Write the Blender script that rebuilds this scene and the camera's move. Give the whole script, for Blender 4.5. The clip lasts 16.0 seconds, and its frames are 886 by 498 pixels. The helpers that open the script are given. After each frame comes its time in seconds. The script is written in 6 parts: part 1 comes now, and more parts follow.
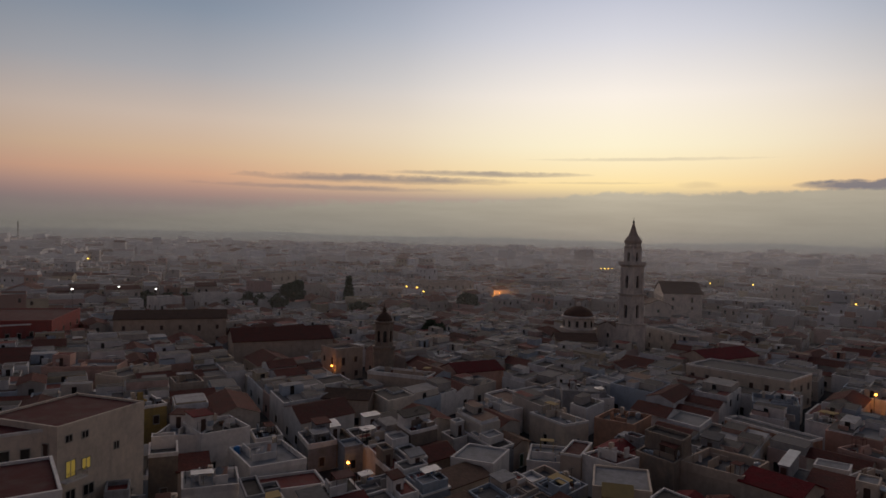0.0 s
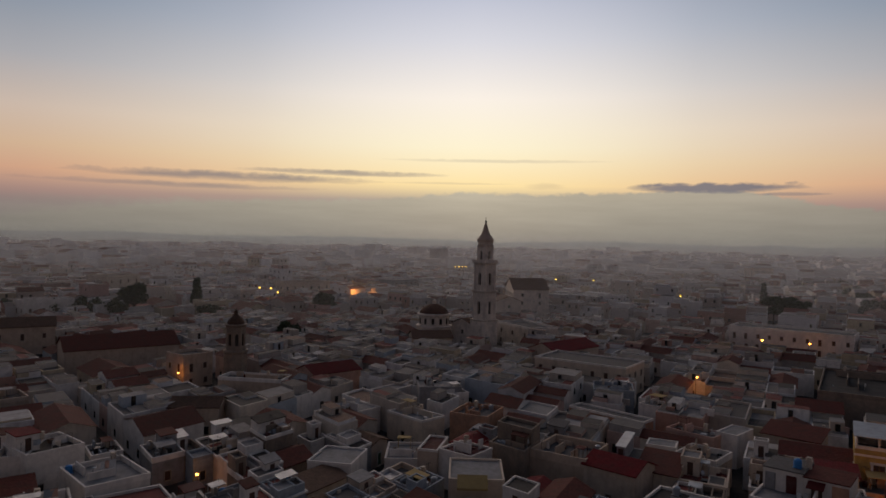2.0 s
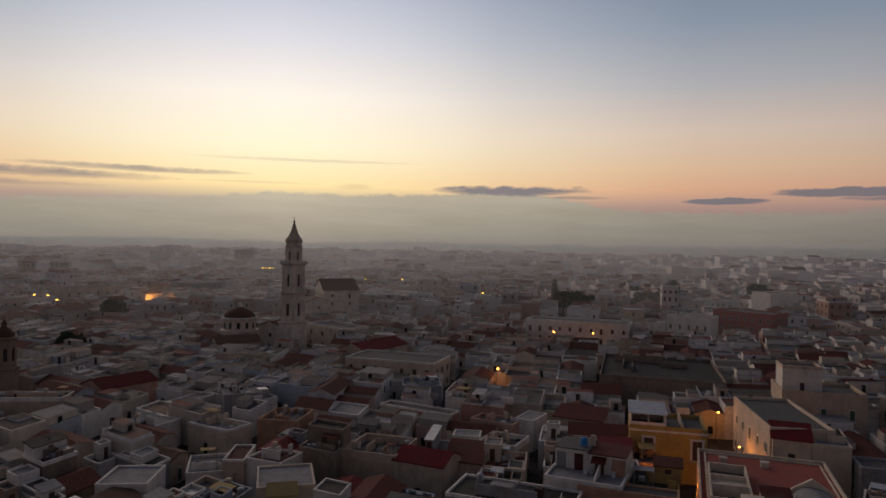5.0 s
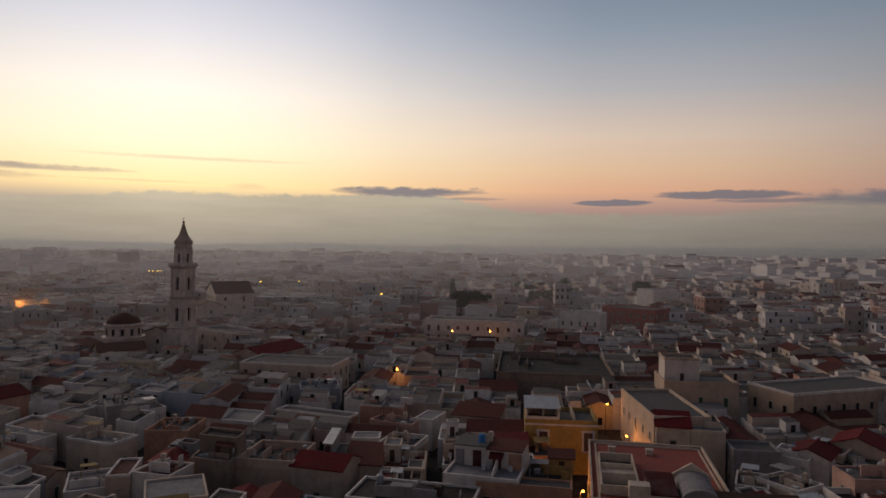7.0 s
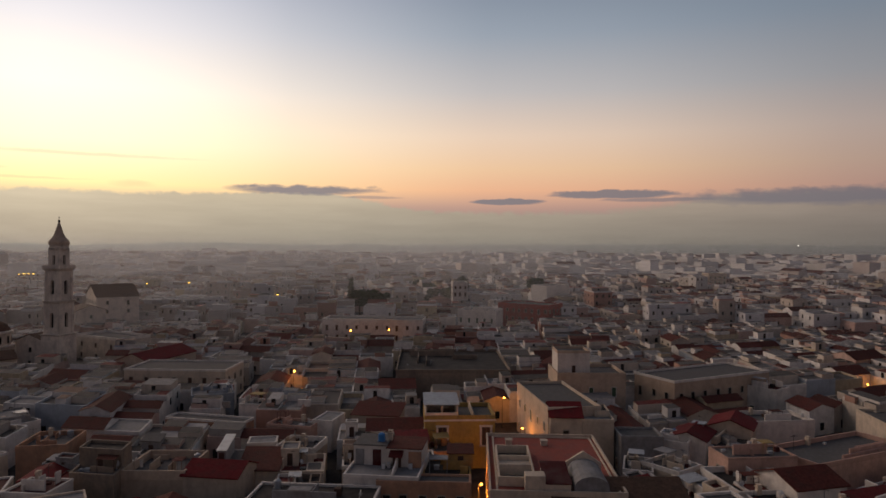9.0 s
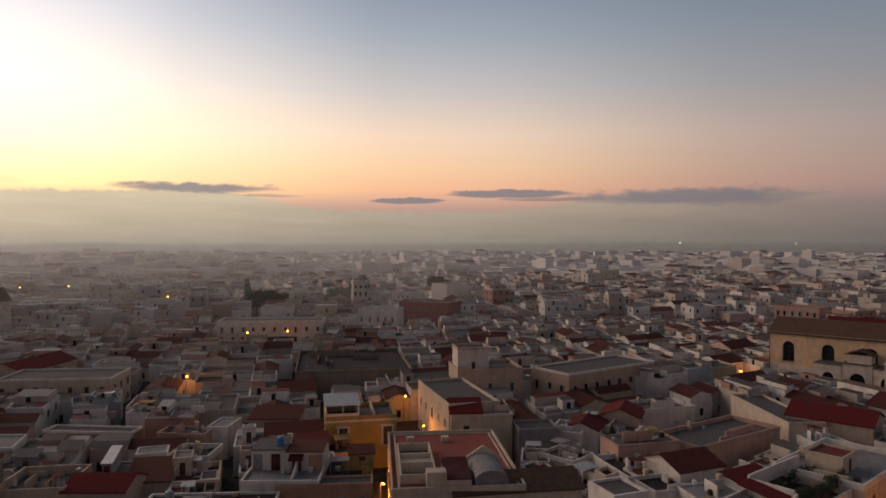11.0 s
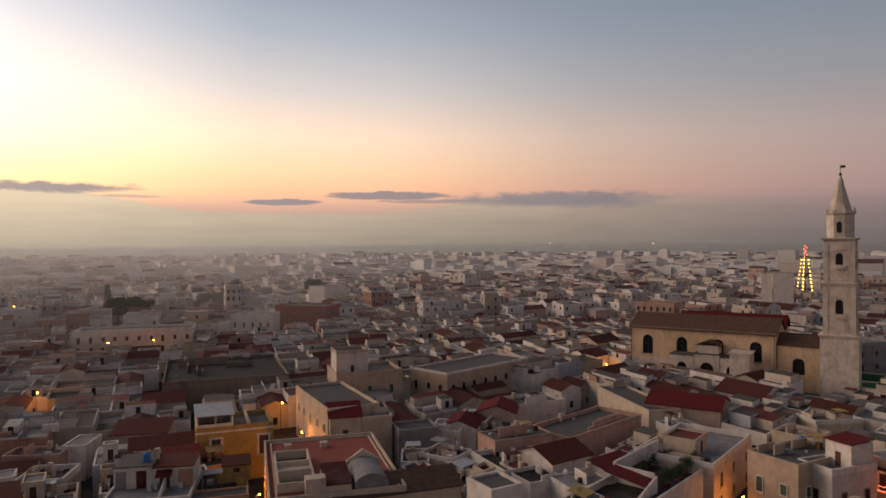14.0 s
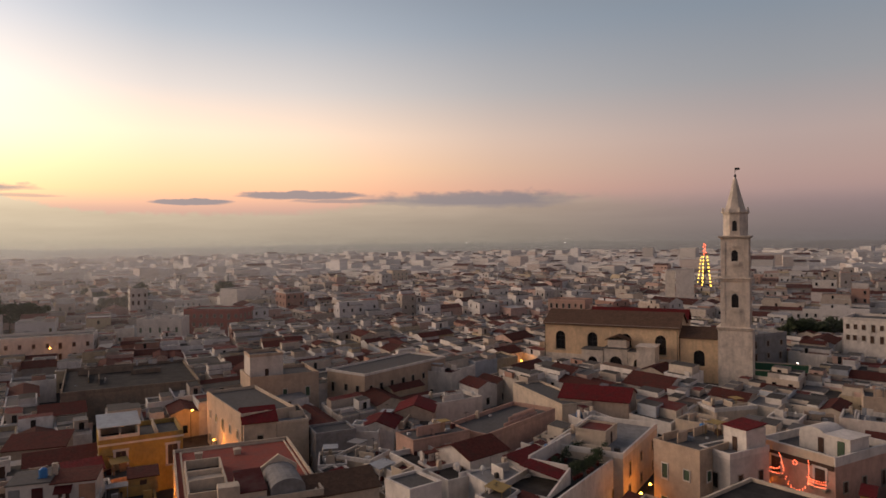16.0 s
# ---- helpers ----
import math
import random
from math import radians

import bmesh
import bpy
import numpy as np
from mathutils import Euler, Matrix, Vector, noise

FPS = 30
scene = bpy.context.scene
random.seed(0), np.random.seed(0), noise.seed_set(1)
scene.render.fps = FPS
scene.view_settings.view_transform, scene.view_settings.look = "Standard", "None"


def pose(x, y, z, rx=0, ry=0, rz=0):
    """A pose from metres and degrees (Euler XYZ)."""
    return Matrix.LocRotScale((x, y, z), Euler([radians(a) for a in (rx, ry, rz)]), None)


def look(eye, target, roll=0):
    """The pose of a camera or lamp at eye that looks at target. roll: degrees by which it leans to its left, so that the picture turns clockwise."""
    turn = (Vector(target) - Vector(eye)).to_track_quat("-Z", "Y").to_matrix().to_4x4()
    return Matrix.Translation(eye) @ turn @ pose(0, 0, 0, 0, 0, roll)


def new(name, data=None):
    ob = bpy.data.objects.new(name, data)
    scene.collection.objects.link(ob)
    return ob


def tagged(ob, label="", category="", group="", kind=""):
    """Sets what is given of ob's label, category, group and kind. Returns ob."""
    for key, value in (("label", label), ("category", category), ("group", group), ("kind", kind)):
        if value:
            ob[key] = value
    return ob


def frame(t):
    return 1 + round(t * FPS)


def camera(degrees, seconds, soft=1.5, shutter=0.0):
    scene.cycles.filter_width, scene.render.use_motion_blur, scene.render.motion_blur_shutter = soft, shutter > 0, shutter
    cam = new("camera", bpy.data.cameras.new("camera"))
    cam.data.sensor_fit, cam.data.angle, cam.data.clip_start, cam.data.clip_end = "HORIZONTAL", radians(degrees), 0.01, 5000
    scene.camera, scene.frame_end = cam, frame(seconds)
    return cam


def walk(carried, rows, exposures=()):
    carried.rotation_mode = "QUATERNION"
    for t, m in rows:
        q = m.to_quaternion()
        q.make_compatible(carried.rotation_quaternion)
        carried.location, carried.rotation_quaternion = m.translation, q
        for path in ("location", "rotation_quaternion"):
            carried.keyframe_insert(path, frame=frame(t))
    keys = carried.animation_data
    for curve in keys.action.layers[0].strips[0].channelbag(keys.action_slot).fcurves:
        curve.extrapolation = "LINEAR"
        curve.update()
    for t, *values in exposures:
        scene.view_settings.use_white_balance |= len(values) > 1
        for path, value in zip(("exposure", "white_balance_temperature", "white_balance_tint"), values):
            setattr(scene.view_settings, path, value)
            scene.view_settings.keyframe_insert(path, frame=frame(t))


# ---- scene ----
cam = camera(66.3, 16.0, soft=1.6)

EYE = 40.0          # height of the camera over the streets


def aim(bearing, pitch, roll):
    """The camera's pose: clockwise bearing from +y, upward pitch and roll, in degrees."""
    return pose(0, 0, EYE, 90 + pitch, 0, -bearing) @ pose(0, 0, 0, 0, 0, roll)


walk(cam, [
    (0.0, aim(-0.40, -1.02, 1.32)),
    (0.5, aim(2.56, -0.96, 1.28)),
    (1.0, aim(5.78, -0.93, 1.34)),
    (1.5, aim(8.60, -0.90, 1.27)),
    (2.0, aim(11.67, -0.83, 1.17)),
    (2.5, aim(14.65, -0.79, 1.16)),
    (3.0, aim(17.78, -0.74, 1.09)),
    (3.5, aim(20.49, -0.70, 1.08)),
    (4.0, aim(23.12, -0.58, 1.08)),
    (6.5, aim(33.88, -0.45, 0.73)),
    (7.0, aim(36.19, -0.33, 0.70)),
    (7.5, aim(38.37, -0.33, 0.71)),
    (8.0, aim(40.61, -0.33, 0.58)),
    (8.5, aim(42.61, -0.35, 0.44)),
    (9.0, aim(44.76, -0.38, 0.31)),
    (9.5, aim(46.78, -0.38, 0.21)),
    (10.0, aim(49.06, -0.39, 0.11)),
    (12.5, aim(58.41, -0.40, -0.02)),
    (13.0, aim(60.14, -0.33, -0.10)),
    (13.5, aim(61.76, -0.34, -0.22)),
    (14.0, aim(63.40, -0.32, -0.35)),
    (14.5, aim(64.93, -0.33, -0.44)),
    (15.0, aim(66.65, -0.37, -0.53)),
    (15.5, aim(68.28, -0.38, -0.62)),
    (16.0, aim(70.43, -0.40, -0.74)),
], exposures=[(0.0, 0.02, 6060, 12.0), (4.0, 0.08, 6100, 12.0), (7.0, 0.24, 6300, 12.5), (10.0, 0.5, 6620, 13.0), (12.5, 0.75, 6820, 14.0), (16.0, 1.0, 7050, 15.0)])

# ---- sky and light ----
SUNSET = 14.0       # bearing of the place where the sun went down


class Nodes:
    """A short hand for node trees."""

    def __init__(self, tree):
        self.tree = tree
        tree.nodes.clear()

    def add(self, kind, **given):
        n = self.tree.nodes.new(kind)
        for key, value in given.items():
            if key == "operation":
                n.operation = value
            elif key == "data_type":
                n.data_type = value
            elif key == "blend_type":
                n.blend_type = value
            elif key == "noise_dimensions":
                n.noise_dimensions = value
        return n

    def link(self, a, b):
        self.tree.links.new(a, b)

    def math(self, op, a, b=None, clamp=False):
        n = self.add("ShaderNodeMath", operation=op)
        n.use_clamp = clamp
        for i, v in enumerate((a, b)):
            if v is None:
                continue
            if isinstance(v, (int, float)):
                n.inputs[i].default_value = v
            else:
                self.link(v, n.inputs[i])
        return n.outputs[0]

    def mix(self, fac, a, b, how="MIX"):
        n = self.add("ShaderNodeMix", data_type="RGBA", blend_type=how)
        for i, v in ((0, fac), (6, a), (7, b)):
            if isinstance(v, (int, float)):
                n.inputs[i].default_value = v
            elif isinstance(v, tuple):
                n.inputs[i].default_value = (*v, 1.0)
            else:
                self.link(v, n.inputs[i])
        return n.outputs[2]

    def ramp(self, fac, stops, how="LINEAR"):
        n = self.add("ShaderNodeValToRGB")
        n.color_ramp.interpolation = how
        e = n.color_ramp.elements
        while len(e) < len(stops):
            e.new(0.5)
        for el, (p, c) in zip(e, stops):
            el.position = p
            el.color = (*c, 1.0) if isinstance(c, tuple) else (c, c, c, 1.0)
        self.link(fac, n.inputs[0])
        return n.outputs[0]

    def noise(self, vector, scale, detail=4.0, rough=0.55):
        n = self.add("ShaderNodeTexNoise")
        n.inputs["Scale"].default_value = scale
        n.inputs["Detail"].default_value = detail
        n.inputs["Roughness"].default_value = rough
        if vector is not None:
            self.link(vector, n.inputs["Vector"])
        return n.outputs["Fac"]


def srgb(r, g, b):
    """Linear colour from 0..255 display values."""
    out = []
    for c in (r, g, b):
        c /= 255.0
        out.append(c / 12.92 if c <= 0.04045 else ((c + 0.055) / 1.055) ** 2.4)
    return tuple(out)


def dusk_colour(n, vec):
    """Colour of the dusk sky in the direction vec; returns colour, bearing from the sunset (radians), elevation (degrees)."""
    sep = n.add("ShaderNodeSeparateXYZ")
    n.link(vec, sep.inputs[0])
    flat = n.math("SQRT", n.math("ADD", n.math("MULTIPLY", sep.outputs[0], sep.outputs[0]), n.math("MULTIPLY", sep.outputs[1], sep.outputs[1])))
    el = n.math("MULTIPLY", n.math("ARCTAN2", sep.outputs[2], flat), 180 / math.pi)
    bearing = n.math("MULTIPLY", n.math("ARCTAN2", sep.outputs[0], sep.outputs[1]), 180 / math.pi)
    off = n.math("ABSOLUTE", n.math("SUBTRACT", bearing, SUNSET))
    up = n.math("DIVIDE", el, 90.0, clamp=True)
    glow = n.ramp(up, GLOW_RAMP)
    side = n.ramp(up, SIDE_RAMP)
    back = n.ramp(up, BACK_RAMP)
    mid = n.ramp(up, MID_RAMP)
    turn = n.math("DIVIDE", off, 180.0)
    k0 = n.ramp(turn, [(0.0, 0.0), (0.05, 0.15), (0.10, 0.5), (0.19, 1.0)], "B_SPLINE")
    k1 = n.ramp(turn, [(0.12, 0.0), (0.25, 0.25), (0.34, 0.75), (0.46, 1.0)], "B_SPLINE")
    k2 = n.ramp(turn, [(0.50, 0.0), (0.85, 1.0)])
    col = n.mix(k2, n.mix(k1, n.mix(k0, glow, mid), side), back)
    return col, bearing, el


UNSEEN = srgb(56, 66, 84)        # the high sky overhead
GLOW_RAMP = [(0.0, srgb(152, 146, 138)), (0.035, srgb(172, 160, 142)), (0.05, srgb(255, 226, 160)), (0.085, srgb(255, 241, 201)),
             (0.13, srgb(253, 240, 220)), (0.18, srgb(220, 216, 215)), (0.24, srgb(178, 182, 196)), (0.42, srgb(104, 104, 112)), (1.0, UNSEEN)]
MID_RAMP = [(0.0, srgb(112, 107, 104)), (0.025, srgb(144, 122, 115)), (0.038, srgb(184, 144, 124)), (0.05, srgb(214, 160, 126)), (0.07, srgb(216, 178, 140)), (0.10, srgb(210, 186, 164)),
            (0.14, srgb(170, 167, 166)), (0.19, srgb(131, 142, 153)), (0.24, srgb(104, 117, 132)), (0.42, srgb(84, 86, 94)), (1.0, UNSEEN)]
SIDE_RAMP = [(0.0, srgb(80, 77, 79)), (0.03, srgb(104, 93, 96)), (0.045, srgb(120, 104, 104)), (0.06, srgb(124, 109, 108)), (0.09, srgb(124, 114, 114)),
             (0.14, srgb(105, 110, 116)), (0.20, srgb(91, 103, 115)), (0.36, srgb(74, 75, 81)), (1.0, UNSEEN)]
BACK_RAMP = [(0.0, srgb(92, 84, 84)), (0.1, srgb(122, 107, 106)), (0.26, srgb(88, 84, 90)), (0.5, UNSEEN), (1.0, UNSEEN)]

world = bpy.data.worlds.new("dusk")
scene.world = world
world.use_nodes = True
n = Nodes(world.node_tree)
tc = n.add("ShaderNodeTexCoord")
sky_col, sky_bearing, sky_el = dusk_colour(n, tc.outputs["Generated"])
# noise in bearing and elevation, stretched into streaks
comb = n.add("ShaderNodeCombineXYZ")
n.link(n.math("MULTIPLY", sky_bearing, 0.10), comb.inputs[0])
n.link(n.math("MULTIPLY", sky_el, 0.9), comb.inputs[1])
streaks = n.noise(comb.outputs[0], 1.0, 6.0, 0.6)
comb2 = n.add("ShaderNodeCombineXYZ")
n.link(n.math("MULTIPLY", sky_bearing, 0.45), comb2.inputs[0])
n.link(n.math("MULTIPLY", sky_el, 0.9), comb2.inputs[1])
puffs = n.noise(comb2.outputs[0], 1.0, 5.0, 0.6)


def cloud(bearing, el, long, thick, dense, edge=0.6):
    """A flat streak of cloud: 0..1."""
    a = n.math("DIVIDE", n.math("SUBTRACT", sky_bearing, bearing), long)
    wavy = n.math("ADD", sky_el, n.math("MULTIPLY", n.math("SUBTRACT", puffs, 0.5), thick * 1.6))
    b = n.math("DIVIDE", n.math("SUBTRACT", wavy, el), thick)
    r = n.math("ADD", n.math("MULTIPLY", a, a), n.math("MULTIPLY", b, b))
    r = n.math("ADD", r, n.math("MULTIPLY", n.math("SUBTRACT", streaks, 0.5), 1.7))
    r = n.math("ADD", r, n.math("MULTIPLY", n.math("SUBTRACT", puffs, 0.5), 1.0))
    return n.math("MULTIPLY", n.math("DIVIDE", n.math("SUBTRACT", 1.0, r), edge, clamp=True), dense, clamp=True)


# the grey bank along the horizon: its bumpy upper edge, in degrees, by bearing
BANK = ((-50, 2.6), (-12, 2.9), (0, 3.15), (8, 3.5), (13, 4.1), (19, 3.95), (24, 4.05), (28, 4.15), (31, 4.4), (35, 4.35), (37.5, 4.0), (39.5, 3.45), (43, 2.9),
        (50, 2.85), (58, 2.95), (63, 3.5), (66, 4.15), (72, 4.4), (78, 4.3), (85, 4.1), (95, 3.8), (120, 3.4))
span = n.math("DIVIDE", n.math("ADD", sky_bearing, 60.0), 200.0, clamp=True)
bank_top = n.math("MULTIPLY", n.ramp(span, [((b_ + 60) / 200, e_ / 10) for b_, e_ in BANK]), 10.0)
comb3 = n.add("ShaderNodeCombineXYZ")
n.link(n.math("MULTIPLY", sky_bearing, 1.1), comb3.inputs[0])
n.link(n.math("MULTIPLY", sky_el, 1.2), comb3.inputs[1])
bumps = n.noise(comb3.outputs[0], 1.0, 4.0, 0.6)
bank_edge = n.math("ADD", bank_top, n.math("ADD", n.math("MULTIPLY", n.math("SUBTRACT", puffs, 0.5), 0.5), n.math("MULTIPLY", n.math("SUBTRACT", bumps, 0.5), 0.85)))
soft = n.math("MULTIPLY", n.ramp(span, [(0.0, 0.30), (0.19, 0.2), (0.25, 0.06), (0.30, 0.03), (0.50, 0.022), (0.62, 0.06), (0.70, 0.05), (0.76, 0.18), (1.0, 0.3)]), 10.0)
bank = n.math("DIVIDE", n.math("SUBTRACT", bank_edge, sky_el), soft, clamp=True)
off_sun = n.math("DIVIDE", n.math("ABSOLUTE", n.math("SUBTRACT", sky_bearing, SUNSET)), 90.0, clamp=True)
bank_low = n.mix(off_sun, srgb(148, 142, 126), srgb(70, 65, 65))
bank_high = n.mix(off_sun, srgb(188, 177, 152), srgb(88, 79, 80))
bank_col = n.mix(n.math("DIVIDE", sky_el, 3.8, clamp=True), bank_low, bank_high)
lumps = n.ramp(streaks, [(0.3, 0.90), (0.7, 1.05)])
bank_col = n.mix(1.0, bank_col, lumps, "MULTIPLY")
sky_mix = n.mix(n.math("MULTIPLY", bank, n.ramp(off_sun, [(0.0, 0.97), (0.4, 0.92), (0.7, 0.82), (0.85, 0.5), (1.0, 0.3)])), sky_col, bank_col)
for args in ((-6.0, 4.7, 13.0, 0.42, 0.75, 1.1), (3.0, 5.35, 9.0, 0.28, 0.7, 1.0), (-10.0, 3.9, 12.0, 0.25, 0.6, 1.2), (12.0, 4.7, 6.0, 0.12, 0.35, 1.4), (20.0, 4.55, 2.0, 0.3, 0.3, 1.6), (16.0, 6.6, 11.0, 0.16, 0.25, 1.0), (33.6, 4.5, 6.6, 0.52, 0.95, 0.6), (38.6, 3.9, 3.0, 0.14, 0.5, 0.7),
             (50.0, 3.6, 3.2, 0.28, 0.95, 0.4), (58.8, 4.2, 5.4, 0.38, 0.92, 0.5), (62.0, 3.7, 4.6, 0.2, 0.7), (73.5, 3.75, 11.0, 0.8, 0.85, 0.9)):
    c = cloud(*args)
    tint = n.mix(off_sun, srgb(132, 126, 126), srgb(78, 76, 86))
    sky_mix = n.mix(c, sky_mix, tint)
sky_tex = n.add("ShaderNodeTexSky")
sky_tex.sky_type = "NISHITA"
sky_tex.sun_disc = False
sky_tex.sun_elevation = radians(0.5)
sky_tex.sun_rotation = radians(SUNSET)
sky_sum = n.mix(0.0015, sky_mix, sky_tex.outputs[0], "ADD")
bg = n.add("ShaderNodeBackground")
n.link(sky_sum, bg.inputs[0])
bg.inputs[1].default_value = 1.0
wout = n.add("ShaderNodeOutputWorld")
n.link(bg.outputs[0], wout.inputs[0])

# the afterglow: one wide, weak, warm sun added left of the sunset to light more walls
glow_sun = bpy.data.lights.new("afterglow", "SUN")
glow_sun.energy, glow_sun.angle, glow_sun.color = 1.05, radians(60), (1.0, 0.72, 0.54)
sun_ob = new("afterglow", glow_sun)
sb = radians(-4.0)
sun_ob.matrix_world = look((400 * math.sin(sb), 400 * math.cos(sb), 100), (0, 0, 0))

# ---- materials ----
MATS = {}


def surface(name, colour, rough=0.85, spread=0.3, stain=0.46, grain=0.6, bump=0.25, island=False, palette=None, streak=True, metal=0.0, spec=0.12, scale=1.0):
    """Weathered plaster, stone, cement or paint: grain, blotches, rain streaks and relief, in metres."""
    m = bpy.data.materials.new(name)
    m.use_nodes = True
    n = Nodes(m.node_tree)
    bsdf = n.add("ShaderNodeBsdfPrincipled")
    out = n.add("ShaderNodeOutputMaterial")
    n.link(bsdf.outputs[0], out.inputs[0])
    geo = n.add("ShaderNodeNewGeometry")
    pos = geo.outputs["Position"]
    if island:
        rnd = geo.outputs["Random Per Island"]
    else:
        rnd = n.add("ShaderNodeObjectInfo").outputs["Random"]
    if palette:
        col = n.ramp(rnd, palette, "CONSTANT")
    else:
        rgb = n.add("ShaderNodeRGB")
        rgb.outputs[0].default_value = (*colour, 1)
        col = rgb.outputs[0]
    shade = n.math("ADD", 1 - spread / 2, n.math("MULTIPLY", n.math("FRACT", n.math("MULTIPLY", rnd, 7.31)), spread))
    col = n.mix(1.0, col, n.ramp(shade, [(0.0, 0.0), (1.0, 1.0)]), "MULTIPLY")
    blot = n.noise(pos, 0.45 * scale, 5.0, 0.6)
    col = n.mix(n.math("MULTIPLY", n.ramp(blot, [(0.42, 0.0), (0.72, 1.0)]), stain), col, tuple(c * 0.45 for c in (0.30, 0.27, 0.24)))
    patch = n.noise(pos, 1.7 * scale, 3.0, 0.5)
    col = n.mix(stain * 0.55, col, n.ramp(patch, [(0.35, 0.45), (0.62, 1.0)]), "MULTIPLY")
    if streak:
        mp = n.add("ShaderNodeMapping")
        mp.inputs["Scale"].default_value = (0.9, 0.9, 0.22)
        n.link(pos, mp.inputs[0])
        st = n.noise(mp.outputs[0], 1.0 * scale, 4.0, 0.6)
        col = n.mix(n.math("MULTIPLY", n.ramp(st, [(0.5, 0.0), (0.75, 1.0)]), stain * 0.75), col, (0.10, 0.085, 0.07))
    fine = n.noise(pos, 9.0 * scale, 3.0, 0.7)
    col = n.mix(grain * 0.5, col, n.ramp(fine, [(0.25, 0.35), (0.75, 1.0)]), "MULTIPLY")
    n.link(col, bsdf.inputs["Base Color"])
    bsdf.inputs["Roughness"].default_value = rough
    bsdf.inputs["Metallic"].default_value = metal
    bsdf.inputs["Specular IOR Level"].default_value = spec
    if bump:
        b = n.add("ShaderNodeBump")
        b.inputs["Strength"].default_value = bump
        b.inputs["Distance"].default_value = 0.05
        n.link(fine, b.inputs["Height"])
        n.link(b.outputs[0], bsdf.inputs["Normal"])
    MATS[name] = m
    return m


def tiles(name, colour, island=False):
    """Clay roof tiles: rolls down the slope, uneven courses, lichen."""
    m = bpy.data.materials.new(name)
    m.use_nodes = True
    n = Nodes(m.node_tree)
    bsdf = n.add("ShaderNodeBsdfPrincipled")
    out = n.add("ShaderNodeOutputMaterial")
    n.link(bsdf.outputs[0], out.inputs[0])
    geo = n.add("ShaderNodeNewGeometry")
    pos = geo.outputs["Position"]
    rnd = geo.outputs["Random Per Island"] if island else n.add("ShaderNodeObjectInfo").outputs["Random"]
    col = n.ramp(rnd, [(0.0, tuple(c * 0.7 for c in colour)), (0.5, colour), (1.0, (colour[0] * 1.15, colour[1] * 1.1, colour[2] * 1.1))])
    vor = n.add("ShaderNodeTexVoronoi")
    vor.inputs["Scale"].default_value = 3.2
    n.link(pos, vor.inputs["Vector"])
    piece = n.add("ShaderNodeSeparateColor")
    n.link(vor.outputs["Color"], piece.inputs[0])
    col = n.mix(0.5, col, n.ramp(piece.outputs[0], [(0.0, 0.45), (1.0, 1.0)]), "MULTIPLY")
    blot = n.noise(pos, 0.6, 5.0, 0.6)
    col = n.mix(n.math("MULTIPLY", n.ramp(blot, [(0.45, 0.0), (0.75, 1.0)]), 0.5), col, (0.045, 0.036, 0.028))
    n.link(col, bsdf.inputs["Base Color"])
    bsdf.inputs["Roughness"].default_value = 0.9
    bsdf.inputs["Specular IOR Level"].default_value = 0.1
    b = n.add("ShaderNodeBump")
    b.inputs["Strength"].default_value = 0.5
    b.inputs["Distance"].default_value = 0.08
    n.link(vor.outputs["Distance"], b.inputs["Height"])
    n.link(b.outputs[0], bsdf.inputs["Normal"])
    MATS[name] = m
    return m


def glowing(name, colour, strength):
    m = bpy.data.materials.new(name)
    m.use_nodes = True
    n = Nodes(m.node_tree)
    e = n.add("ShaderNodeEmission")
    e.inputs[0].default_value = (*colour, 1)
    e.inputs[1].default_value = strength
    out = n.add("ShaderNodeOutputMaterial")
    n.link(e.outputs[0], out.inputs[0])
    MATS[name] = m
    return m


def pane_glass(name):
    """Dark window glass before an unlit room."""
    m = bpy.data.materials.new(name)
    m.use_nodes = True
    n = Nodes(m.node_tree)
    bsdf = n.add("ShaderNodeBsdfPrincipled")
    bsdf.inputs["Base Color"].default_value = (0.012, 0.012, 0.014, 1)
    bsdf.inputs["Roughness"].default_value = 0.25
    out = n.add("ShaderNodeOutputMaterial")
    n.link(bsdf.outputs[0], out.inputs[0])
    MATS[name] = m
    return m


WHITE = surface("limewash_white", (0.82, 0.76, 0.69), stain=0.3)
CREAM = surface("plaster_cream", (0.70, 0.58, 0.45), stain=0.3)
BEIGE = surface("plaster_beige", (0.58, 0.46, 0.36), stain=0.3)
OCHRE = surface("plaster_ochre", (0.48, 0.30, 0.10))
YELLOW = surface("plaster_yellow", (0.52, 0.35, 0.11))
PINK = surface("plaster_pink", (0.66, 0.42, 0.33), stain=0.3)
ORANGE = surface("plaster_orange", (0.54, 0.31, 0.20))
BLUE = surface("plaster_blue", (0.36, 0.40, 0.44))
GREY = surface("cement_grey", (0.36, 0.35, 0.345))
TUFA = surface("tufa_stone", (0.58, 0.45, 0.34), stain=0.3, bump=0.45)
GOLD_STONE = surface("golden_stone", (0.84, 0.62, 0.40), stain=0.3, bump=0.4)
DARK_STONE = surface("dark_weathered_stone", (0.32, 0.25, 0.19), stain=0.5, bump=0.45)
PALE_STONE = surface("pale_stone", (0.82, 0.72, 0.61), stain=0.4, bump=0.4)
BRICKRED = surface("red_facade", (0.40, 0.11, 0.09))
DECK = surface("roof_cement", (0.135, 0.13, 0.125), stain=0.7, streak=False)
DECK_DARK = surface("roof_bitumen", (0.036, 0.032, 0.029), stain=0.4, streak=False, rough=0.85, spec=0.15)
DECK_LIGHT = surface("roof_limewash", (0.30, 0.295, 0.29), stain=0.55, streak=False)
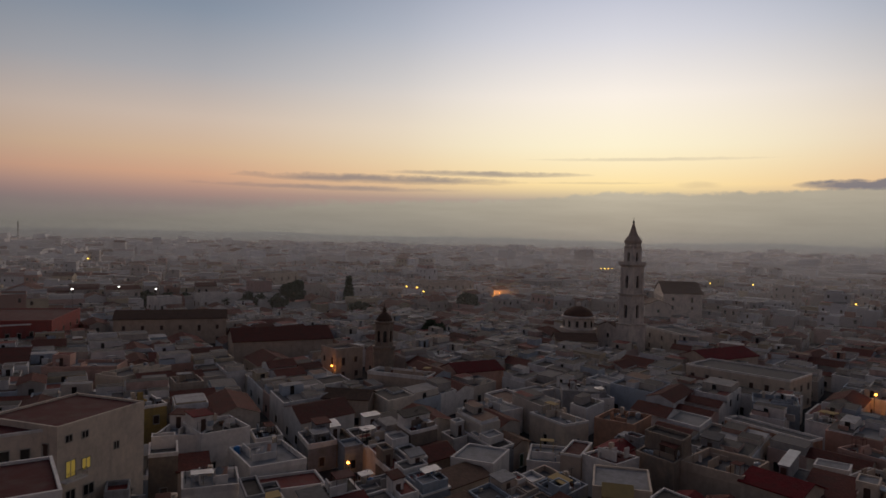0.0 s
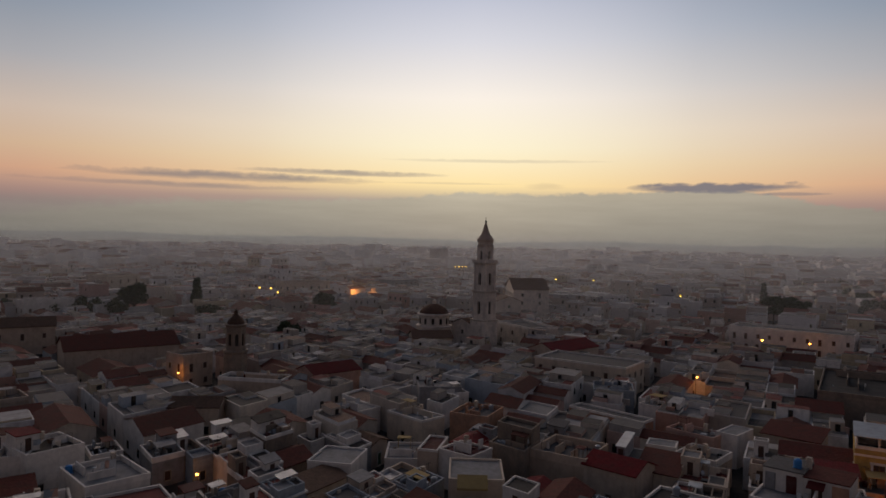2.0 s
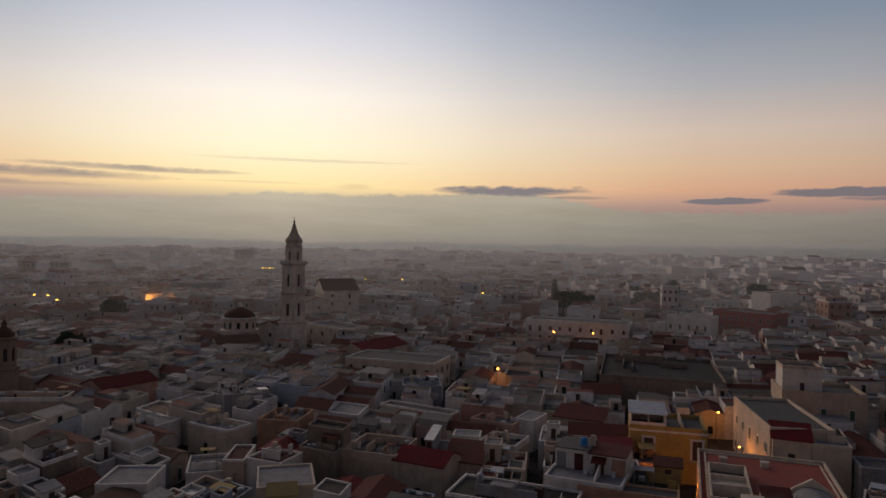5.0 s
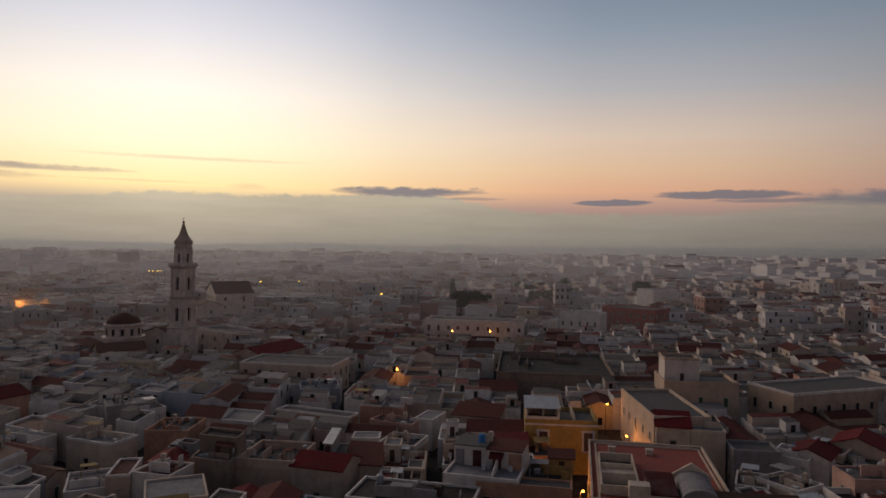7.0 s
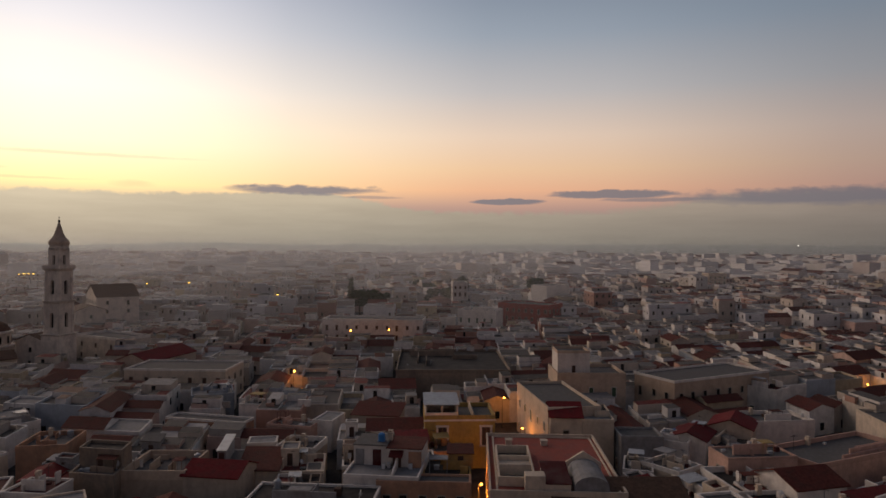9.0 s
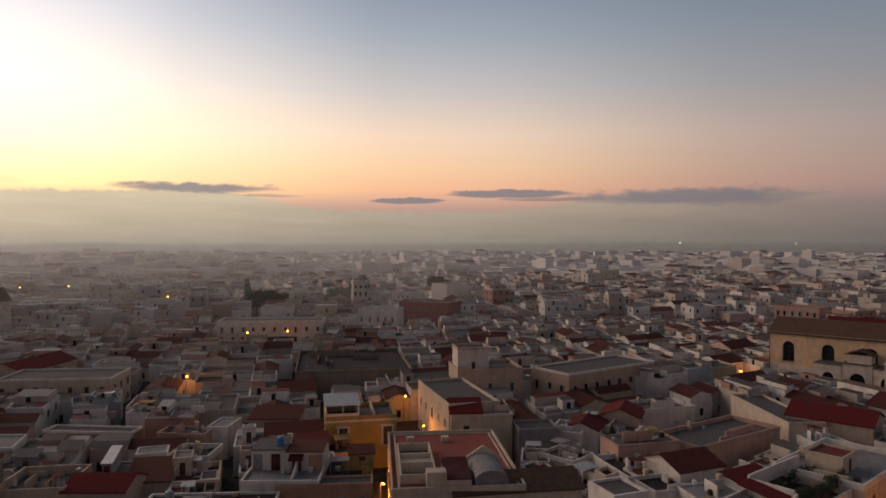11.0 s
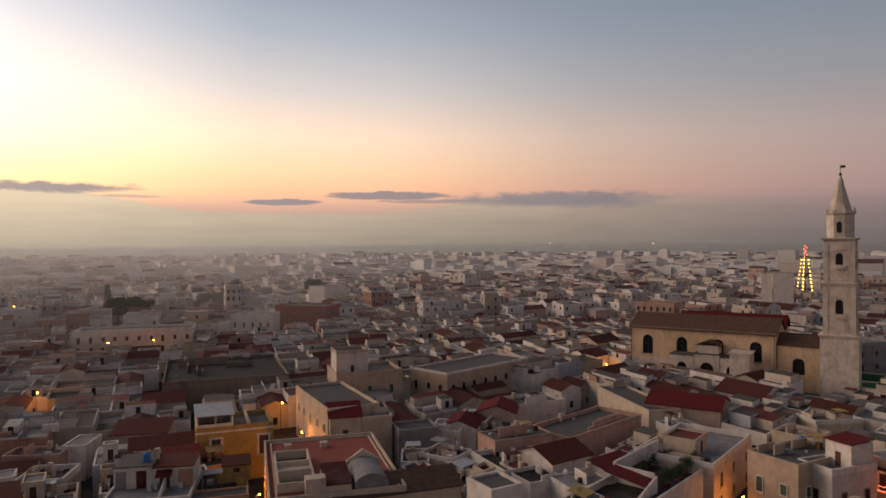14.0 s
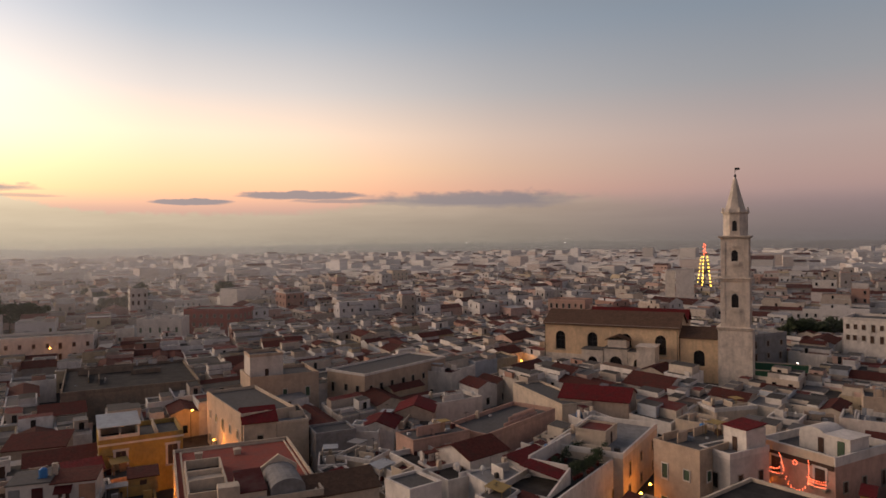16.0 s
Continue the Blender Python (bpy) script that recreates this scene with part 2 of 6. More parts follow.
DECK_RED = surface("roof_red_paint", (0.085, 0.014, 0.014), stain=0.35, streak=False)
TERRACOTTA = surface("roof_terracotta", (0.20, 0.045, 0.036), stain=0.4, streak=False)
RED_TERRACE = surface("terrace_red_paint", (0.33, 0.085, 0.062), stain=0.35, streak=False)
SHEET = surface("corrugated_sheet", (0.42, 0.44, 0.46), stain=0.3, rough=0.5, metal=0.3)
TILE = tiles("clay_tiles", (0.11, 0.034, 0.026))
TILE_BROWN = tiles("old_clay_tiles", (0.128, 0.080, 0.056))
TILE_RED = tiles("red_clay_tiles", (0.155, 0.02, 0.022))
GLASS = pane_glass("dark_glass")
WOOD = surface("dark_shutter", (0.10, 0.06, 0.045), stain=0.2)
GREENWOOD = surface("green_shutter", (0.08, 0.13, 0.08), stain=0.2)
IRON = surface("dark_iron", (0.05, 0.05, 0.05), rough=0.5, metal=0.6, streak=False)
STONE_TRIM = surface("stone_trim", (0.50, 0.44, 0.36))
ASPHALT = surface("street_stone", (0.05, 0.046, 0.042), stain=0.4, streak=False)
EARTH = surface("dry_earth", (0.12, 0.11, 0.08), stain=0.5, streak=False, scale=0.2)
BARK = surface("bark", (0.07, 0.05, 0.035), stain=0.3)
LEAF = surface("dark_leaves", (0.07, 0.095, 0.05), rough=0.7, spread=0.6, stain=0.2, island=True, streak=False, bump=0)
PLASTIC_BLUE = surface("blue_plastic", (0.06, 0.22, 0.50), rough=0.4, stain=0.1, streak=False)
CLOTH = surface("ochre_awning", (0.42, 0.30, 0.12), stain=0.2)
COURT = surface("green_court", (0.06, 0.17, 0.10), stain=0.3, streak=False)
DISH = surface("dish_white", (0.6, 0.6, 0.6), stain=0.1, streak=False)
LAMP_ORANGE = glowing("sodium_lamp", (1.0, 0.34, 0.04), 12.0)
LAMP_YELLOW = glowing("yellow_bulb", (1.0, 0.60, 0.08), 3.5)
LAMP_RED = glowing("red_bulb", (1.0, 0.16, 0.07), 2.5)
LAMP_WHITE = glowing("white_lamp", (1.0, 0.93, 0.8), 4.0)
LIT_PANE = glowing("lit_pane", (0.75, 0.50, 0.10), 0.22)
WALLS_MIX = [(0.0, (0.80, 0.75, 0.69)), (0.26, (0.68, 0.60, 0.50)), (0.42, (0.56, 0.48, 0.40)), (0.54, (0.82, 0.79, 0.75)), (0.70, (0.44, 0.40, 0.36)),
             (0.78, (0.62, 0.44, 0.37)), (0.86, (0.56, 0.46, 0.32)), (0.91, (0.46, 0.50, 0.54)), (0.95, (0.50, 0.30, 0.23))]
TOWN_WALL = surface("town_plaster", (0.5, 0.45, 0.4), stain=0.3, island=True, palette=WALLS_MIX)
DECK_MIX = [(0.0, (0.12, 0.11, 0.10)), (0.24, (0.18, 0.17, 0.16)), (0.44, (0.075, 0.068, 0.06)), (0.60, (0.30, 0.285, 0.27)), (0.70, (0.18, 0.04, 0.032)), (0.82, (0.06, 0.055, 0.05)), (0.90, (0.22, 0.14, 0.10)), (0.96, (0.48, 0.46, 0.44))]
TOWN_DECK = surface("town_decks", (0.3, 0.3, 0.3), island=True, palette=DECK_MIX, streak=False, stain=0.5)
# far and outer town colours are paled to stand in for haze
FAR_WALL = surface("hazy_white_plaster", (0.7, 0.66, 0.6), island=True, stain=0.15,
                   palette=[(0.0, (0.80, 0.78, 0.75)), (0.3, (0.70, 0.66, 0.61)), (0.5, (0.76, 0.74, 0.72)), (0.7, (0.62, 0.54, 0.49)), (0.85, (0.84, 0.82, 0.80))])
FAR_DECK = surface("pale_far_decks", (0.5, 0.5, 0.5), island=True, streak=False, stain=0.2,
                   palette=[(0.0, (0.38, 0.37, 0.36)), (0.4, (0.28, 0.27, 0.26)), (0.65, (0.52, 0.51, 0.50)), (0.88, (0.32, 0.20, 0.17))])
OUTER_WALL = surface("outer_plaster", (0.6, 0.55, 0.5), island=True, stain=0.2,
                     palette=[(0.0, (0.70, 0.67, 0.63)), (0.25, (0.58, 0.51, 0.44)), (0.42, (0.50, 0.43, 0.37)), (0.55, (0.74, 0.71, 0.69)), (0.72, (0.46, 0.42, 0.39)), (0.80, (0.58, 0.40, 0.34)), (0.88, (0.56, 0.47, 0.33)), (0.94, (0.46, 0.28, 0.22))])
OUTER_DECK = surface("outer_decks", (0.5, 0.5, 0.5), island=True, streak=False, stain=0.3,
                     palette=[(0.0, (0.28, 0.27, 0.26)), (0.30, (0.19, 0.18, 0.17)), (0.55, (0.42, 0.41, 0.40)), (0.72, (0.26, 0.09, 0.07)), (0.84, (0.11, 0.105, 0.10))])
TOWN_TILE = tiles("town_tiles", (0.105, 0.032, 0.025), island=True)

# ---- mesh tools ----


class Shape:
    """Collects faces, then becomes one mesh object."""

    def __init__(self):
        self.v, self.f, self.m = [], [], []

    def face(self, pts, mat=0):
        i = len(self.v)
        self.v.extend(pts)
        self.f.append(tuple(range(i, i + len(pts))))
        self.m.append(mat)
        return self

    def join(self, verts, faces, mat=0):
        i = len(self.v)
        self.v.extend(verts)
        self.f.extend(tuple(a + i for a in f) for f in faces)
        self.m.extend([mat] * len(faces))
        return self

    def box(self, x0, x1, y0, y1, z0, z1, mat=0, chamfer=0.0):
        c = chamfer
        if c:
            v = [(x0, y0, z0), (x1, y0, z0), (x1, y1, z0), (x0, y1, z0), (x0, y0, z1 - c), (x1, y0, z1 - c), (x1, y1, z1 - c), (x0, y1, z1 - c),
                 (x0 + c, y0 + c, z1), (x1 - c, y0 + c, z1), (x1 - c, y1 - c, z1), (x0 + c, y1 - c, z1)]
            f = [(3, 2, 1, 0), (0, 1, 5, 4), (1, 2, 6, 5), (2, 3, 7, 6), (3, 0, 4, 7), (4, 5, 9, 8), (5, 6, 10, 9), (6, 7, 11, 10), (7, 4, 8, 11), (8, 9, 10, 11)]
        else:
            v = [(x0, y0, z0), (x1, y0, z0), (x1, y1, z0), (x0, y1, z0), (x0, y0, z1), (x1, y0, z1), (x1, y1, z1), (x0, y1, z1)]
            f = [(3, 2, 1, 0), (4, 5, 6, 7), (0, 1, 5, 4), (1, 2, 6, 5), (2, 3, 7, 6), (3, 0, 4, 7)]
        return self.join(v, f, mat)

    def rim(self, x0, x1, y0, y1, z0, z1, t, mat=0):
        """A low wall of thickness t round a rectangle."""
        a, b, c, d = x0 + t, x1 - t, y0 + t, y1 - t
        v = [(x0, y0, z0), (x1, y0, z0), (x1, y1, z0), (x0, y1, z0), (x0, y0, z1), (x1, y0, z1), (x1, y1, z1), (x0, y1, z1),
             (a, c, z1), (b, c, z1), (b, d, z1), (a, d, z1), (a, c, z0), (b, c, z0), (b, d, z0), (a, d, z0)]
        f = []
        for i in range(4):
            j = (i + 1) % 4
            f += [(i, j, 4 + j, 4 + i), (4 + i, 4 + j, 8 + j, 8 + i), (8 + i, 8 + j, 12 + j, 12 + i), (12 + i, 12 + j, j, i)]
        return self.join(v, f, mat)

    def lathe(self, profile, sides, cx=0.0, cy=0.0, turn=0.0, mat=0, cap=True):
        """Rings of the given (radius, z), with that many sides."""
        v, f = [], []
        for r, z in profile:
            for i in range(sides):
                a = turn + 2 * math.pi * i / sides
                v.append((cx + r * math.cos(a), cy + r * math.sin(a), z))
        for k in range(len(profile) - 1):
            for i in range(sides):
                j = (i + 1) % sides
                f.append((k * sides + i, k * sides + j, (k + 1) * sides + j, (k + 1) * sides + i))
        if cap:
            f.append(tuple(range(sides))[::-1])
            f.append(tuple((len(profile) - 1) * sides + i for i in range(sides)))
        return self.join(v, f, mat)

    def rod(self, a, b, r, mat=0, sides=5, r2=None):
        a, b = Vector(a), Vector(b)
        q = (b - a).to_track_quat("Z", "Y")
        v = []
        for p, rr in ((a, r), (b, r if r2 is None else r2)):
            for i in range(sides):
                w = 2 * math.pi * i / sides
                v.append(tuple(p + q @ Vector((rr * math.cos(w), rr * math.sin(w), 0))))
        f = [(i, (i + 1) % sides, sides + (i + 1) % sides, sides + i) for i in range(sides)]
        f += [tuple(range(sides))[::-1], tuple(range(sides, 2 * sides))]
        return self.join(v, f, mat)

    def mesh(self, name, *mats):
        me = bpy.data.meshes.new(name)
        me.from_pydata(self.v, [], self.f)
        for m in mats:
            me.materials.append(m)
        if len(mats) > 1:
            me.polygons.foreach_set("material_index", self.m)
        me.update()
        return me


def part(name, shape, mat, parent, label="", at=None):
    """Links a shape, or a mesh that alike parts share, as one object under its thing."""
    me = shape.mesh(name, *(mat if isinstance(mat, tuple) else (mat,))) if isinstance(shape, Shape) else shape
    ob = new(name, me)
    ob.parent = parent
    if at is not None:
        ob.matrix_basis = at
    if label:
        tagged(ob, label)
    return ob


def thing(name, label, category, m, group="", kind=""):
    ob = new(name)
    ob.matrix_basis = m
    return tagged(ob, label, category, group, kind)


def arch_panel(s, w, h, ow, sill, spring, mat=0, dark=1, depth=0.5, x=0.0, z=0.0, place=lambda p: p, rows=8):
    """A wall face of width w and height h with one round-arched opening, its reveal and a flat dark panel in place of
    the shaded room behind.
    """
    r = ow / 2
    pts = [(x + r * math.cos(math.pi * i / rows), z + spring + r * math.sin(math.pi * i / rows)) for i in range(rows + 1)]   # right to left
    L, R, B, T = x - w / 2, x + w / 2, z, z + h
    P = lambda a, b, c=0.0: place((a, c, b))
    s.face([P(L, B), P(R, B), P(R, z + sill), P(L, z + sill)], mat)
    s.face([P(L, z + sill), P(x - r, z + sill), P(x - r, z + spring), P(L, z + spring)], mat)
    s.face([P(x + r, z + sill), P(R, z + sill), P(R, z + spring), P(x + r, z + spring)], mat)
    edge = []
    for i in range(rows + 1):
        f = i / rows
        if f <= 0.25:
            q = (R, z + spring + (T - z - spring) * f / 0.25)
        elif f >= 0.75:
            q = (L, z + spring + (T - z - spring) * (1 - f) / 0.25)
        else:
            q = (R + (L - R) * (f - 0.25) / 0.5, T)
        edge.append(q)
    for i in range(rows):
        s.face([P(*pts[i]), P(*edge[i]), P(*edge[i + 1]), P(*pts[i + 1])], mat)
    hole = [(x - r, z + sill), (x + r, z + sill)] + pts
    for i in range(len(hole)):
        a, b = hole[i], hole[(i + 1) % len(hole)]
        s.face([P(*a), P(*b), P(*b, depth), P(*a, depth)], mat)
    s.face([P(*q, depth) for q in hole], dark)


def turned(side, half):
    """Places a panel on one of the four sides of a square shaft."""
    c, sn = ((1, 0), (0, 1), (-1, 0), (0, -1))[side]

    def put(p):
        x, y, z = p[0], p[1] - half, p[2]
        return (x * c - y * sn, x * sn + y * c, z)
    return put


# ---- windows, doors and roof clutter, shared meshes one metre in size ----
def frame_mesh(name, mat):
    """One connected surround with its sill, round an opening one metre by one."""
    s = Shape()
    o, i = [(-0.62, -0.12), (0.62, -0.12), (0.62, 1.08), (-0.62, 1.08)], [(-0.5, 0.0), (0.5, 0.0), (0.5, 1.0), (-0.5, 1.0)]
    v = [(a, 0, b) for a, b in o] + [(a, -0.12, b) for a, b in o] + [(a, -0.12, b) for a, b in i] + [(a, 0, b) for a, b in i]
    f = []
    for k in range(4):
        j = (k + 1) % 4
        f += [(k, j, 4 + j, 4 + k), (4 + k, 4 + j, 8 + j, 8 + k), (8 + k, 8 + j, 12 + j, 12 + k)]
    s.join(v, f)
    return s.mesh(name, mat)


def pane_mesh(name, mat):
    s = Shape()
    s.box(-0.5, 0.5, -0.03, -0.004, 0, 1.0)
    return s.mesh(name, mat)


WIN_GLASS = (frame_mesh("window", STONE_TRIM), pane_mesh("pane", GLASS))
WIN_WOOD = (frame_mesh("window", STONE_TRIM), pane_mesh("shutter", WOOD))
WIN_GREEN = (frame_mesh("window", WHITE), pane_mesh("shutter", GREENWOOD))
DOOR_WOOD = pane_mesh("door", WOOD)


def chimney_mesh():
    s = Shape()
    s.box(-0.3, 0.3, -0.3, 0.3, 0, 1.1).box(-0.38, 0.38, -0.38, 0.38, 1.1, 1.2)
    s.box(-0.22, 0.22, -0.22, 0.22, 1.2, 1.4).box(-0.34, 0.34, -0.34, 0.34, 1.4, 1.48)
    return s.mesh("chimney", CREAM)


def aerial_mesh():
    s = Shape()
    s.rod((0, 0, 0), (0, 0, 2.6), 0.03)
    s.rod((-0.6, 0, 2.4), (0.6, 0, 2.4), 0.025)
    for k in range(5):
        s.rod((-0.5 + 0.25 * k, -0.35, 2.42), (-0.5 + 0.25 * k, 0.35, 2.42), 0.015, sides=3)
    return s.mesh("aerial", IRON)


def dish_mesh():
    s = Shape()
    s.rod((0, 0, 0), (0, 0, 0.9), 0.035)
    v, f = [(0, -0.05, 0.95)], []
    for r, y in ((0.25, -0.09), (0.45, -0.2)):
        for i in range(10):
            a = 2 * math.pi * i / 10
            v.append((r * math.cos(a), y, 0.95 + r * math.sin(a)))
    for i in range(10):
        j = (i + 1) % 10
        f += [(0, 1 + i, 1 + j), (1 + i, 11 + i, 11 + j, 1 + j)]
    s.join(v, f)
    s.rod((0, -0.1, 0.7), (0, -0.5, 0.95), 0.02, sides=3)
    return s.mesh("satellite_dish", DISH)


def tank_mesh(mat):
    s = Shape()
    s.lathe([(0.5, 0.1), (0.52, 0.5), (0.5, 1.0), (0.3, 1.15), (0.15, 1.2)], 12)
    s.box(-0.55, 0.55, -0.5, -0.35, 0, 0.1).box(-0.55, 0.55, 0.35, 0.5, 0, 0.1)
    return s.mesh("water_tank", mat)


CHIMNEY, AERIAL, SAT_DISH = chimney_mesh(), aerial_mesh(), dish_mesh()
TANK_BLUE, TANK_GREY = tank_mesh(PLASTIC_BLUE), tank_mesh(SHEET)
TAKEN = []          # ground already built on: centre, half sizes, axis


def take(x, y, rot, w, d, margin=0.6):
    c, s = math.cos(radians(rot)), math.sin(radians(rot))
    TAKEN.append((x + c * w / 2 - s * d / 2, y + s * w / 2 + c * d / 2, w / 2 + margin, d / 2 + margin, c, s))


def is_free(x, y, r=2.5):
    for cx, cy, a, b, c, s in TAKEN:
        dx, dy = x - cx, y - cy
        if abs(dx * c + dy * s) < a + r and abs(dy * c - dx * s) < b + r:
            return False
    return True


def gable(s, x0, x1, y0, y1, z, rise, over=0.3, along="x", mat=0, thick=0.18):
    """Two roof slopes with thickness, ridge along x or y."""
    if along == "x":
        m = (y0 + y1) / 2
        prof = [(y0 - over, z - over * rise / max(0.1, m - y0)), (m, z + rise), (y1 + over, z - over * rise / max(0.1, m - y0))]
        A = [(x0 - over, p, q) for p, q in prof] + [(x1 + over, p, q) for p, q in prof]
    else:
        m = (x0 + x1) / 2
        prof = [(x0 - over, z - over * rise / max(0.1, m - x0)), (m, z + rise), (x1 + over, z - over * rise / max(0.1, m - x0))]
        A = [(p, y1 + over, q) for p, q in prof] + [(p, y0 - over, q) for p, q in prof]
    v = A + [(a, b, c + thick) for a, b, c in A]
    f = [(6, 9, 10, 7), (7, 10, 11, 8), (0, 1, 4, 3), (1, 2, 5, 4), (0, 3, 9, 6), (2, 8, 11, 5), (0, 6, 7, 1), (1, 7, 8, 2), (3, 4, 10, 9), (4, 5, 11, 10)]
    s.join(v, f, mat)


def gable_wall(s, x0, x1, y0, y1, z, rise, along="x", mat=0):
    if along == "x":
        m = (y0 + y1) / 2
        s.face([(x0, y1, z), (x0, y0, z), (x0, m, z + rise)], mat).face([(x1, y0, z), (x1, y1, z), (x1, m, z + rise)], mat)
    else:
        m = (x0 + x1) / 2
        s.face([(x0, y0, z), (x1, y0, z), (m, y0, z + rise)], mat).face([(x1, y1, z), (x0, y1, z), (m, y1, z + rise)], mat)


def put_window(parent, mesh, x, z, side, w, d, ww=0.95, wh=1.5, name="window"):
    """Sets a window on side 0 front, 1 right, 2 back, 3 left of a w by d house."""
    px, py, rz = ((x, 0, 0), (w, x, 90), (w - x, d, 180), (0, d - x, 270))[side]
    m = pose(px, py, z, 0, 0, rz) @ Matrix.Diagonal((ww, 1, wh, 1))
    ob = part(name, mesh[0], None, parent, at=m)
    part(mesh[1].name.split(".")[0], mesh[1], None, ob)
    return ob


def house(x, y, rot, w, d, h, wall, deck=None, roof="flat", label="", rnd=None, huts=(), windows=None, par=0.8, tile=None, clutter=True, along=None, category="house", win=None, name="town_house", hut_roof=None, front=0.0, tiers=()):
    """A town house: front-left corner at (x, y), front wall along rot degrees, w wide, d deep, h to the top of its parapet or eaves.
    huts: (x, y, w, d, h) of the small rooms on the terrace; tiers: (x0, x1, y0, y1, rise) of raised parts of the roof."""
    rnd = rnd or random.Random(int(x * 31 + y * 17))
    deck = deck or rnd.choice((DECK, DECK, DECK_LIGHT, DECK_DARK, TERRACOTTA))
    top = thing(name, label, category, pose(x, y, 0, 0, 0, rot), "houses of the old town")
    s = Shape()
    t = 0.28
    if roof == "flat":
        z = h - par
        v = [(0, 0, 0), (w, 0, 0), (w, d, 0), (0, d, 0), (0, 0, z), (w, 0, z), (w, d, z), (0, d, z)]
        s.join(v, [(0, 1, 5, 4), (1, 2, 6, 5), (2, 3, 7, 6), (3, 0, 4, 7)])
        part("wall", s, wall, top)
        part("parapet", Shape().rim(-0.04, w + 0.04, -0.04, d + 0.04, z - 0.05, h, t), WHITE if rnd.random() < 0.4 else wall, top)
        part("terrace", Shape().box(0.02, w - 0.02, 0.02, d - 0.02, z - 0.2, z + 0.02), deck, top)
    else:
        z = h
        along = along or ("x" if w >= d else "y")
        rise = (d if along == "x" else w) * (0.19 if roof == "gable" else 0.14)
        v = [(0, 0, 0), (w, 0, 0), (w, d, 0), (0, d, 0), (0, 0, z), (w, 0, z), (w, d, z), (0, d, z)]
        s.join(v, [(0, 1, 5, 4), (1, 2, 6, 5), (2, 3, 7, 6), (3, 0, 4, 7)])
        r = Shape()
        if roof == "gable":
            gable_wall(s, 0, w, 0, d, z, rise, along)
            gable(r, 0, w, 0, d, z, rise, 0.35, along)
        elif roof == "shed":
            o = 0.3
            s.face([(w, 0, z), (w, d, z), (w, d, z + rise)]).face([(0, d, z), (0, 0, z), (0, d, z + rise)]).face([(w, d, z), (0, d, z), (0, d, z + rise), (w, d, z + rise)])
            k = rise / d
            v = [(-o, -o, z - o * k), (w + o, -o, z - o * k), (w + o, d + o, z + rise + o * k), (-o, d + o, z + rise + o * k)]
            v += [(a, b, c + 0.16) for a, b, c in v]
            r.join(v, [(3, 2, 1, 0), (4, 5, 6, 7), (0, 1, 5, 4), (1, 2, 6, 5), (2, 3, 7, 6), (3, 0, 4, 7)])
        part("wall", s, wall, top)
        part("roof", r, tile or TILE, top, "weathered clay tile roof")
    for x0, x1, y0, y1, up in tiers:
        lip = rnd.choice((0.06, 0.12, 0.3, 0.5))
        level = part("roof_level", Shape().rim(x0, x1, y0, y1, z - 0.02, z + up + lip, 0.2), WHITE if rnd.random() < 0.35 else wall, top)
        part("slab", Shape().box(x0 + 0.19, x1 - 0.19, y0 + 0.19, y1 - 0.19, z, z + up), rnd.choice((DECK, DECK_DARK, DECK_LIGHT, DECK, DECK_DARK, TERRACOTTA, DECK_RED, SHEET)), level)
    for hx, hy, hw, hd, hh in huts:
        s = Shape().box(hx, hx + hw, hy, hy + hd, z, z + hh)
        hut = part("stair_room", s, wall if rnd.random() < 0.7 else WHITE, top)
        if rnd.random() < 0.5 and not hut_roof:
            part("rim", Shape().rim(hx - 0.05, hx + hw + 0.05, hy - 0.05, hy + hd + 0.05, z + hh - 0.02, z + hh + rnd.uniform(0.25, 0.7), 0.22), wall, hut)
            part("slab", Shape().box(hx + 0.1, hx + hw - 0.1, hy + 0.1, hy + hd - 0.1, z + hh - 0.1, z + hh + 0.04), rnd.choice((DECK, DECK_DARK, DECK_LIGHT, TERRACOTTA, DECK_RED)), hut)
        else:
            tip = rnd.uniform(0.0, 0.5)
            a, b, c, e, g = hx - 0.2, hx + hw + 0.2, hy - 0.2, hy + hd + 0.2, z + hh
            v = [(a, c, g), (b, c, g), (b, e, g + tip), (a, e, g + tip)]
            v += [(x_, y_, z_ + 0.14) for x_, y_, z_ in v]
            part("slab", Shape().join(v, [(3, 2, 1, 0), (4, 5, 6, 7), (0, 1, 5, 4), (1, 2, 6, 5), (2, 3, 7, 6), (3, 0, 4, 7)]), hut_roof or rnd.choice((DECK, DECK_LIGHT, deck, SHEET, TILE, TILE_RED)), hut)
        part("door", DOOR_WOOD, None, hut, at=pose(hx + hw * 0.5, hy, z + 0.1) @ Matrix.Diagonal((0.85, 1, min(2.0, hh - 0.4), 1)))
    win = win or rnd.choice((WIN_GLASS, WIN_WOOD, WIN_WOOD, WIN_GREEN))
    floors = max(1, int((z - 0.4) / 3.4))
    for side, length in ((0, w), (1, d), (3, d)):
        count = windows if windows is not None and side == 0 else (int(length / 2.7) if side == 0 else int(length / 3.6))
        if side and rnd.random() < 0.3:
            continue
        for fl in range(floors):
            if fl < floors - 2:
                continue
            for k in range(count):
                if rnd.random() < 0.16 and windows is None:
                    continue
                ox = length * (k + 0.5) / count + rnd.uniform(-0.25, 0.25)
                tall = rnd.random() < 0.35
                zz = 0.9 + fl * (z - 0.3) / floors
                put_window(top, win, ox, zz - (0.6 if tall else 0), side, w, d, 0.95, 2.1 if tall else min(1.45, (z - 0.3) / floors - 1.3))
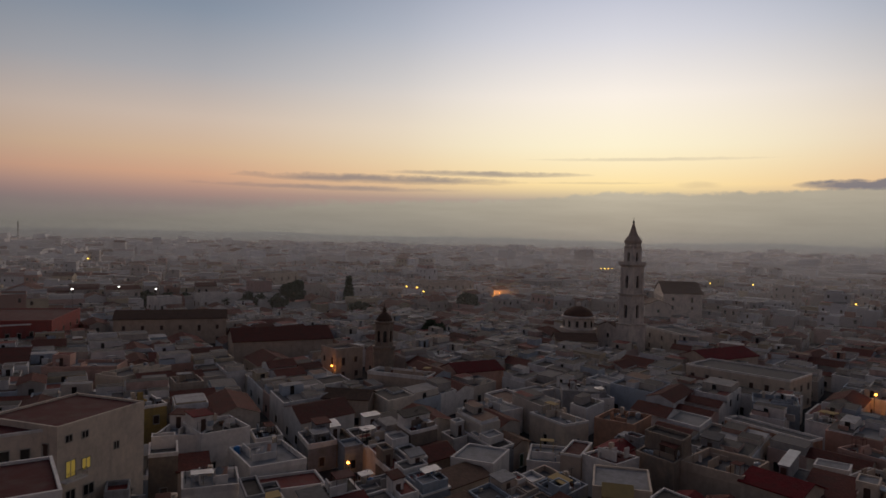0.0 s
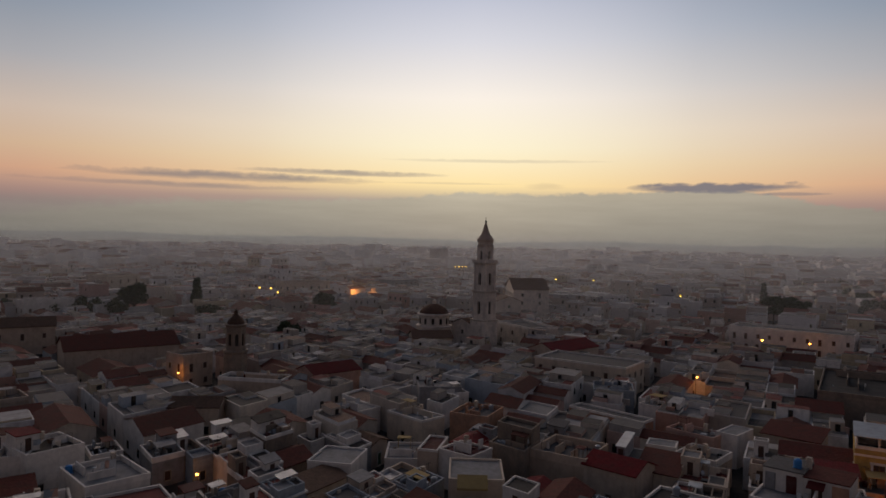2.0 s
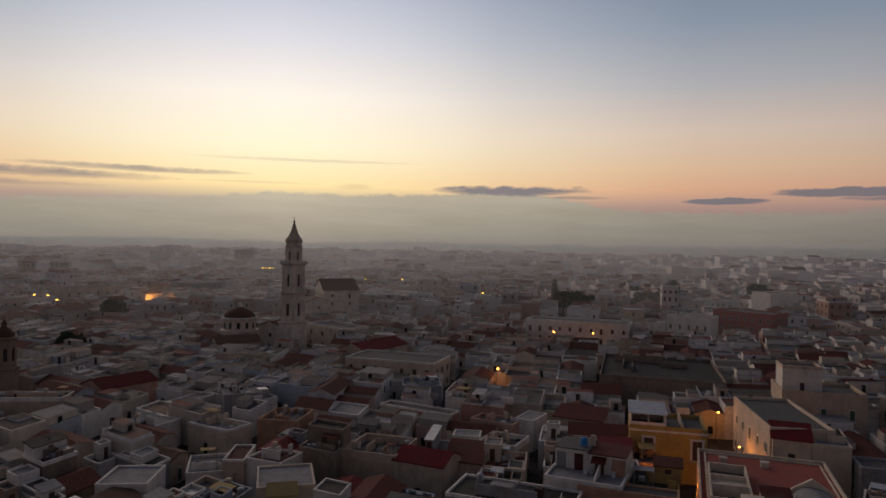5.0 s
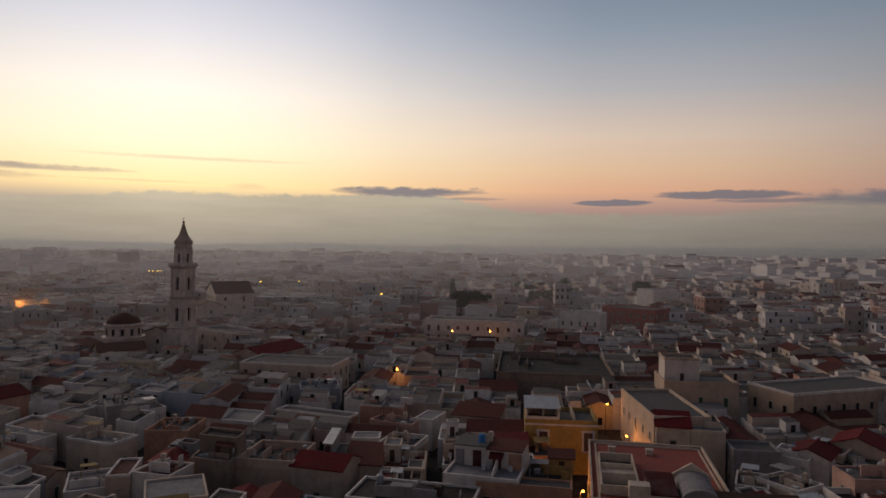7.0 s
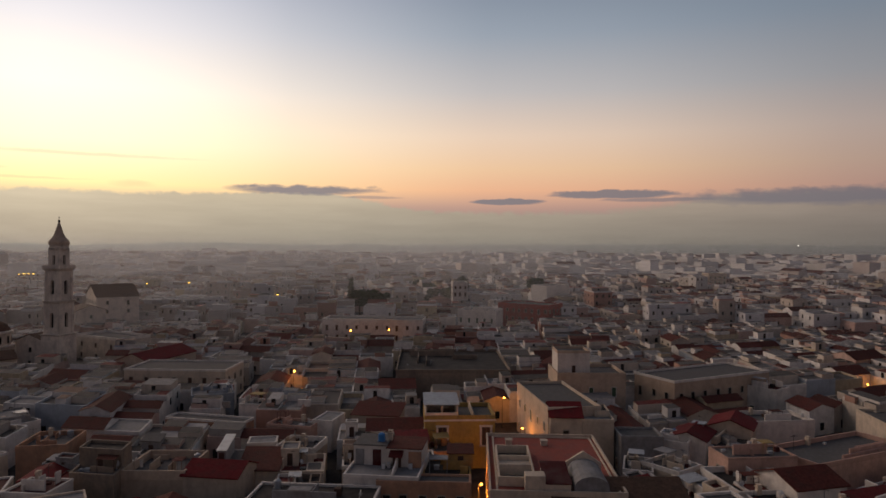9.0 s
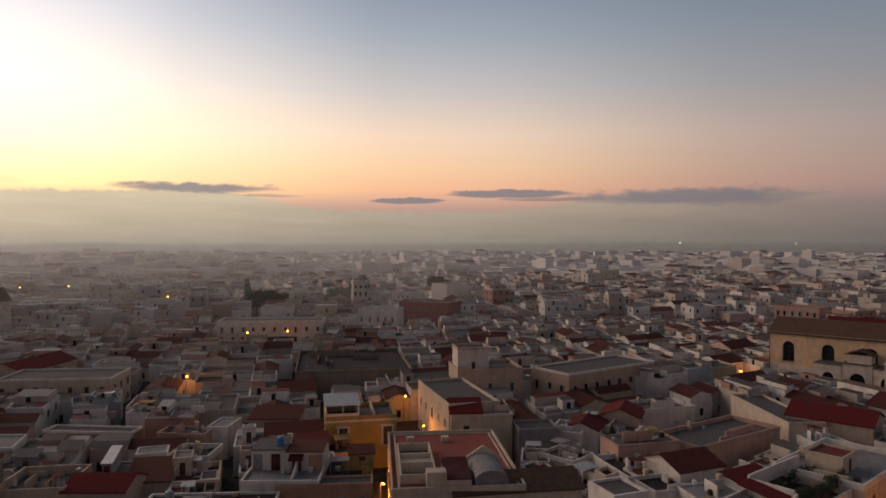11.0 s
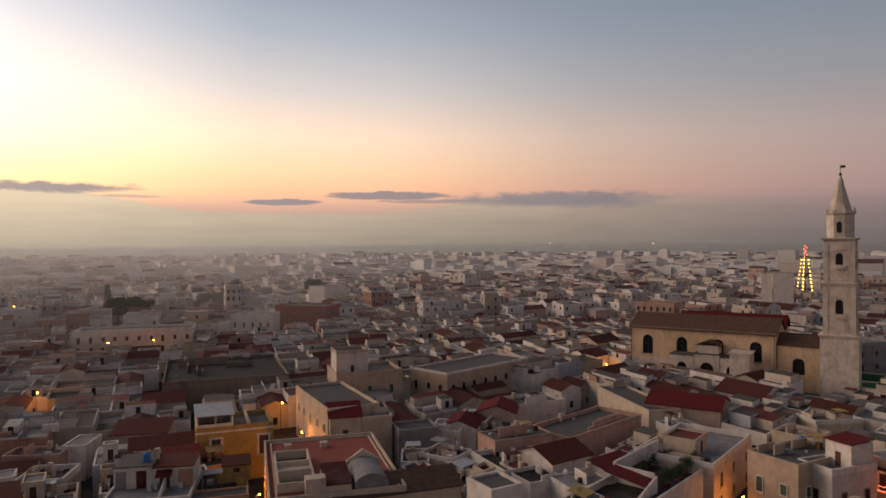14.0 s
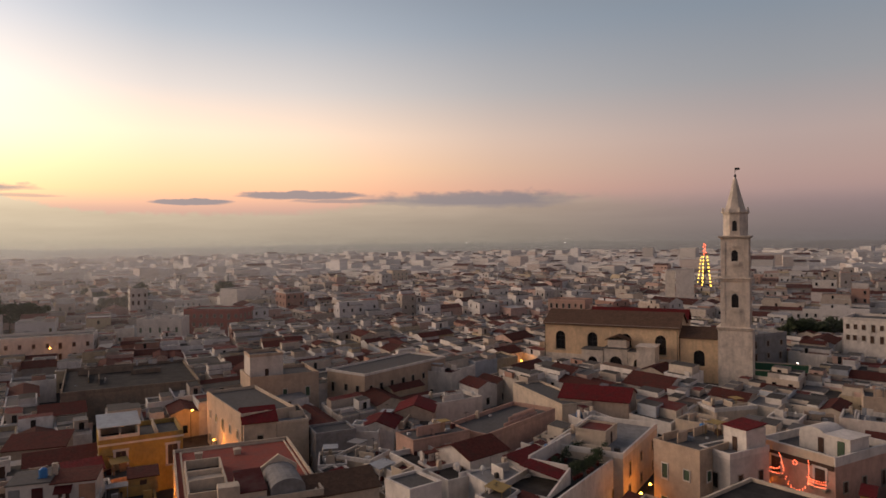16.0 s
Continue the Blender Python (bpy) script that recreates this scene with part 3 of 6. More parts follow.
    if clutter and roof == "flat" and w > 4 and d > 4:
        for _ in range(rnd.randint(2, 4)):
            ln, tall = rnd.uniform(0.8, w * 0.55), rnd.uniform(0.8, 1.7)
            px, py = rnd.uniform(0.3, w - ln - 0.3), rnd.uniform(0.4, d - 1.0)
            if rnd.random() < 0.5:
                part("dividing_wall", Shape().box(px, px + ln, py, py + 0.22, z, z + tall, chamfer=0.04), wall, top)
            else:
                ln = min(ln, d * 0.5)
                py = rnd.uniform(0.3, d - ln - 0.3)
                part("dividing_wall", Shape().box(px, px + 0.22, py, py + ln, z, z + tall, chamfer=0.04), wall, top)
        if rnd.random() < 0.6:
            lw, ld = rnd.uniform(1.5, 3.2), rnd.uniform(1.2, 2.6)
            px, py = rnd.uniform(0.3, max(0.4, w - lw - 0.3)), rnd.uniform(0.3, max(0.4, d - ld - 0.3))
            s = Shape().box(px, px + lw, py, py + ld, z + 2.0, z + 2.08)
            for ax in (px + 0.1, px + lw - 0.1):
                for ay in (py + 0.1, py + ld - 0.1):
                    s.rod((ax, ay, z), (ax, ay, z + 2.0), 0.04, sides=4)
            part("lean_to", s, rnd.choice((SHEET, SHEET, DECK_RED, TILE, CLOTH, GREY)), top)
        for _ in range(rnd.randint(1, 4)):
            px, py, b = rnd.uniform(0.5, w - 1.3), rnd.uniform(0.5, d - 1.3), rnd.uniform(0.3, 0.8)
            part("roof_box", Shape().box(px, px + b * 1.3, py, py + b, z, z + b * rnd.uniform(0.6, 1.5), chamfer=0.05), rnd.choice((GREY, DISH, WOOD, SHEET, IRON, DECK_RED, WOOD, BLUE)), top)
        if rnd.random() < 0.3 and w > 5:
            ly = rnd.uniform(1.0, d - 1.5)
            s = Shape().rod((0.5, ly, z), (0.5, ly, z + 1.9), 0.03, sides=4).rod((w - 0.5, ly, z), (w - 0.5, ly, z + 1.9), 0.03, sides=4).rod((0.5, ly, z + 1.85), (w - 0.5, ly, z + 1.85), 0.012, sides=3)
            line = part("clothes_line", s, IRON, top)
            for k in range(rnd.randint(1, 4)):
                cx, cw = rnd.uniform(0.8, w - 2.0), rnd.uniform(0.5, 1.2)
                drop = rnd.uniform(0.7, 1.4)
                v = [(cx, ly - 0.02, z + 1.84), (cx + cw, ly - 0.02, z + 1.84), (cx + cw, ly + 0.06, z + 1.84 - drop), (cx + cw * 0.5, ly - 0.05, z + 1.8 - drop), (cx, ly + 0.05, z + 1.84 - drop)]
                v += [(a_, b_ + 0.02, c_) for a_, b_, c_ in v]
                part("washing", Shape().join(v, [(0, 1, 2, 3, 4), (9, 8, 7, 6, 5), (0, 4, 9, 5), (1, 6, 7, 2), (2, 7, 8, 3), (3, 8, 9, 4), (0, 5, 6, 1)]), rnd.choice((WHITE, BLUE, DISH, PINK)), line)
        if rnd.random() < 0.75:
            part("chimney", CHIMNEY, None, top, at=pose(rnd.uniform(0.6, w - 0.6), d - 0.5, z))
        if rnd.random() < 0.8:
            part("aerial", AERIAL, None, top, at=pose(rnd.uniform(0.8, w - 0.8), rnd.uniform(d * 0.4, d - 0.6), z, 0, 0, rnd.uniform(0, 180)))
        if rnd.random() < 0.65:
            part("satellite_dish", SAT_DISH, None, top, at=pose(rnd.uniform(0.6, w - 0.6), rnd.uniform(0.6, d - 0.6), z, 0, 0, rnd.uniform(90, 150)))
        if rnd.random() < 0.35:
            part("water_tank", rnd.choice((TANK_GREY, TANK_GREY, TANK_BLUE)), None, top, at=pose(rnd.uniform(0.8, w - 0.8), d - 1.2, z))
    take(x, y, rot, w, d)
    if front:       # kept clear of filler houses, so the front shows from the camera
        take(x + math.sin(radians(rot)) * front, y - math.cos(radians(rot)) * front, rot, w, front)
    return top

# ---- ground and distance ----
s = Shape()
rings = [0, 60, 120, 200, 320, 500, 800, 1300, 2200, 3400, 4900]
v, f = [(0, 0, 0)], []
for r in rings[1:]:
    for i in range(48):
        a = 2 * math.pi * i / 48
        v.append((r * math.cos(a), r * math.sin(a), 0))
for i in range(48):
    f.append((0, 1 + i, 1 + (i + 1) % 48))
for k in range(len(rings) - 2):
    for i in range(48):
        j = (i + 1) % 48
        f.append((1 + k * 48 + i, 1 + (k + 1) * 48 + i, 1 + (k + 1) * 48 + j, 1 + k * 48 + j))
s.join(v, f)
tagged(new("ground", s.mesh("ground", ASPHALT)), "dark stone streets and earth under the town", "ground", kind="structure")


def haze_material():
    """The far plain, its evening haze painted as emitted colour close to that of the low sky."""
    m = bpy.data.materials.new("hazy_distance")
    m.use_nodes = True
    n = Nodes(m.node_tree)
    pos = n.add("ShaderNodeNewGeometry").outputs["Position"]
    sep = n.add("ShaderNodeSeparateXYZ")
    n.link(pos, sep.inputs[0])
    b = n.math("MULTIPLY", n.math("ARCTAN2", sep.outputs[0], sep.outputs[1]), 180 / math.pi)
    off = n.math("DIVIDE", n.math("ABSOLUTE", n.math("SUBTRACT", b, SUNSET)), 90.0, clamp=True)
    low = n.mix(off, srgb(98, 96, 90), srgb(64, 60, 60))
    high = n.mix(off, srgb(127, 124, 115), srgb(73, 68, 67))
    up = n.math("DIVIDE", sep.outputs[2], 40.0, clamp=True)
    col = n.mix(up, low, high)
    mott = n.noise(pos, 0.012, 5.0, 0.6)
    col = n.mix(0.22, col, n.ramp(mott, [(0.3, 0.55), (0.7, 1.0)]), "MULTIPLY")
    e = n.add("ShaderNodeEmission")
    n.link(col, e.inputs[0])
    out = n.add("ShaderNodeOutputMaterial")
    n.link(e.outputs[0], out.inputs[0])
    return m


s = Shape()
R_FAR = 2600.0
for i in range(240):
    a0, a1 = radians(-70 + i * 0.95), radians(-70 + (i + 1) * 0.95)
    pts = []
    for a in (a0, a1):
        hill = 39.5 + 8.0 * noise.noise((a * 5, 0.3, 0)) + 5.0 * noise.noise((a * 19, 1.7, 0)) + 3.0 * noise.noise((a * 70, 4.7, 0))
        pts.append((R_FAR * math.sin(a), R_FAR * math.cos(a), hill))
    s.face([(pts[0][0], pts[0][1], -1), (pts[1][0], pts[1][1], -1), pts[1], pts[0]])
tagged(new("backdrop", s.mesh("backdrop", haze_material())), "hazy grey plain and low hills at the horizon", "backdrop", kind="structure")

# evening haze: translucent sheets added in rings round the camera, densest below the sunset
def mist_air(name, dense, top):
    m = bpy.data.materials.new(name)
    m.use_nodes = True
    n = Nodes(m.node_tree)
    pos = n.add("ShaderNodeNewGeometry").outputs["Position"]
    sep = n.add("ShaderNodeSeparateXYZ")
    n.link(pos, sep.inputs[0])
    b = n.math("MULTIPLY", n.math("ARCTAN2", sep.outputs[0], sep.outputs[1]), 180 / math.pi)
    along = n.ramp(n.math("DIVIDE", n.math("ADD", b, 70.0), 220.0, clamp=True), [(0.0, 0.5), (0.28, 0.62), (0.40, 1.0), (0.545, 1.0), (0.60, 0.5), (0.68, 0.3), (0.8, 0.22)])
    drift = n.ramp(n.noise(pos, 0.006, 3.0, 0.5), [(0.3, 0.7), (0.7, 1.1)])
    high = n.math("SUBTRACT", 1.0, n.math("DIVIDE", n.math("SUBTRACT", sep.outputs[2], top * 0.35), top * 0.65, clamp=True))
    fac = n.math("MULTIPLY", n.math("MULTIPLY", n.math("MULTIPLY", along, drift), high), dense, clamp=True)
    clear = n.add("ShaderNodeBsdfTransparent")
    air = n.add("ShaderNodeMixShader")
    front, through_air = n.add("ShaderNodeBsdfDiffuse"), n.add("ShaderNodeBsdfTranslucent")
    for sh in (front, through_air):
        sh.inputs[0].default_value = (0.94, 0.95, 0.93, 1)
    air.inputs[0].default_value = 0.6
    n.link(front.outputs[0], air.inputs[1])
    n.link(through_air.outputs[0], air.inputs[2])
    mix = n.add("ShaderNodeMixShader")
    n.link(fac, mix.inputs[0])
    n.link(clear.outputs[0], mix.inputs[1])
    n.link(air.outputs[0], mix.inputs[2])
    out = n.add("ShaderNodeOutputMaterial")
    n.link(mix.outputs[0], out.inputs[0])
    return m


mist = thing("mist", "thin pale evening mist hanging over the far town", "mist", pose(0, 0, 0), kind="stuff")
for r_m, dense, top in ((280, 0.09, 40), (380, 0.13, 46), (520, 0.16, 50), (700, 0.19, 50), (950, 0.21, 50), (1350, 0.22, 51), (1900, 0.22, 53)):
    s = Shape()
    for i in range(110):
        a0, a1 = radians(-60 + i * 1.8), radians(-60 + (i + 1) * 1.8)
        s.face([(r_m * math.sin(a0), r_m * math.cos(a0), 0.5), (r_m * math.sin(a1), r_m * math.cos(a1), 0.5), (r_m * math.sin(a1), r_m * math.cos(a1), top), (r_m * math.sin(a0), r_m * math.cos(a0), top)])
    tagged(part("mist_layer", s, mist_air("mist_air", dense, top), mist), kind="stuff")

# ---- bell towers ----


def belfry(parent, half, z0, z1, ow, sill, spring, mat, name="belfry_wall", pilaster=True):
    """One storey of a square bell tower: an arched opening on every side and corner pilasters."""
    for k in range(4):
        s = Shape()
        arch_panel(s, 2 * half, z1 - z0, ow, sill, spring, 0, 1, 0.7, 0.0, z0, turned(k, half))
        part(name, s, (mat, GLASS), parent)
    part("belfry_floor", Shape().box(-half + 0.05, half - 0.05, -half + 0.05, half - 0.05, z0 - 0.1, z0 + 0.1), mat, parent)
    if pilaster:
        for sx in (-1, 1):
            for sy in (-1, 1):
                part("pilaster", Shape().box(min(sx * half * 0.72, sx * (half + 0.15)), max(sx * half * 0.72, sx * (half + 0.15)),
                     min(sy * half * 0.72, sy * (half + 0.15)), max(sy * half * 0.72, sy * (half + 0.15)), z0, z1), mat, parent)


def cornice(parent, half, z, h, out, mat, sides=4):
    r = half * math.sqrt(2) if sides == 4 else half
    k = math.sqrt(2) if sides == 4 else 1.0
    turn = math.pi / 4 if sides == 4 else math.pi / 8
    prof = [(r, z), (r + out * 0.45 * k, z + h * 0.3), (r + out * 0.55 * k, z + h * 0.5), (r + out * k, z + h * 0.75), (r + out * k, z + h), (r, z + h + 0.05)]
    return part("cornice", Shape().lathe(prof, sides, turn=turn), mat, parent)


# the tall tower of the domed church
tower = thing("bell_tower", "tall pale stone baroque bell tower with a bell-shaped spire", "bell tower", pose(65.0, 238.5, 0, 0, 0, 31))
take(65 - 6, 238.5 - 6, 0, 12, 12)
part("base", Shape().box(-3.5, 3.5, -3.5, 3.5, 0, 10.6), PALE_STONE, tower)
cornice(tower, 3.4, 10.6, 0.6, 0.4, PALE_STONE)
belfry(tower, 2.85, 11.2, 20.8, 1.35, 2.0, 6.0, PALE_STONE)
cornice(tower, 2.85, 20.8, 0.9, 0.6, PALE_STONE)
belfry(tower, 2.65, 21.7, 31.0, 1.25, 2.0, 5.8, PALE_STONE)
cornice(tower, 2.65, 31.0, 1.0, 0.75, PALE_STONE)
part("balustrade", Shape().rim(-3.3, 3.3, -3.3, 3.3, 32.0, 32.8, 0.22), PALE_STONE, tower)
belfry(tower, 2.1, 32.0, 38.2, 1.0, 1.0, 3.6, PALE_STONE, pilaster=False)
cornice(tower, 2.75, 37.6, 0.8, 0.35, PALE_STONE, 8)
part("attic", Shape().lathe([(2.7, 38.2), (2.7, 39.0), (3.05, 39.4)], 16), PALE_STONE, tower)
prof = [(3.05, 39.3), (3.0, 40.2), (2.4, 41.1), (1.75, 41.9), (1.3, 42.9), (0.9, 44.2), (0.5, 45.6), (0.25, 46.4)]
part("spire", Shape().lathe(prof, 16), TUFA, tower, "bell-shaped stone spire")
s = Shape().lathe([(0.1, 46.2), (0.38, 46.6), (0.38, 46.9), (0.1, 47.2)], 8)
s.rod((0, 0, 47.1), (0, 0, 48.3), 0.07).rod((-0.4, 0, 47.9), (0.4, 0, 47.9), 0.06)
part("finial", s, IRON, tower)

# the octagonal dark tower
tower = thing("bell_tower", "weathered dark stone bell tower with a small dome", "bell tower", pose(-16.7, 183.0, 0, 0, 0, 12))
take(-16.7 - 5, 183 - 5, 0, 10, 10)
part("base", Shape().lathe([(3.0, 0), (3.0, 9.4), (3.3, 9.7), (3.3, 10.2), (2.6, 10.3)], 8, turn=math.pi / 8), DARK_STONE, tower)
for k in range(8):
    a = 2 * math.pi * k / 8
    c, sn = math.cos(a), math.sin(a)
    s = Shape()
    arch_panel(s, 1.95, 6.0, 0.85, 1.2, 3.9, 0, 1, 0.4, 0.0, 10.2, lambda p, c=c, sn=sn: (p[0] * c - (p[1] - 2.36) * sn, p[0] * sn + (p[1] - 2.36) * c, p[2]))
    part("belfry_wall", s, (DARK_STONE, GLASS), tower)
cornice(tower, 2.5, 16.2, 0.7, 0.5, DARK_STONE, 8)
part("dome", Shape().lathe([(2.2, 16.9), (2.1, 17.6), (1.6, 18.4), (0.9, 19.0), (0.55, 19.3), (0.5, 20.2), (0.1, 20.9)], 12), TILE_BROWN, tower)
part("finial", Shape().rod((0, 0, 20.8), (0, 0, 22.0), 0.05).rod((-0.3, 0, 21.6), (0.3, 0, 21.6), 0.04), IRON, tower)

# the golden tower of the long church
tower = thing("bell_tower", "slender golden stone bell tower with a pointed pyramid spire", "bell tower", pose(194.0, -12.8, 0, 0, 0, -99))
take(194 - 6, -12.8 - 6, 0, 12, 12)
part("base", Shape().box(-4.1, 4.1, -4.1, 4.1, 0, 16.6).box(-4.3, 4.3, -4.3, 4.3, 0, 1.6), PALE_STONE, tower)
cornice(tower, 4.05, 16.6, 0.9, 0.45, PALE_STONE)
belfry(tower, 3.35, 17.5, 29.2, 1.7, 4.4, 7.8, PALE_STONE)
cornice(tower, 3.35, 29.2, 1.1, 0.6, PALE_STONE)
belfry(tower, 3.2, 30.3, 40.3, 1.6, 3.6, 6.4, PALE_STONE)
cornice(tower, 3.2, 40.3, 0.9, 0.8, PALE_STONE)
for k in range(8):
    a = 2 * math.pi * k / 8
    c, sn = math.cos(a), math.sin(a)
    put = lambda p, c=c, sn=sn: (p[0] * c - (p[1] - 2.9) * sn, p[0] * sn + (p[1] - 2.9) * c, p[2])
    s = Shape()
    if k % 2:
        s.face([put(p) for p in ((-1.2, 0, 41.2), (1.2, 0, 41.2), (1.2, 0, 46.8), (-1.2, 0, 46.8))])
    else:
        arch_panel(s, 2.4, 5.6, 1.15, 1.3, 3.4, 0, 1, 0.4, 0.0, 41.2, put)
    part("drum_wall", s, (PALE_STONE, GLASS), tower)
cornice(tower, 3.15, 46.8, 0.6, 0.45, PALE_STONE, 8)
part("spire", Shape().lathe([(2.9, 47.3), (2.4, 48.8), (1.9, 50.6), (1.15, 53.3), (0.5, 56.0), (0.2, 56.6)], 8, turn=math.pi / 8), PALE_STONE, tower, "pointed eight-sided stone spire")
for k in range(8):
    a = math.pi / 8 + k * math.pi / 4
    part("pinnacle", Shape().lathe([(0.28, 47.2), (0.28, 47.7), (0.08, 48.7)], 6, 3.25 * math.cos(a), 3.25 * math.sin(a)), PALE_STONE, tower)
for k in range(4):
    for half, z0, ow, sill, spring in ((3.35, 17.5, 1.7, 4.4, 7.8), (3.2, 30.3, 1.6, 3.6, 6.4)):
        put = turned(k, half)
        for nm, boxes in (("hood", ((-ow / 2 - 0.5, ow / 2 + 0.5, -0.35, 0.0, z0 + spring + ow / 2 + 0.55, z0 + spring + ow / 2 + 0.85), (-ow / 2 - 0.25, ow / 2 + 0.25, -0.2, 0.0, z0 + spring + ow / 2 + 0.85, z0 + spring + ow / 2 + 1.15))),
                          ("balcony", ((-ow / 2 - 0.35, ow / 2 + 0.35, -0.55, 0.0, z0 + sill - 0.3, z0 + sill), (-ow / 2 - 0.3, ow / 2 + 0.3, -0.5, -0.36, z0 + sill, z0 + sill + 0.75))),
                          ("panel", ((-half * 0.6, half * 0.6, -0.09, 0.0, z0 + 0.6, z0 + sill - 0.9),))):
            sh = Shape()
            for x0, x1, y0, y1, za, zb in boxes:
                sh.box(x0, x1, y0, y1, za, zb)
            sh.v = [put(p) for p in sh.v]
            part(nm, sh, PALE_STONE, tower)
s = Shape().lathe([(0.1, 56.4), (0.38, 56.9), (0.1, 57.4)], 8)
s.rod((0, 0, 57.2), (0, 0, 59.2), 0.07).box(0.05, 1.1, -0.04, 0.04, 58.5, 59.1)
part("weather_vane", s, IRON, tower)


# ---- the long golden church beside the slender tower ----
def arched_front(parent, x0, x1, z1, openings, mat, spring, sill, ow, name="wall_panel"):
    """A front wall on y = 0, split into panels with one arched window each."""
    w = (x1 - x0) / openings
    for k in range(openings):
        s = Shape()
        arch_panel(s, w, z1, ow, sill, spring, 0, 1, 0.6, x0 + w * (k + 0.5), 0.0)
        part(name, s, (mat, GLASS), parent)


church = thing("church", "long golden stone church with arched windows and a brown tile roof", "church", pose(210.0, 41.2, 0, 0, 0, -97.7))
take(210.0, 41.2, -97.7, 52, 22)
take(200.0, 37.0, -97.7, 42, 10)
arched_front(church, 0, 39.8, 15.0, 4, GOLD_STONE, 11.3, 7.2, 3.1)
for k in range(4):
    wx = 39.8 / 4 * (k + 0.5)
    bars = Shape().box(wx - 0.06, wx + 0.06, 0.42, 0.52, 7.25, 12.75)
    for zz in (8.6, 10.0, 11.3):
        bars.box(wx - 1.5, wx + 1.5, 0.43, 0.51, zz, zz + 0.09)
    part("window_bars", bars, IRON, church, "dark iron window bars")
    part("window_sill", Shape().box(wx - 1.8, wx + 1.8, -0.22, 0.05, 6.95, 7.18), STONE_TRIM, church)
s = Shape().face([(39.8, 0, 0), (39.8, 16, 0), (39.8, 16, 15.0), (39.8, 0, 15.0)]).face([(39.8, 16, 0), (0, 16, 0), (0, 16, 15.0), (39.8, 16, 15.0)]).face([(0, 16, 0), (0, 0, 0), (0, 0, 15.0), (0, 16, 15.0)])
gable_wall(s, 0, 39.8, 0, 16, 15.0, 3.6)
part("wall", s, GOLD_STONE, church)
s = Shape()
gable(s, 0, 39.8, 0, 16, 15.0, 3.6, 0.6, thick=0.3)
part("roof", s, TILE_BROWN, church, "old brown tile roof")
part("eaves_band", Shape().box(-0.2, 40.0, -0.25, -0.02, 14.7, 15.3), STONE_TRIM, church)
part("plinth", Shape().box(-0.15, 39.95, -0.3, -0.02, 0, 6.0), PALE_STONE, church)
for px in (0.15, 39.5):
    part("drainpipe", Shape().rod((px, -0.35, 0), (px, -0.35, 15), 0.09), IRON, church)
s = Shape().box(10, 40, 16.2, 24, 0, 15.2)
part("back_nave", s, GOLD_STONE, church)
s = Shape()
gable(s, 10, 40, 16.2, 24, 15.2, 3.4, 0.4)
part("back_roof", s, TILE_RED, church, "red tile roof behind the nave")
# the lower choir
s = Shape()
arch_panel(s, 10.2, 12.4, 3.0, 4.6, 7.6, 0, 1, 0.6, 45.2, 0.0, lambda p: (p[0], p[1] + 0.8, p[2]))
choir = part("choir", s, (GOLD_STONE, GLASS), church)
part("choir_wall", Shape().box(40.1, 50.3, 1.5, 13, 0, 12.4), GOLD_STONE, choir)
s = Shape()
gable(s, 40.1, 50.3, 0.8, 13, 12.4, 2.6, 0.4)
part("choir_roof", s, TILE_BROWN, choir)
# side chapels with arched fronts
for x0, x1, hh, ow in ((13.0, 19.4, 8.4, 2.8), (19.6, 26.4, 9.0, 3.6), (26.6, 32.6, 8.4, 3.0)):
    s = Shape()
    arch_panel(s, x1 - x0, hh, ow, 0.0, 5.0, 0, 1, 0.8, (x0 + x1) / 2, 0.0, lambda p: (p[0], p[1] - 5.0, p[2]))
    s.face([(x0, 0, 0), (x0, -5, 0), (x0, -5, hh), (x0, 0, hh)]).face([(x1, -5, 0), (x1, 0, 0), (x1, 0, hh), (x1, -5, hh)])
    ch = part("side_chapel", s, (PALE_STONE, GLASS), church)
    part("chapel_roof", Shape().box(x0 - 0.2, x1 + 0.2, -5.3, 0, hh, hh + 0.25, chamfer=0.06), DECK, ch)
s = Shape().box(20.5, 26.0, -4.0, 0, 9.2, 11.4)
por = part("porch_gable", s, PALE_STONE, church)
s = Shape()
gable(s, 20.1, 26.4, -4.2, 0, 11.4, 1.3, 0.3, "y")
part("porch_roof", s, TILE_BROWN, por)
part("annex", Shape().box(29.5, 34.5, -7.5, -0.5, 0, 10.2).box(29.2, 34.8, -7.8, -0.5, 10.2, 10.5), PALE_STONE, church)
part("annex_low", Shape().box(35.0, 41.0, -4.5, -0.1, 0, 5.4).box(34.8, 41.2, -4.7, -0.1, 5.4, 5.6), CREAM, church)

# ---- the domed church round the tall tower ----
dome = thing("dome_chapel", "round pale stone chapel drum under a dark tiled dome", "chapel", pose(48.8, 250.3, 0, 0, 0, 0))
take(42, 243.5, 0, 14, 14)
part("drum", Shape().lathe([(6.5, 0), (6.5, 7.0), (6.8, 7.2), (6.8, 7.7), (5.6, 7.8), (5.6, 11.2), (6.3, 11.5), (6.3, 12.1), (5.4, 12.3)], 20), PALE_STONE, dome)
part("dome", Shape().lathe([(5.6, 12.2), (5.2, 13.2), (4.3, 14.2), (2.9, 15.0), (1.3, 15.6), (0.9, 15.7)], 20), TILE_BROWN, dome, "dark tiled dome")
part("lantern", Shape().lathe([(0.8, 15.6), (0.8, 16.5), (1.0, 16.6), (0.1, 17.4)], 8), PALE_STONE, dome)
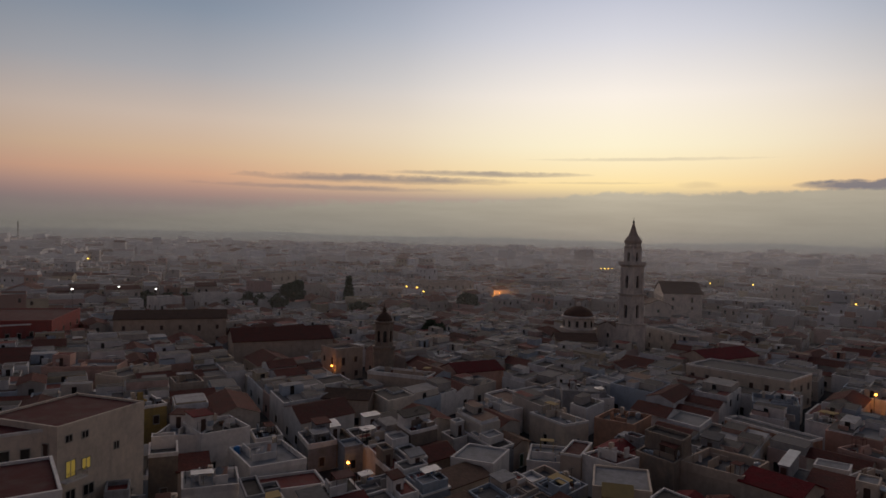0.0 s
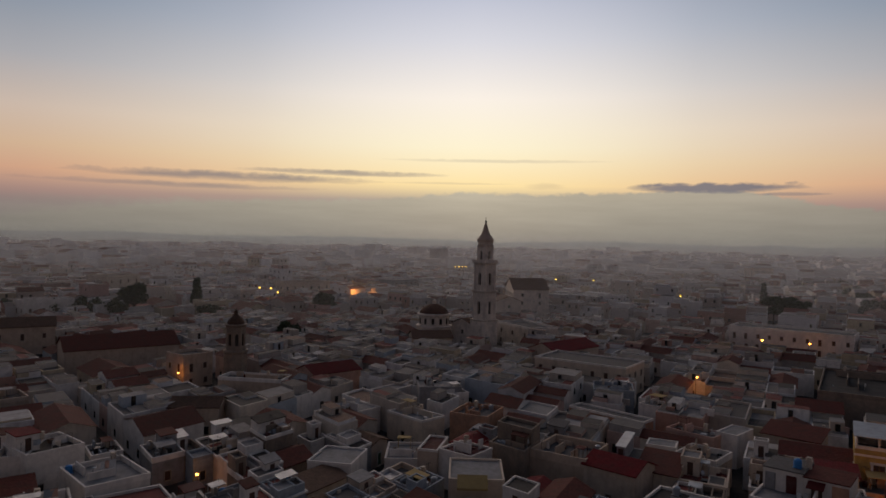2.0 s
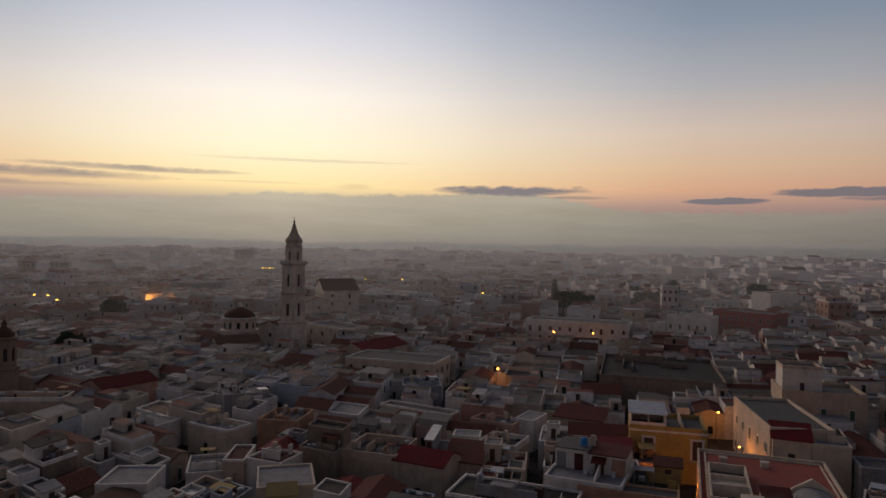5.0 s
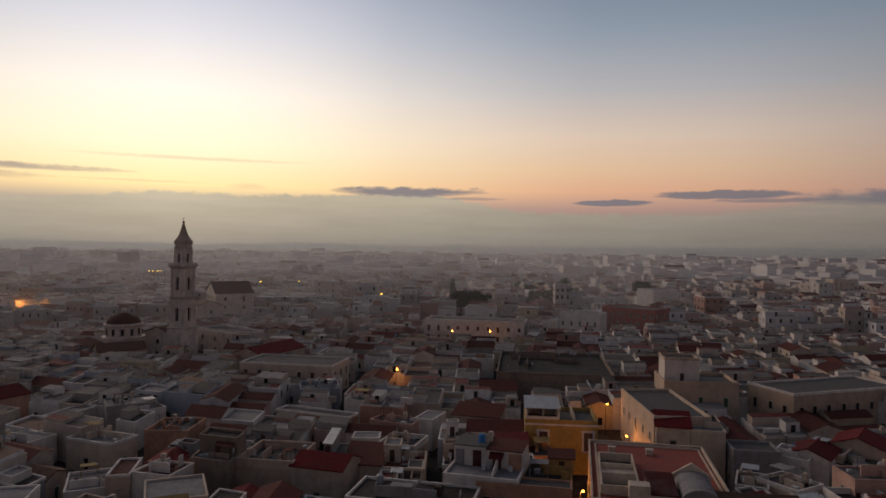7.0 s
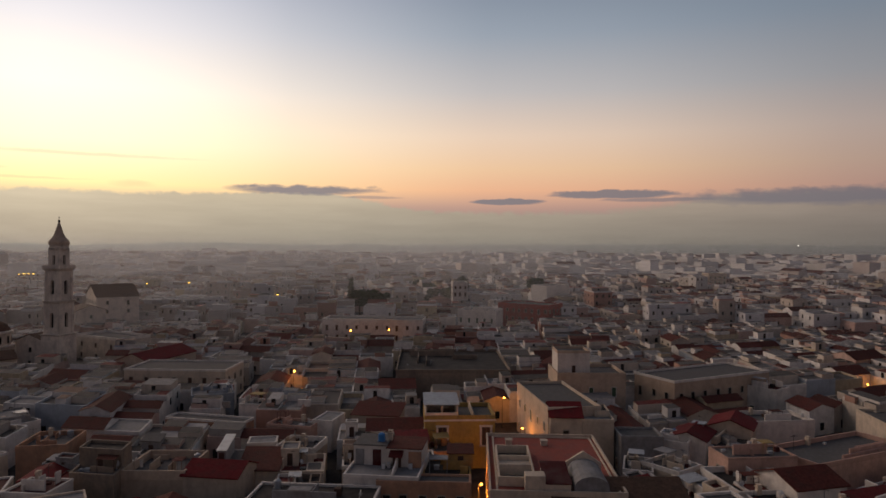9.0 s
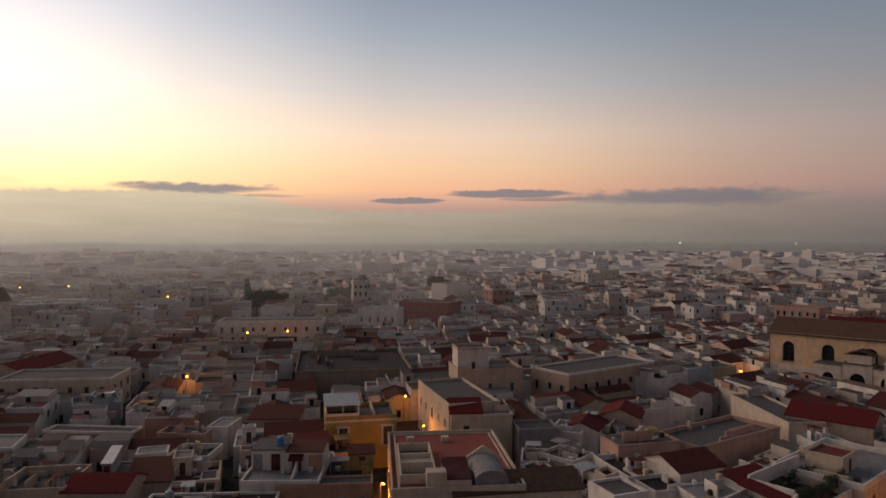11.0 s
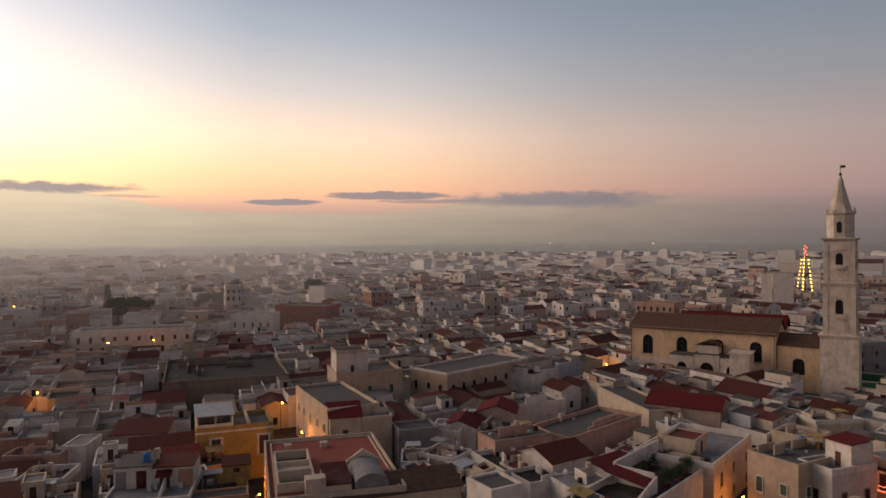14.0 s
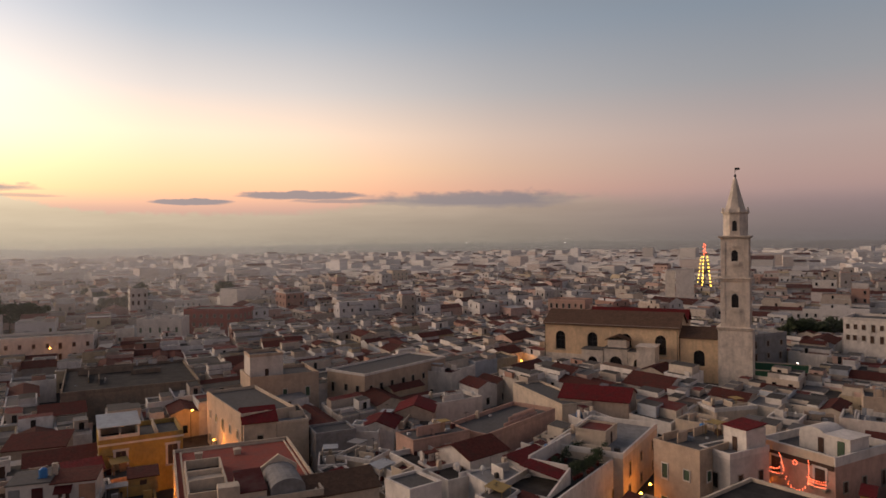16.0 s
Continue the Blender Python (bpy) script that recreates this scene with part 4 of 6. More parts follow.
for k in range(8):
    a = -90 + (k - 3.5) * 30
    win_ob = part("window", WIN_GLASS[0], None, dome, at=pose(5.62 * math.cos(radians(a)), 5.62 * math.sin(radians(a)), 8.5, 0, 0, a + 90) @ Matrix.Diagonal((0.9, 1, 2.0, 1)))
    part("pane", WIN_GLASS[1], None, win_ob)

# ---- cone of festive lights over the far square ----
cone = thing("light_cone", "tall cone of strung yellow bulbs with a red star", "festive lights", pose(456.3, -12.0, 0))
take(450, -18, 0, 12, 12)
part("mast", Shape().rod((0, 0, 0), (0, 0, 39), 0.25, r2=0.1), IRON, cone)
bulb = Shape().lathe([(0.1, -0.4), (0.36, 0.0), (0.1, 0.4)], 6).mesh("bulb", LAMP_YELLOW)
red_bulb = Shape().lathe([(0.1, -0.4), (0.36, 0.0), (0.1, 0.4)], 6).mesh("bulb", LAMP_RED)
for k in range(5):
    a = 2 * math.pi * k / 5 + 0.33
    part("cable", Shape().rod((5.6 * math.cos(a), 5.6 * math.sin(a), 3), (2.0 * math.cos(a), 2.0 * math.sin(a), 30), 0.03, sides=3), IRON, cone)
    for i in range(13):
        f = i / 12
        r = 5.6 + (2.0 - 5.6) * f
        part("bulb", bulb, None, cone, at=pose(r * math.cos(a), r * math.sin(a), 3 + 27 * f))
for i in range(9):
    a = i * 2.4
    part("bulb", red_bulb, None, cone, at=pose(0.7 * math.cos(a), 0.7 * math.sin(a), 31 + i * 0.9))

# ---- the green court beside the golden tower ----
court = thing("sports_court", "small green court behind pale walls", "court", pose(205.0, -16.0, 0, 0, 0, -100))
take(203.0, -16.0, -100, 16, 14)
part("playing_surface", Shape().box(0, 15, 0, 13, 2.0, 2.2), COURT, court)
part("court_wall", Shape().rim(-0.4, 15.4, -0.4, 13.4, 0, 4.2, 0.3), COURT, court, "green painted court wall")
part("wall_coping", Shape().rim(-0.5, 15.5, -0.5, 13.5, 4.2, 4.4, 0.5), CREAM, court)

# ---- trees ----


def leaf_crown(rng, blobs, count, leaf):
    """Many small leaf faces scattered through uneven clumps."""
    v, f = [], []
    total = sum(b[3] ** 2 for b in blobs)
    for cx, cy, cz, r in blobs:
        for _ in range(int(count * r * r / total)):
            d = Vector((rng.gauss(0, 1), rng.gauss(0, 1), rng.gauss(0, 1))).normalized() * r * rng.uniform(0.45, 1.06)
            p = Vector((cx, cy, cz)) + Vector((d.x, d.y, d.z * 0.8))
            a = Vector((rng.gauss(0, 1), rng.gauss(0, 1), rng.gauss(0, 1))).normalized() * leaf * rng.uniform(0.6, 1.3)
            b = a.cross(Vector((rng.gauss(0, 1), rng.gauss(0, 1), rng.gauss(0, 1)))).normalized() * leaf * 0.6
            i = len(v)
            v += [tuple(p - a), tuple(p + b), tuple(p + a), tuple(p - b)]
            f.append((i, i + 1, i + 2, i + 3))
    return Shape().join(v, f)


def tree(x, y, h, spread, seed, label, z=0.0, slim=False, leaf=0.4, count=1500):
    rng = random.Random(seed)
    top = thing("tree", label, "tree", pose(x, y, z), "trees of the town")
    s = Shape().rod((0, 0, 0), (0.1, 0, h * 0.5), 0.05 * h * 0.6, r2=0.03 * h * 0.5, sides=7)
    for k in range(5):
        a = rng.uniform(0, 6.28)
        s.rod((0.05, 0, h * rng.uniform(0.25, 0.5)), (spread * 0.5 * math.cos(a), spread * 0.5 * math.sin(a), h * rng.uniform(0.55, 0.8)), 0.02 * h * 0.6, r2=0.03)
    part("trunk", s, BARK, top)
    if slim:
        blobs = [(rng.uniform(-.1, .1), rng.uniform(-.1, .1), h * (0.15 + 0.8 * k / 8), spread * (1.0 - 0.75 * abs(k / 8 - 0.3))) for k in range(9)]
    else:
        blobs = [(spread * 0.62 * math.cos(k * 2.4) * rng.uniform(0.3, 1), spread * 0.62 * math.sin(k * 2.4) * rng.uniform(0.3, 1), h * rng.uniform(0.5, 0.85), spread * rng.uniform(0.3, 0.5)) for k in range(11)]
    tagged(part("crown", leaf_crown(rng, blobs, count, leaf), LEAF, top), "dense dark green leaves")
    return top


tree(231.2, 306.2, 21, 2.6, 1, "tall dark cypress among roofs", slim=True, leaf=0.7)
tree(231.3, 298.5, 15, 6.0, 2, "dark round evergreen beside the cypress", leaf=0.8)
tree(236.0, 295.5, 15, 6.5, 3, "dark round evergreen in a courtyard", leaf=0.8)
tree(241.5, 292.0, 14, 5.5, 4, "dark round evergreen in a courtyard", leaf=0.8)
tree(284.1, 294.9, 14, 5.0, 5, "dark tree between pale houses", leaf=0.8)
tree(291.6, 290.5, 15, 5.0, 6, "dark tree between pale houses", leaf=0.8)
tree(311.0, 298.0, 21, 7.5, 7, "large spreading dark tree", leaf=0.9)
tree(376.0, 287.0, 19, 8.0, 8, "large dark tree beyond the red building", leaf=0.9)
tree(23.1, 110.6, 6.5, 2.6, 9, "small courtyard tree with dense leaves", leaf=0.25, count=2500)
for k in range(9):
    tree(270 + 2.2 * k + (k % 3) * 3, -34 - 3.6 * k, 10 + (k * 7) % 4, 4.4, 20 + k, "dark tree of the public garden", leaf=0.6, count=1100)
tree(262.0, -22.0, 13, 1.6, 31, "slim dark cypress in the garden", slim=True, leaf=0.5, count=800)
for k in range(12):
    tree(330 + 26 * k, 345 + 33 * k + (k % 2) * 7, 13, 6.0, 50 + k, "dark tree lining the avenue", leaf=1.0, count=600)
tree(-75.0, 330.0, 18, 7.0, 70, "dark tree beyond the monastery", leaf=0.9)
tree(-50.0, 345.0, 19, 3.0, 71, "dark cypress among far roofs", slim=True, leaf=0.8)
tree(-38.0, 300.0, 12, 6.0, 72, "dark tree among roofs", leaf=0.8)
for k in range(10):
    tree(-160 + 9 * k, 318 + (k * 5) % 9, 11, 5.0, 80 + k, "dark tree of the avenue behind the palace", leaf=0.9, count=700)
tree(10.0, 330.0, 13, 6.5, 95, "dark tree beside lamplit houses", leaf=0.9)
tree(-4.0, 250.0, 9, 5.0, 96, "dark tree among roofs", leaf=0.7)

# ---- street lamps ----
lamp_head = Shape().lathe([(0.05, -0.05), (0.3, 0.05), (0.34, 0.2), (0.1, 0.45)], 8).mesh("lantern", LAMP_ORANGE)
white_head = Shape().lathe([(0.05, -0.05), (0.45, 0.05), (0.5, 0.3), (0.1, 0.6)], 8).mesh("lantern", LAMP_WHITE)
yellow_head = Shape().lathe([(0.05, -0.05), (0.45, 0.05), (0.5, 0.3), (0.1, 0.6)], 8).mesh("lantern", LAMP_YELLOW)


def street_lamp(x, y, h, head=None, watts=0.0, size=1.0, colour=(1.0, 0.33, 0.045), label="street lamp with a glowing orange lantern"):
    top = thing("street_lamp", label, "street lamp", pose(x, y, 0), "street lamps")
    s = Shape().rod((0, 0, 0), (0, 0, h), 0.09, r2=0.05).rod((0, 0, h), (0, -0.5, h + 0.2), 0.04)
    part("post", s, IRON, top)
    part("lantern", head or lamp_head, None, top, at=pose(0, -0.5, h) @ Matrix.Scale(size, 4))
    if watts:
        # no filler houses between the lamp and the camera, so the lamp shows
        r = math.hypot(x, y)
        rx, ry = y / r, -x / r
        take(x - x / r * 10 - rx * 2.2, y - y / r * 10 - ry * 2.2, math.degrees(math.atan2(ry, rx)), 4.4, 11, 0.0)
        light = bpy.data.lights.new("lantern_light", "POINT")
        light.energy, light.color, light.shadow_soft_size = watts, colour, 0.3
        new("lantern_light", light).matrix_world = pose(x, y - 0.5, h - 0.5)


street_lamp(97.0, 153.1, 6.6, watts=200, size=0.9)
street_lamp(175.7, 208.1, 5.5, watts=130, size=1.0)
street_lamp(164.7, 218.6, 5.2, watts=50, size=1.2)
street_lamp(113.6, 95.9, 6.5, watts=255, size=0.7)
street_lamp(105.6, 84.4, 3.6, watts=220, size=0.6)
street_lamp(101.2, 78.6, 3.4, watts=160, size=0.6)
street_lamp(90.4, 81.8, 3.4, watts=650, size=0.6)
street_lamp(75.6, 68.3, 4.0, watts=1300, size=0.6)
street_lamp(112.6, -9.2, 6.0, watts=800, size=0.9)
street_lamp(109.0, 5.8, 2.4, watts=127, size=0.7)
street_lamp(104.7, 6.9, 2.4, watts=127, size=0.7)
street_lamp(207.1, 48.7, 3.2, watts=170, size=0.8)
street_lamp(-15.3, 109.4, 3.0, watts=45, size=0.8)
street_lamp(-30.6, 183.0, 4.4, watts=110, size=0.8)
street_lamp(-11.5, 336.4, 12.5, yellow_head, 0, 1.0)
street_lamp(-16.0, 362.2, 12.5, yellow_head, 400, 1.0)
street_lamp(-21.8, 366.8, 12.5, yellow_head, 0, 1.0)
street_lamp(30.0, 385.0, 9.0, lamp_head, 1500, 0.6)
WHITE_LAMP = "street lamp with a small white light"
street_lamp(-159.0, 286.9, 14.0, white_head, 0, 1.0, label=WHITE_LAMP)
street_lamp(-147.7, 304.6, 14.0, white_head, 0, 1.0, label=WHITE_LAMP)
street_lamp(-128.0, 297.9, 14.0, white_head, 0, 1.0, label=WHITE_LAMP)
street_lamp(-330.9, 621.9, 12.0, yellow_head, 0, 1.6)
street_lamp(195.1, -26.8, 8.0, white_head, 0, 0.45, label=WHITE_LAMP)
street_lamp(180.0, -21.8, 6.0, white_head, 0, 0.45, label=WHITE_LAMP)
street_lamp(168.4, 435.1, 14.0, yellow_head, 0, 1.0)
street_lamp(192.7, 428.5, 14.0, yellow_head, 0, 1.0)
street_lamp(196.5, 326.8, 12.0, yellow_head, 0, 1.0)
for k in range(4):
    street_lamp(142.0 + 3.4 * k, 628.0, 14.0, yellow_head, 0, 1.2)
FLOOD = "tall floodlight mast with a white light"
street_lamp(1048.4, 333.0, 41.0, white_head, 0, 1.1, label=FLOOD)
street_lamp(1085.2, 179.6, 40.5, white_head, 0, 1.1, label=FLOOD)


# ---- the houses that stand out, each placed to fit the camera's view ----
apartment_house = house(-45.6, 79.4, 71.7, 13.9, 12.0, 16.5, CREAM, DECK_RED, windows=0, clutter=False, par=0.3, label="tall white apartment house with a dark red roof")
house(-53.4, 75.6, 38.7, 8.6, 12.0, 16.0, CREAM, DECK_RED, windows=4, win=WIN_GLASS, clutter=False, par=0.3, label="cream apartment house wing with a dark red roof")
house(-54.6, 121.9, 42.7, 4.4, 8.0, 8.1, YELLOW, DECK_DARK, windows=1, par=0.5, label="yellow plastered house with a dark roof")
house(-39.0, 108.5, 40.3, 8.3, 9.0, 7.3, WHITE, DECK_DARK, huts=((0.2, 4.0, 3.2, 4.0, 2.6),), windows=2, label="white house with a dark walled terrace")
house(-47.1, 109.9, 1.6, 7.4, 10.0, 6.7, WHITE, DECK_LIGHT, huts=((0.1, 6.0, 3.0, 3.5, 2.4),), windows=1, label="white terraced house with a stair room")
house(-34.1, 87.9, 21.3, 7.4, 7.0, 6.2, WHITE, DECK_LIGHT, windows=2, label="low white house with a pale walled terrace")
house(-28.1, 98.3, 33.6, 8.7, 11.0, 5.7, WHITE, DECK_LIGHT, windows=1, label="white rendered house with blank walls")
house(-26.4, 91.2, 25.6, 10.9, 6.0, 4.6, WHITE, TERRACOTTA, windows=0, clutter=False, par=0.4, label="low white block with a red painted roof")
house(-25.2, 139.7, -6.8, 9.6, 7.0, 6.1, BEIGE, roof="gable", tile=TILE_BROWN, windows=2, label="stone house with an old tile roof")
house(-59.5, 149.3, 32.1, 6.0, 8.0, 6.2, BEIGE, DECK, windows=2, label="beige house with a flat roof")
house(-73.0, 152.6, 70.9, 15.5, 8.0, 6.6, CREAM, DECK, windows=2, label="cream house lit orange by the street")
house(-96.5, 160.9, 10.1, 17.0, 9.0, 6.8, PINK, DECK_LIGHT, windows=3, huts=((1.0, 4.0, 4.0, 4.0, 2.6),), label="pinkish house with a cluttered terrace")
house(-124.0, 212.0, 105.8, 36.0, 26.0, 11.0, BRICKRED, DECK_RED, windows=4, clutter=False, par=0.5, label="long red plastered palace with a red roof")
house(-141.0, 201.0, 39.6, 20.0, 16.0, 10.0, BRICKRED, DECK_RED, windows=6, clutter=False, par=0.4, label="low red wing of the palace")
house(-114.0, 231.0, 19.0, 37.0, 13.0, 9.0, TUFA, roof="gable", tile=TILE_BROWN, windows=6, front=10.0, label="long stone monastery range with an old dark tile roof")
house(-62.8, 200.0, 23.8, 30.0, 16.0, 7.4, BEIGE, roof="gable", tile=TILE, windows=0, front=8.0, label="long hall with a dark red tile roof")
house(-29.6, 183.8, 41.1, 8.6, 8.0, 8.8, BEIGE, DECK, windows=2, clutter=False, front=9.0, label="stone church front lit orange from the street")
house(-18.9, 164.9, -21.2, 15.7, 6.0, 7.0, TUFA, DECK, windows=3, label="long low stone range beside the dark tower")
awning_house = house(20.5, 92.1, -13.3, 7.8, 9.0, 6.6, CREAM, DECK_LIGHT, windows=0, clutter=False, par=0.3, label="house with a pale cement roof and a yellow awning")
house(22.0, 106.7, -49.6, 6.4, 6.0, 6.3, WHITE, DECK_RED, windows=0, par=0.35, label="house with a red roof and white kerbs")
house(18.7, 107.6, -24.6, 3.3, 8.0, 6.1, BEIGE, DECK_RED, windows=0, clutter=False, par=0.3, label="house with a maroon roof")
house(36.3, 103.4, -45.1, 9.4, 10.0, 6.7, TUFA, DECK, windows=0, par=1.3, label="bare stone house with a high ruined terrace wall")
house(42.7, 96.8, -52.8, 8.3, 7.0, 6.1, BEIGE, roof="gable", tile=TILE_RED, windows=1, label="small house with a dark red gabled tile roof")
house(65.3, 143.7, -24.1, 9.0, 9.0, 6.7, BLUE, DECK_LIGHT, windows=0, label="pale blue plastered house")
house(74.7, 191.2, 29.8, 21.2, 11.0, 6.8, BEIGE, roof="gable", tile=TILE_RED, windows=2, label="house with a broad red tile roof")
house(81.2, 159.3, 43.0, 13.8, 26.0, 8.2, CREAM, DECK, windows=3, clutter=False, par=0.4, label="long cream hall with arched openings")
house(55.2, 133.1, -57.8, 17.0, 4.0, 5.8, ORANGE, DECK, windows=0, clutter=False, par=0.4, label="long orange garden wall and shed")
house(26.3, 150.6, -5.0, 9.6, 8.0, 6.5, GREY, DECK_LIGHT, windows=1, par=0.3, label="house with a broad pale roof")
house(28.7, 129.0, -36.6, 7.8, 9.0, 6.3, ORANGE, DECK, windows=1, label="orange plastered house with a grey terrace")
house(3.3, 170.1, 28.2, 13.5, 9.0, 5.8, PINK, roof="gable", tile=TILE_RED, windows=1, label="pink house with a red tile roof")
house(41.9, 78.2, -49.3, 16.5, 8.0, 7.3, GREY, DECK_DARK, windows=0, par=0.35, label="house with a broad dark bitumen roof")
house(81.7, 107.8, -52.0, 9.4, 7.0, 6.2, BEIGE, roof="shed", tile=TILE, windows=1, label="house with a dark maroon lean-to roof")
house(129.2, 92.5, -43.6, 15.9, 12.0, 10.5, TUFA, DECK, windows=3, huts=((0.4, 2.0, 7.6, 7.0, 5.0),), clutter=False, label="stone palace with a square roof tower")
house(146.3, 82.4, -108.0, 12.6, 31.0, 10.0, TUFA, DECK, windows=3, clutter=False, par=0.5, label="long stone palace with a wide grey roof")
house(113.3, 131.1, -43.2, 29.5, 34.0, 8.0, DARK_STONE, DECK_DARK, windows=0, par=0.8, label="dark stone convent walls round a gloomy roof")
house(113.1, 57.0, -77.3, 6.3, 8.0, 6.2, WHITE, roof="gable", tile=TILE_RED, windows=1, label="white house with a crimson tile roof")
house(124.2, 54.7, -74.8, 7.5, 8.0, 6.6, BEIGE, roof="gable", tile=TILE_RED, windows=0, label="house with a broad crimson tile roof")
house(165.5, 67.7, -100.1, 11.6, 6.0, 7.1, WHITE, DECK_RED, windows=1, par=0.3, label="white house with a dark red roof slab")
house(132.1, 49.7, -38.3, 12.7, 8.0, 6.8, WHITE, DECK, windows=4, win=WIN_GLASS, label="white house with a row of tall windows")
house(162.6, 235.0, -49.1, 41.9, 14.0, 9.0, WHITE, DECK, windows=10, clutter=False, par=0.8, front=26.0, label="long cream arcaded palace with tall openings")
house(246.8, 211.3, -78.6, 26.1, 16.0, 12.5, BRICKRED, DECK, windows=8, clutter=False, par=0.5, front=18.0, label="large red apartment building")
house(219.1, 211.3, -64.7, 17.7, 12.0, 11.0, WHITE, DECK_LIGHT, windows=5, front=14.0, label="cream apartment house with stepped terraces")
house(105.1, 9.0, -12.1, 19.9, 12.0, 8.1, CREAM, DECK_LIGHT, windows=3, huts=((4.0, 4.0, 6.0, 5.0, 2.2),), win=WIN_GLASS, label="tall cream corner house with a pale roof")
garden_house = house(86.3, 15.7, -15.3, 23.4, 9.0, 7.1, WHITE, DECK_DARK, windows=3, clutter=False, par=1.0, label="white house with a planted dark terrace")
house(156.7, 38.5, -142.0, 24.0, 7.0, 7.1, CREAM, DECK, windows=3, clutter=False, par=0.5, label="long cream house with blank upper wall")
house(143.3, 25.2, -94.8, 14.3, 10.0, 7.3, BEIGE, roof="gable", tile=TILE_RED, windows=0, label="house with a broad crimson roof")
house(113.3, 32.6, -19.9, 23.2, 10.0, 6.9, PINK, DECK, windows=3, label="pinkish house with a cluttered terrace")
house(62.6, 26.1, -32.4, 4.0, 4.5, 15.5, WHITE, DECK, windows=0, clutter=False, par=0.3, label="tall blank white stair tower with a brown roof")
house(74.4, 0.6, -123.0, 9.5, 14.0, 12.4, CREAM, DECK_DARK, windows=0, par=0.4, clutter=False, label="house with a dark slate-grey roof")
house(219.4, -17.8, -46.8, 15.7, 14.0, 12.0, GREY, DECK_LIGHT, windows=3, front=10.0, label="grey stone palace behind the golden tower")
house(248.5, -48.0, -113.5, 16.4, 16.0, 15.0, WHITE, DECK, windows=7, clutter=False, front=14.0, label="white modern block with rows of square windows")
house(394.1, 10.0, -89.8, 5.0, 14.0, 24.0, WHITE, DECK, windows=0, clutter=False, par=0.4, label="white high block of flats")
house(384.5, 4.3, -90.6, 9.1, 14.0, 25.0, WHITE, DECK, windows=0, clutter=False, par=0.4, label="white high block of flats with blank walls")
house(339.0, 64.8, -100.9, 19.1, 12.0, 12.0, PINK, DECK, windows=6, clutter=False, label="pink palace with white trimmed windows")
house(101.5, 318.0, -8.0, 17.5, 26.0, 16.0, PALE_STONE, roof="gable", tile=TILE_BROWN, windows=2, clutter=False, along="x", win=WIN_GLASS, label="pale church nave with a dark tile roof")
house(88.0, 301.0, -6.0, 11.5, 14.0, 12.0, PALE_STONE, roof="gable", tile=TILE_BROWN, windows=1, clutter=False, along="y", label="pale stone church transept with a gable")
house(75.0, 256.4, -75.1, 24.0, 12.0, 8.5, PALE_STONE, DECK, windows=3, clutter=False, label="low pale church aisle and sacristy")
house(55.6, 248.3, -55.5, 9.5, 10.0, 9.0, PALE_STONE, roof="gable", tile=TILE_BROWN, windows=1, label="church chapel with a dark tile roof")
house(37.1, 226.6, -0.7, 13.7, 10.0, 6.3, CREAM, roof="gable", tile=TILE_BROWN, windows=2, label="house under the dome with a dark tile roof")
house(-37.9, 54.6, 34.5, 6.1, 10.5, 17.4, WHITE, DECK_RED, windows=0, clutter=False, par=0.3, label="white block with a dark maroon roof")
house(114.4, 92.4, -127.1, 23.3, 10.0, 10.5, CREAM, DECK, windows=5, par=0.6, clutter=False, front=4.0, label="long cream palace along the lamplit lane")
house(99.2, 72.5, -49.1, 5.6, 9.0, 9.2, CREAM, roof="gable", tile=TILE_RED, windows=1, win=WIN_GLASS, along="x", label="cream palace end with a dark red tile roof")
house(102.9, 68.2, -49.1, 5.6, 9.0, 9.0, CREAM, DECK_LIGHT, windows=0, par=0.35, clutter=False, tiers=((2.6, 5.2, 3.0, 8.4, 0.9),), label="cream palace end with a pale grey roof in two levels")
festive_house = house(111.2, -10.1, -131.2, 11.7, 14.0, 10.5, PINK, DECK, windows=0, par=1.2, clutter=False, front=9.0, label="salmon pink house hung with festive lights")
house(106.1, 4.6, -125.2, 7.8, 12.0, 10.5, TUFA, DECK, windows=2, win=WIN_GREEN, par=0.5, front=9.0, label="tan stone house with green shutters")
house(105.8, -1.8, -132.2, 5.3, 8.4, 10.2, WHITE, DECK_LIGHT, windows=1, par=0.8, clutter=False, huts=((1.0, 4.0, 3.9, 4.2, 3.4),), hut_roof=TILE_RED, front=9.0, label="white house with a red-roofed room on its terrace")
take(63.9, 59.3, -47.5, 2.6, 62)       # the lamplit lane
red_terrace = house(65.6, 57.4, -47.5, 17.6, 26.5, 8.5, CREAM, RED_TERRACE, windows=0, par=0.5, clutter=False, label="broad house with a red painted roof terrace and pale kerbs")
red_door_house = house(55.7, 75.4, -51.6, 10.4, 11.0, 8.5, WHITE, DECK_LIGHT, windows=3, par=0.35, clutter=False, win=WIN_WOOD, label="white terraced house with red doors and rooms on the roof")
house(64.7, 69.1, -45.2, 6.8, 8.0, 7.8, OCHRE, DECK_DARK, windows=2, par=0.5, clutter=True, huts=((3.6, 4.0, 3.6, 3.6, 2.2),), hut_roof=TILE, label="low ochre house on the lamplit lane")
house(58.2, 71.3, -47.2, 12.8, 3.2, 8.0, ORANGE, DECK, windows=5, clutter=False, par=0.3, win=WIN_GLASS, label="orange house front on the lamplit lane")
yellow_house = house(82.7, 87.8, -41.9, 12.6, 10.0, 9.5, YELLOW, DECK, windows=0, par=0.8, clutter=False, label="yellow plastered house with a white sheet-roofed room")
house(102.6, 42.1, -38.5, 11.2, 6.0, 8.0, PINK, DECK, windows=1, par=0.3, label="salmon plastered house with a cluttered roof")
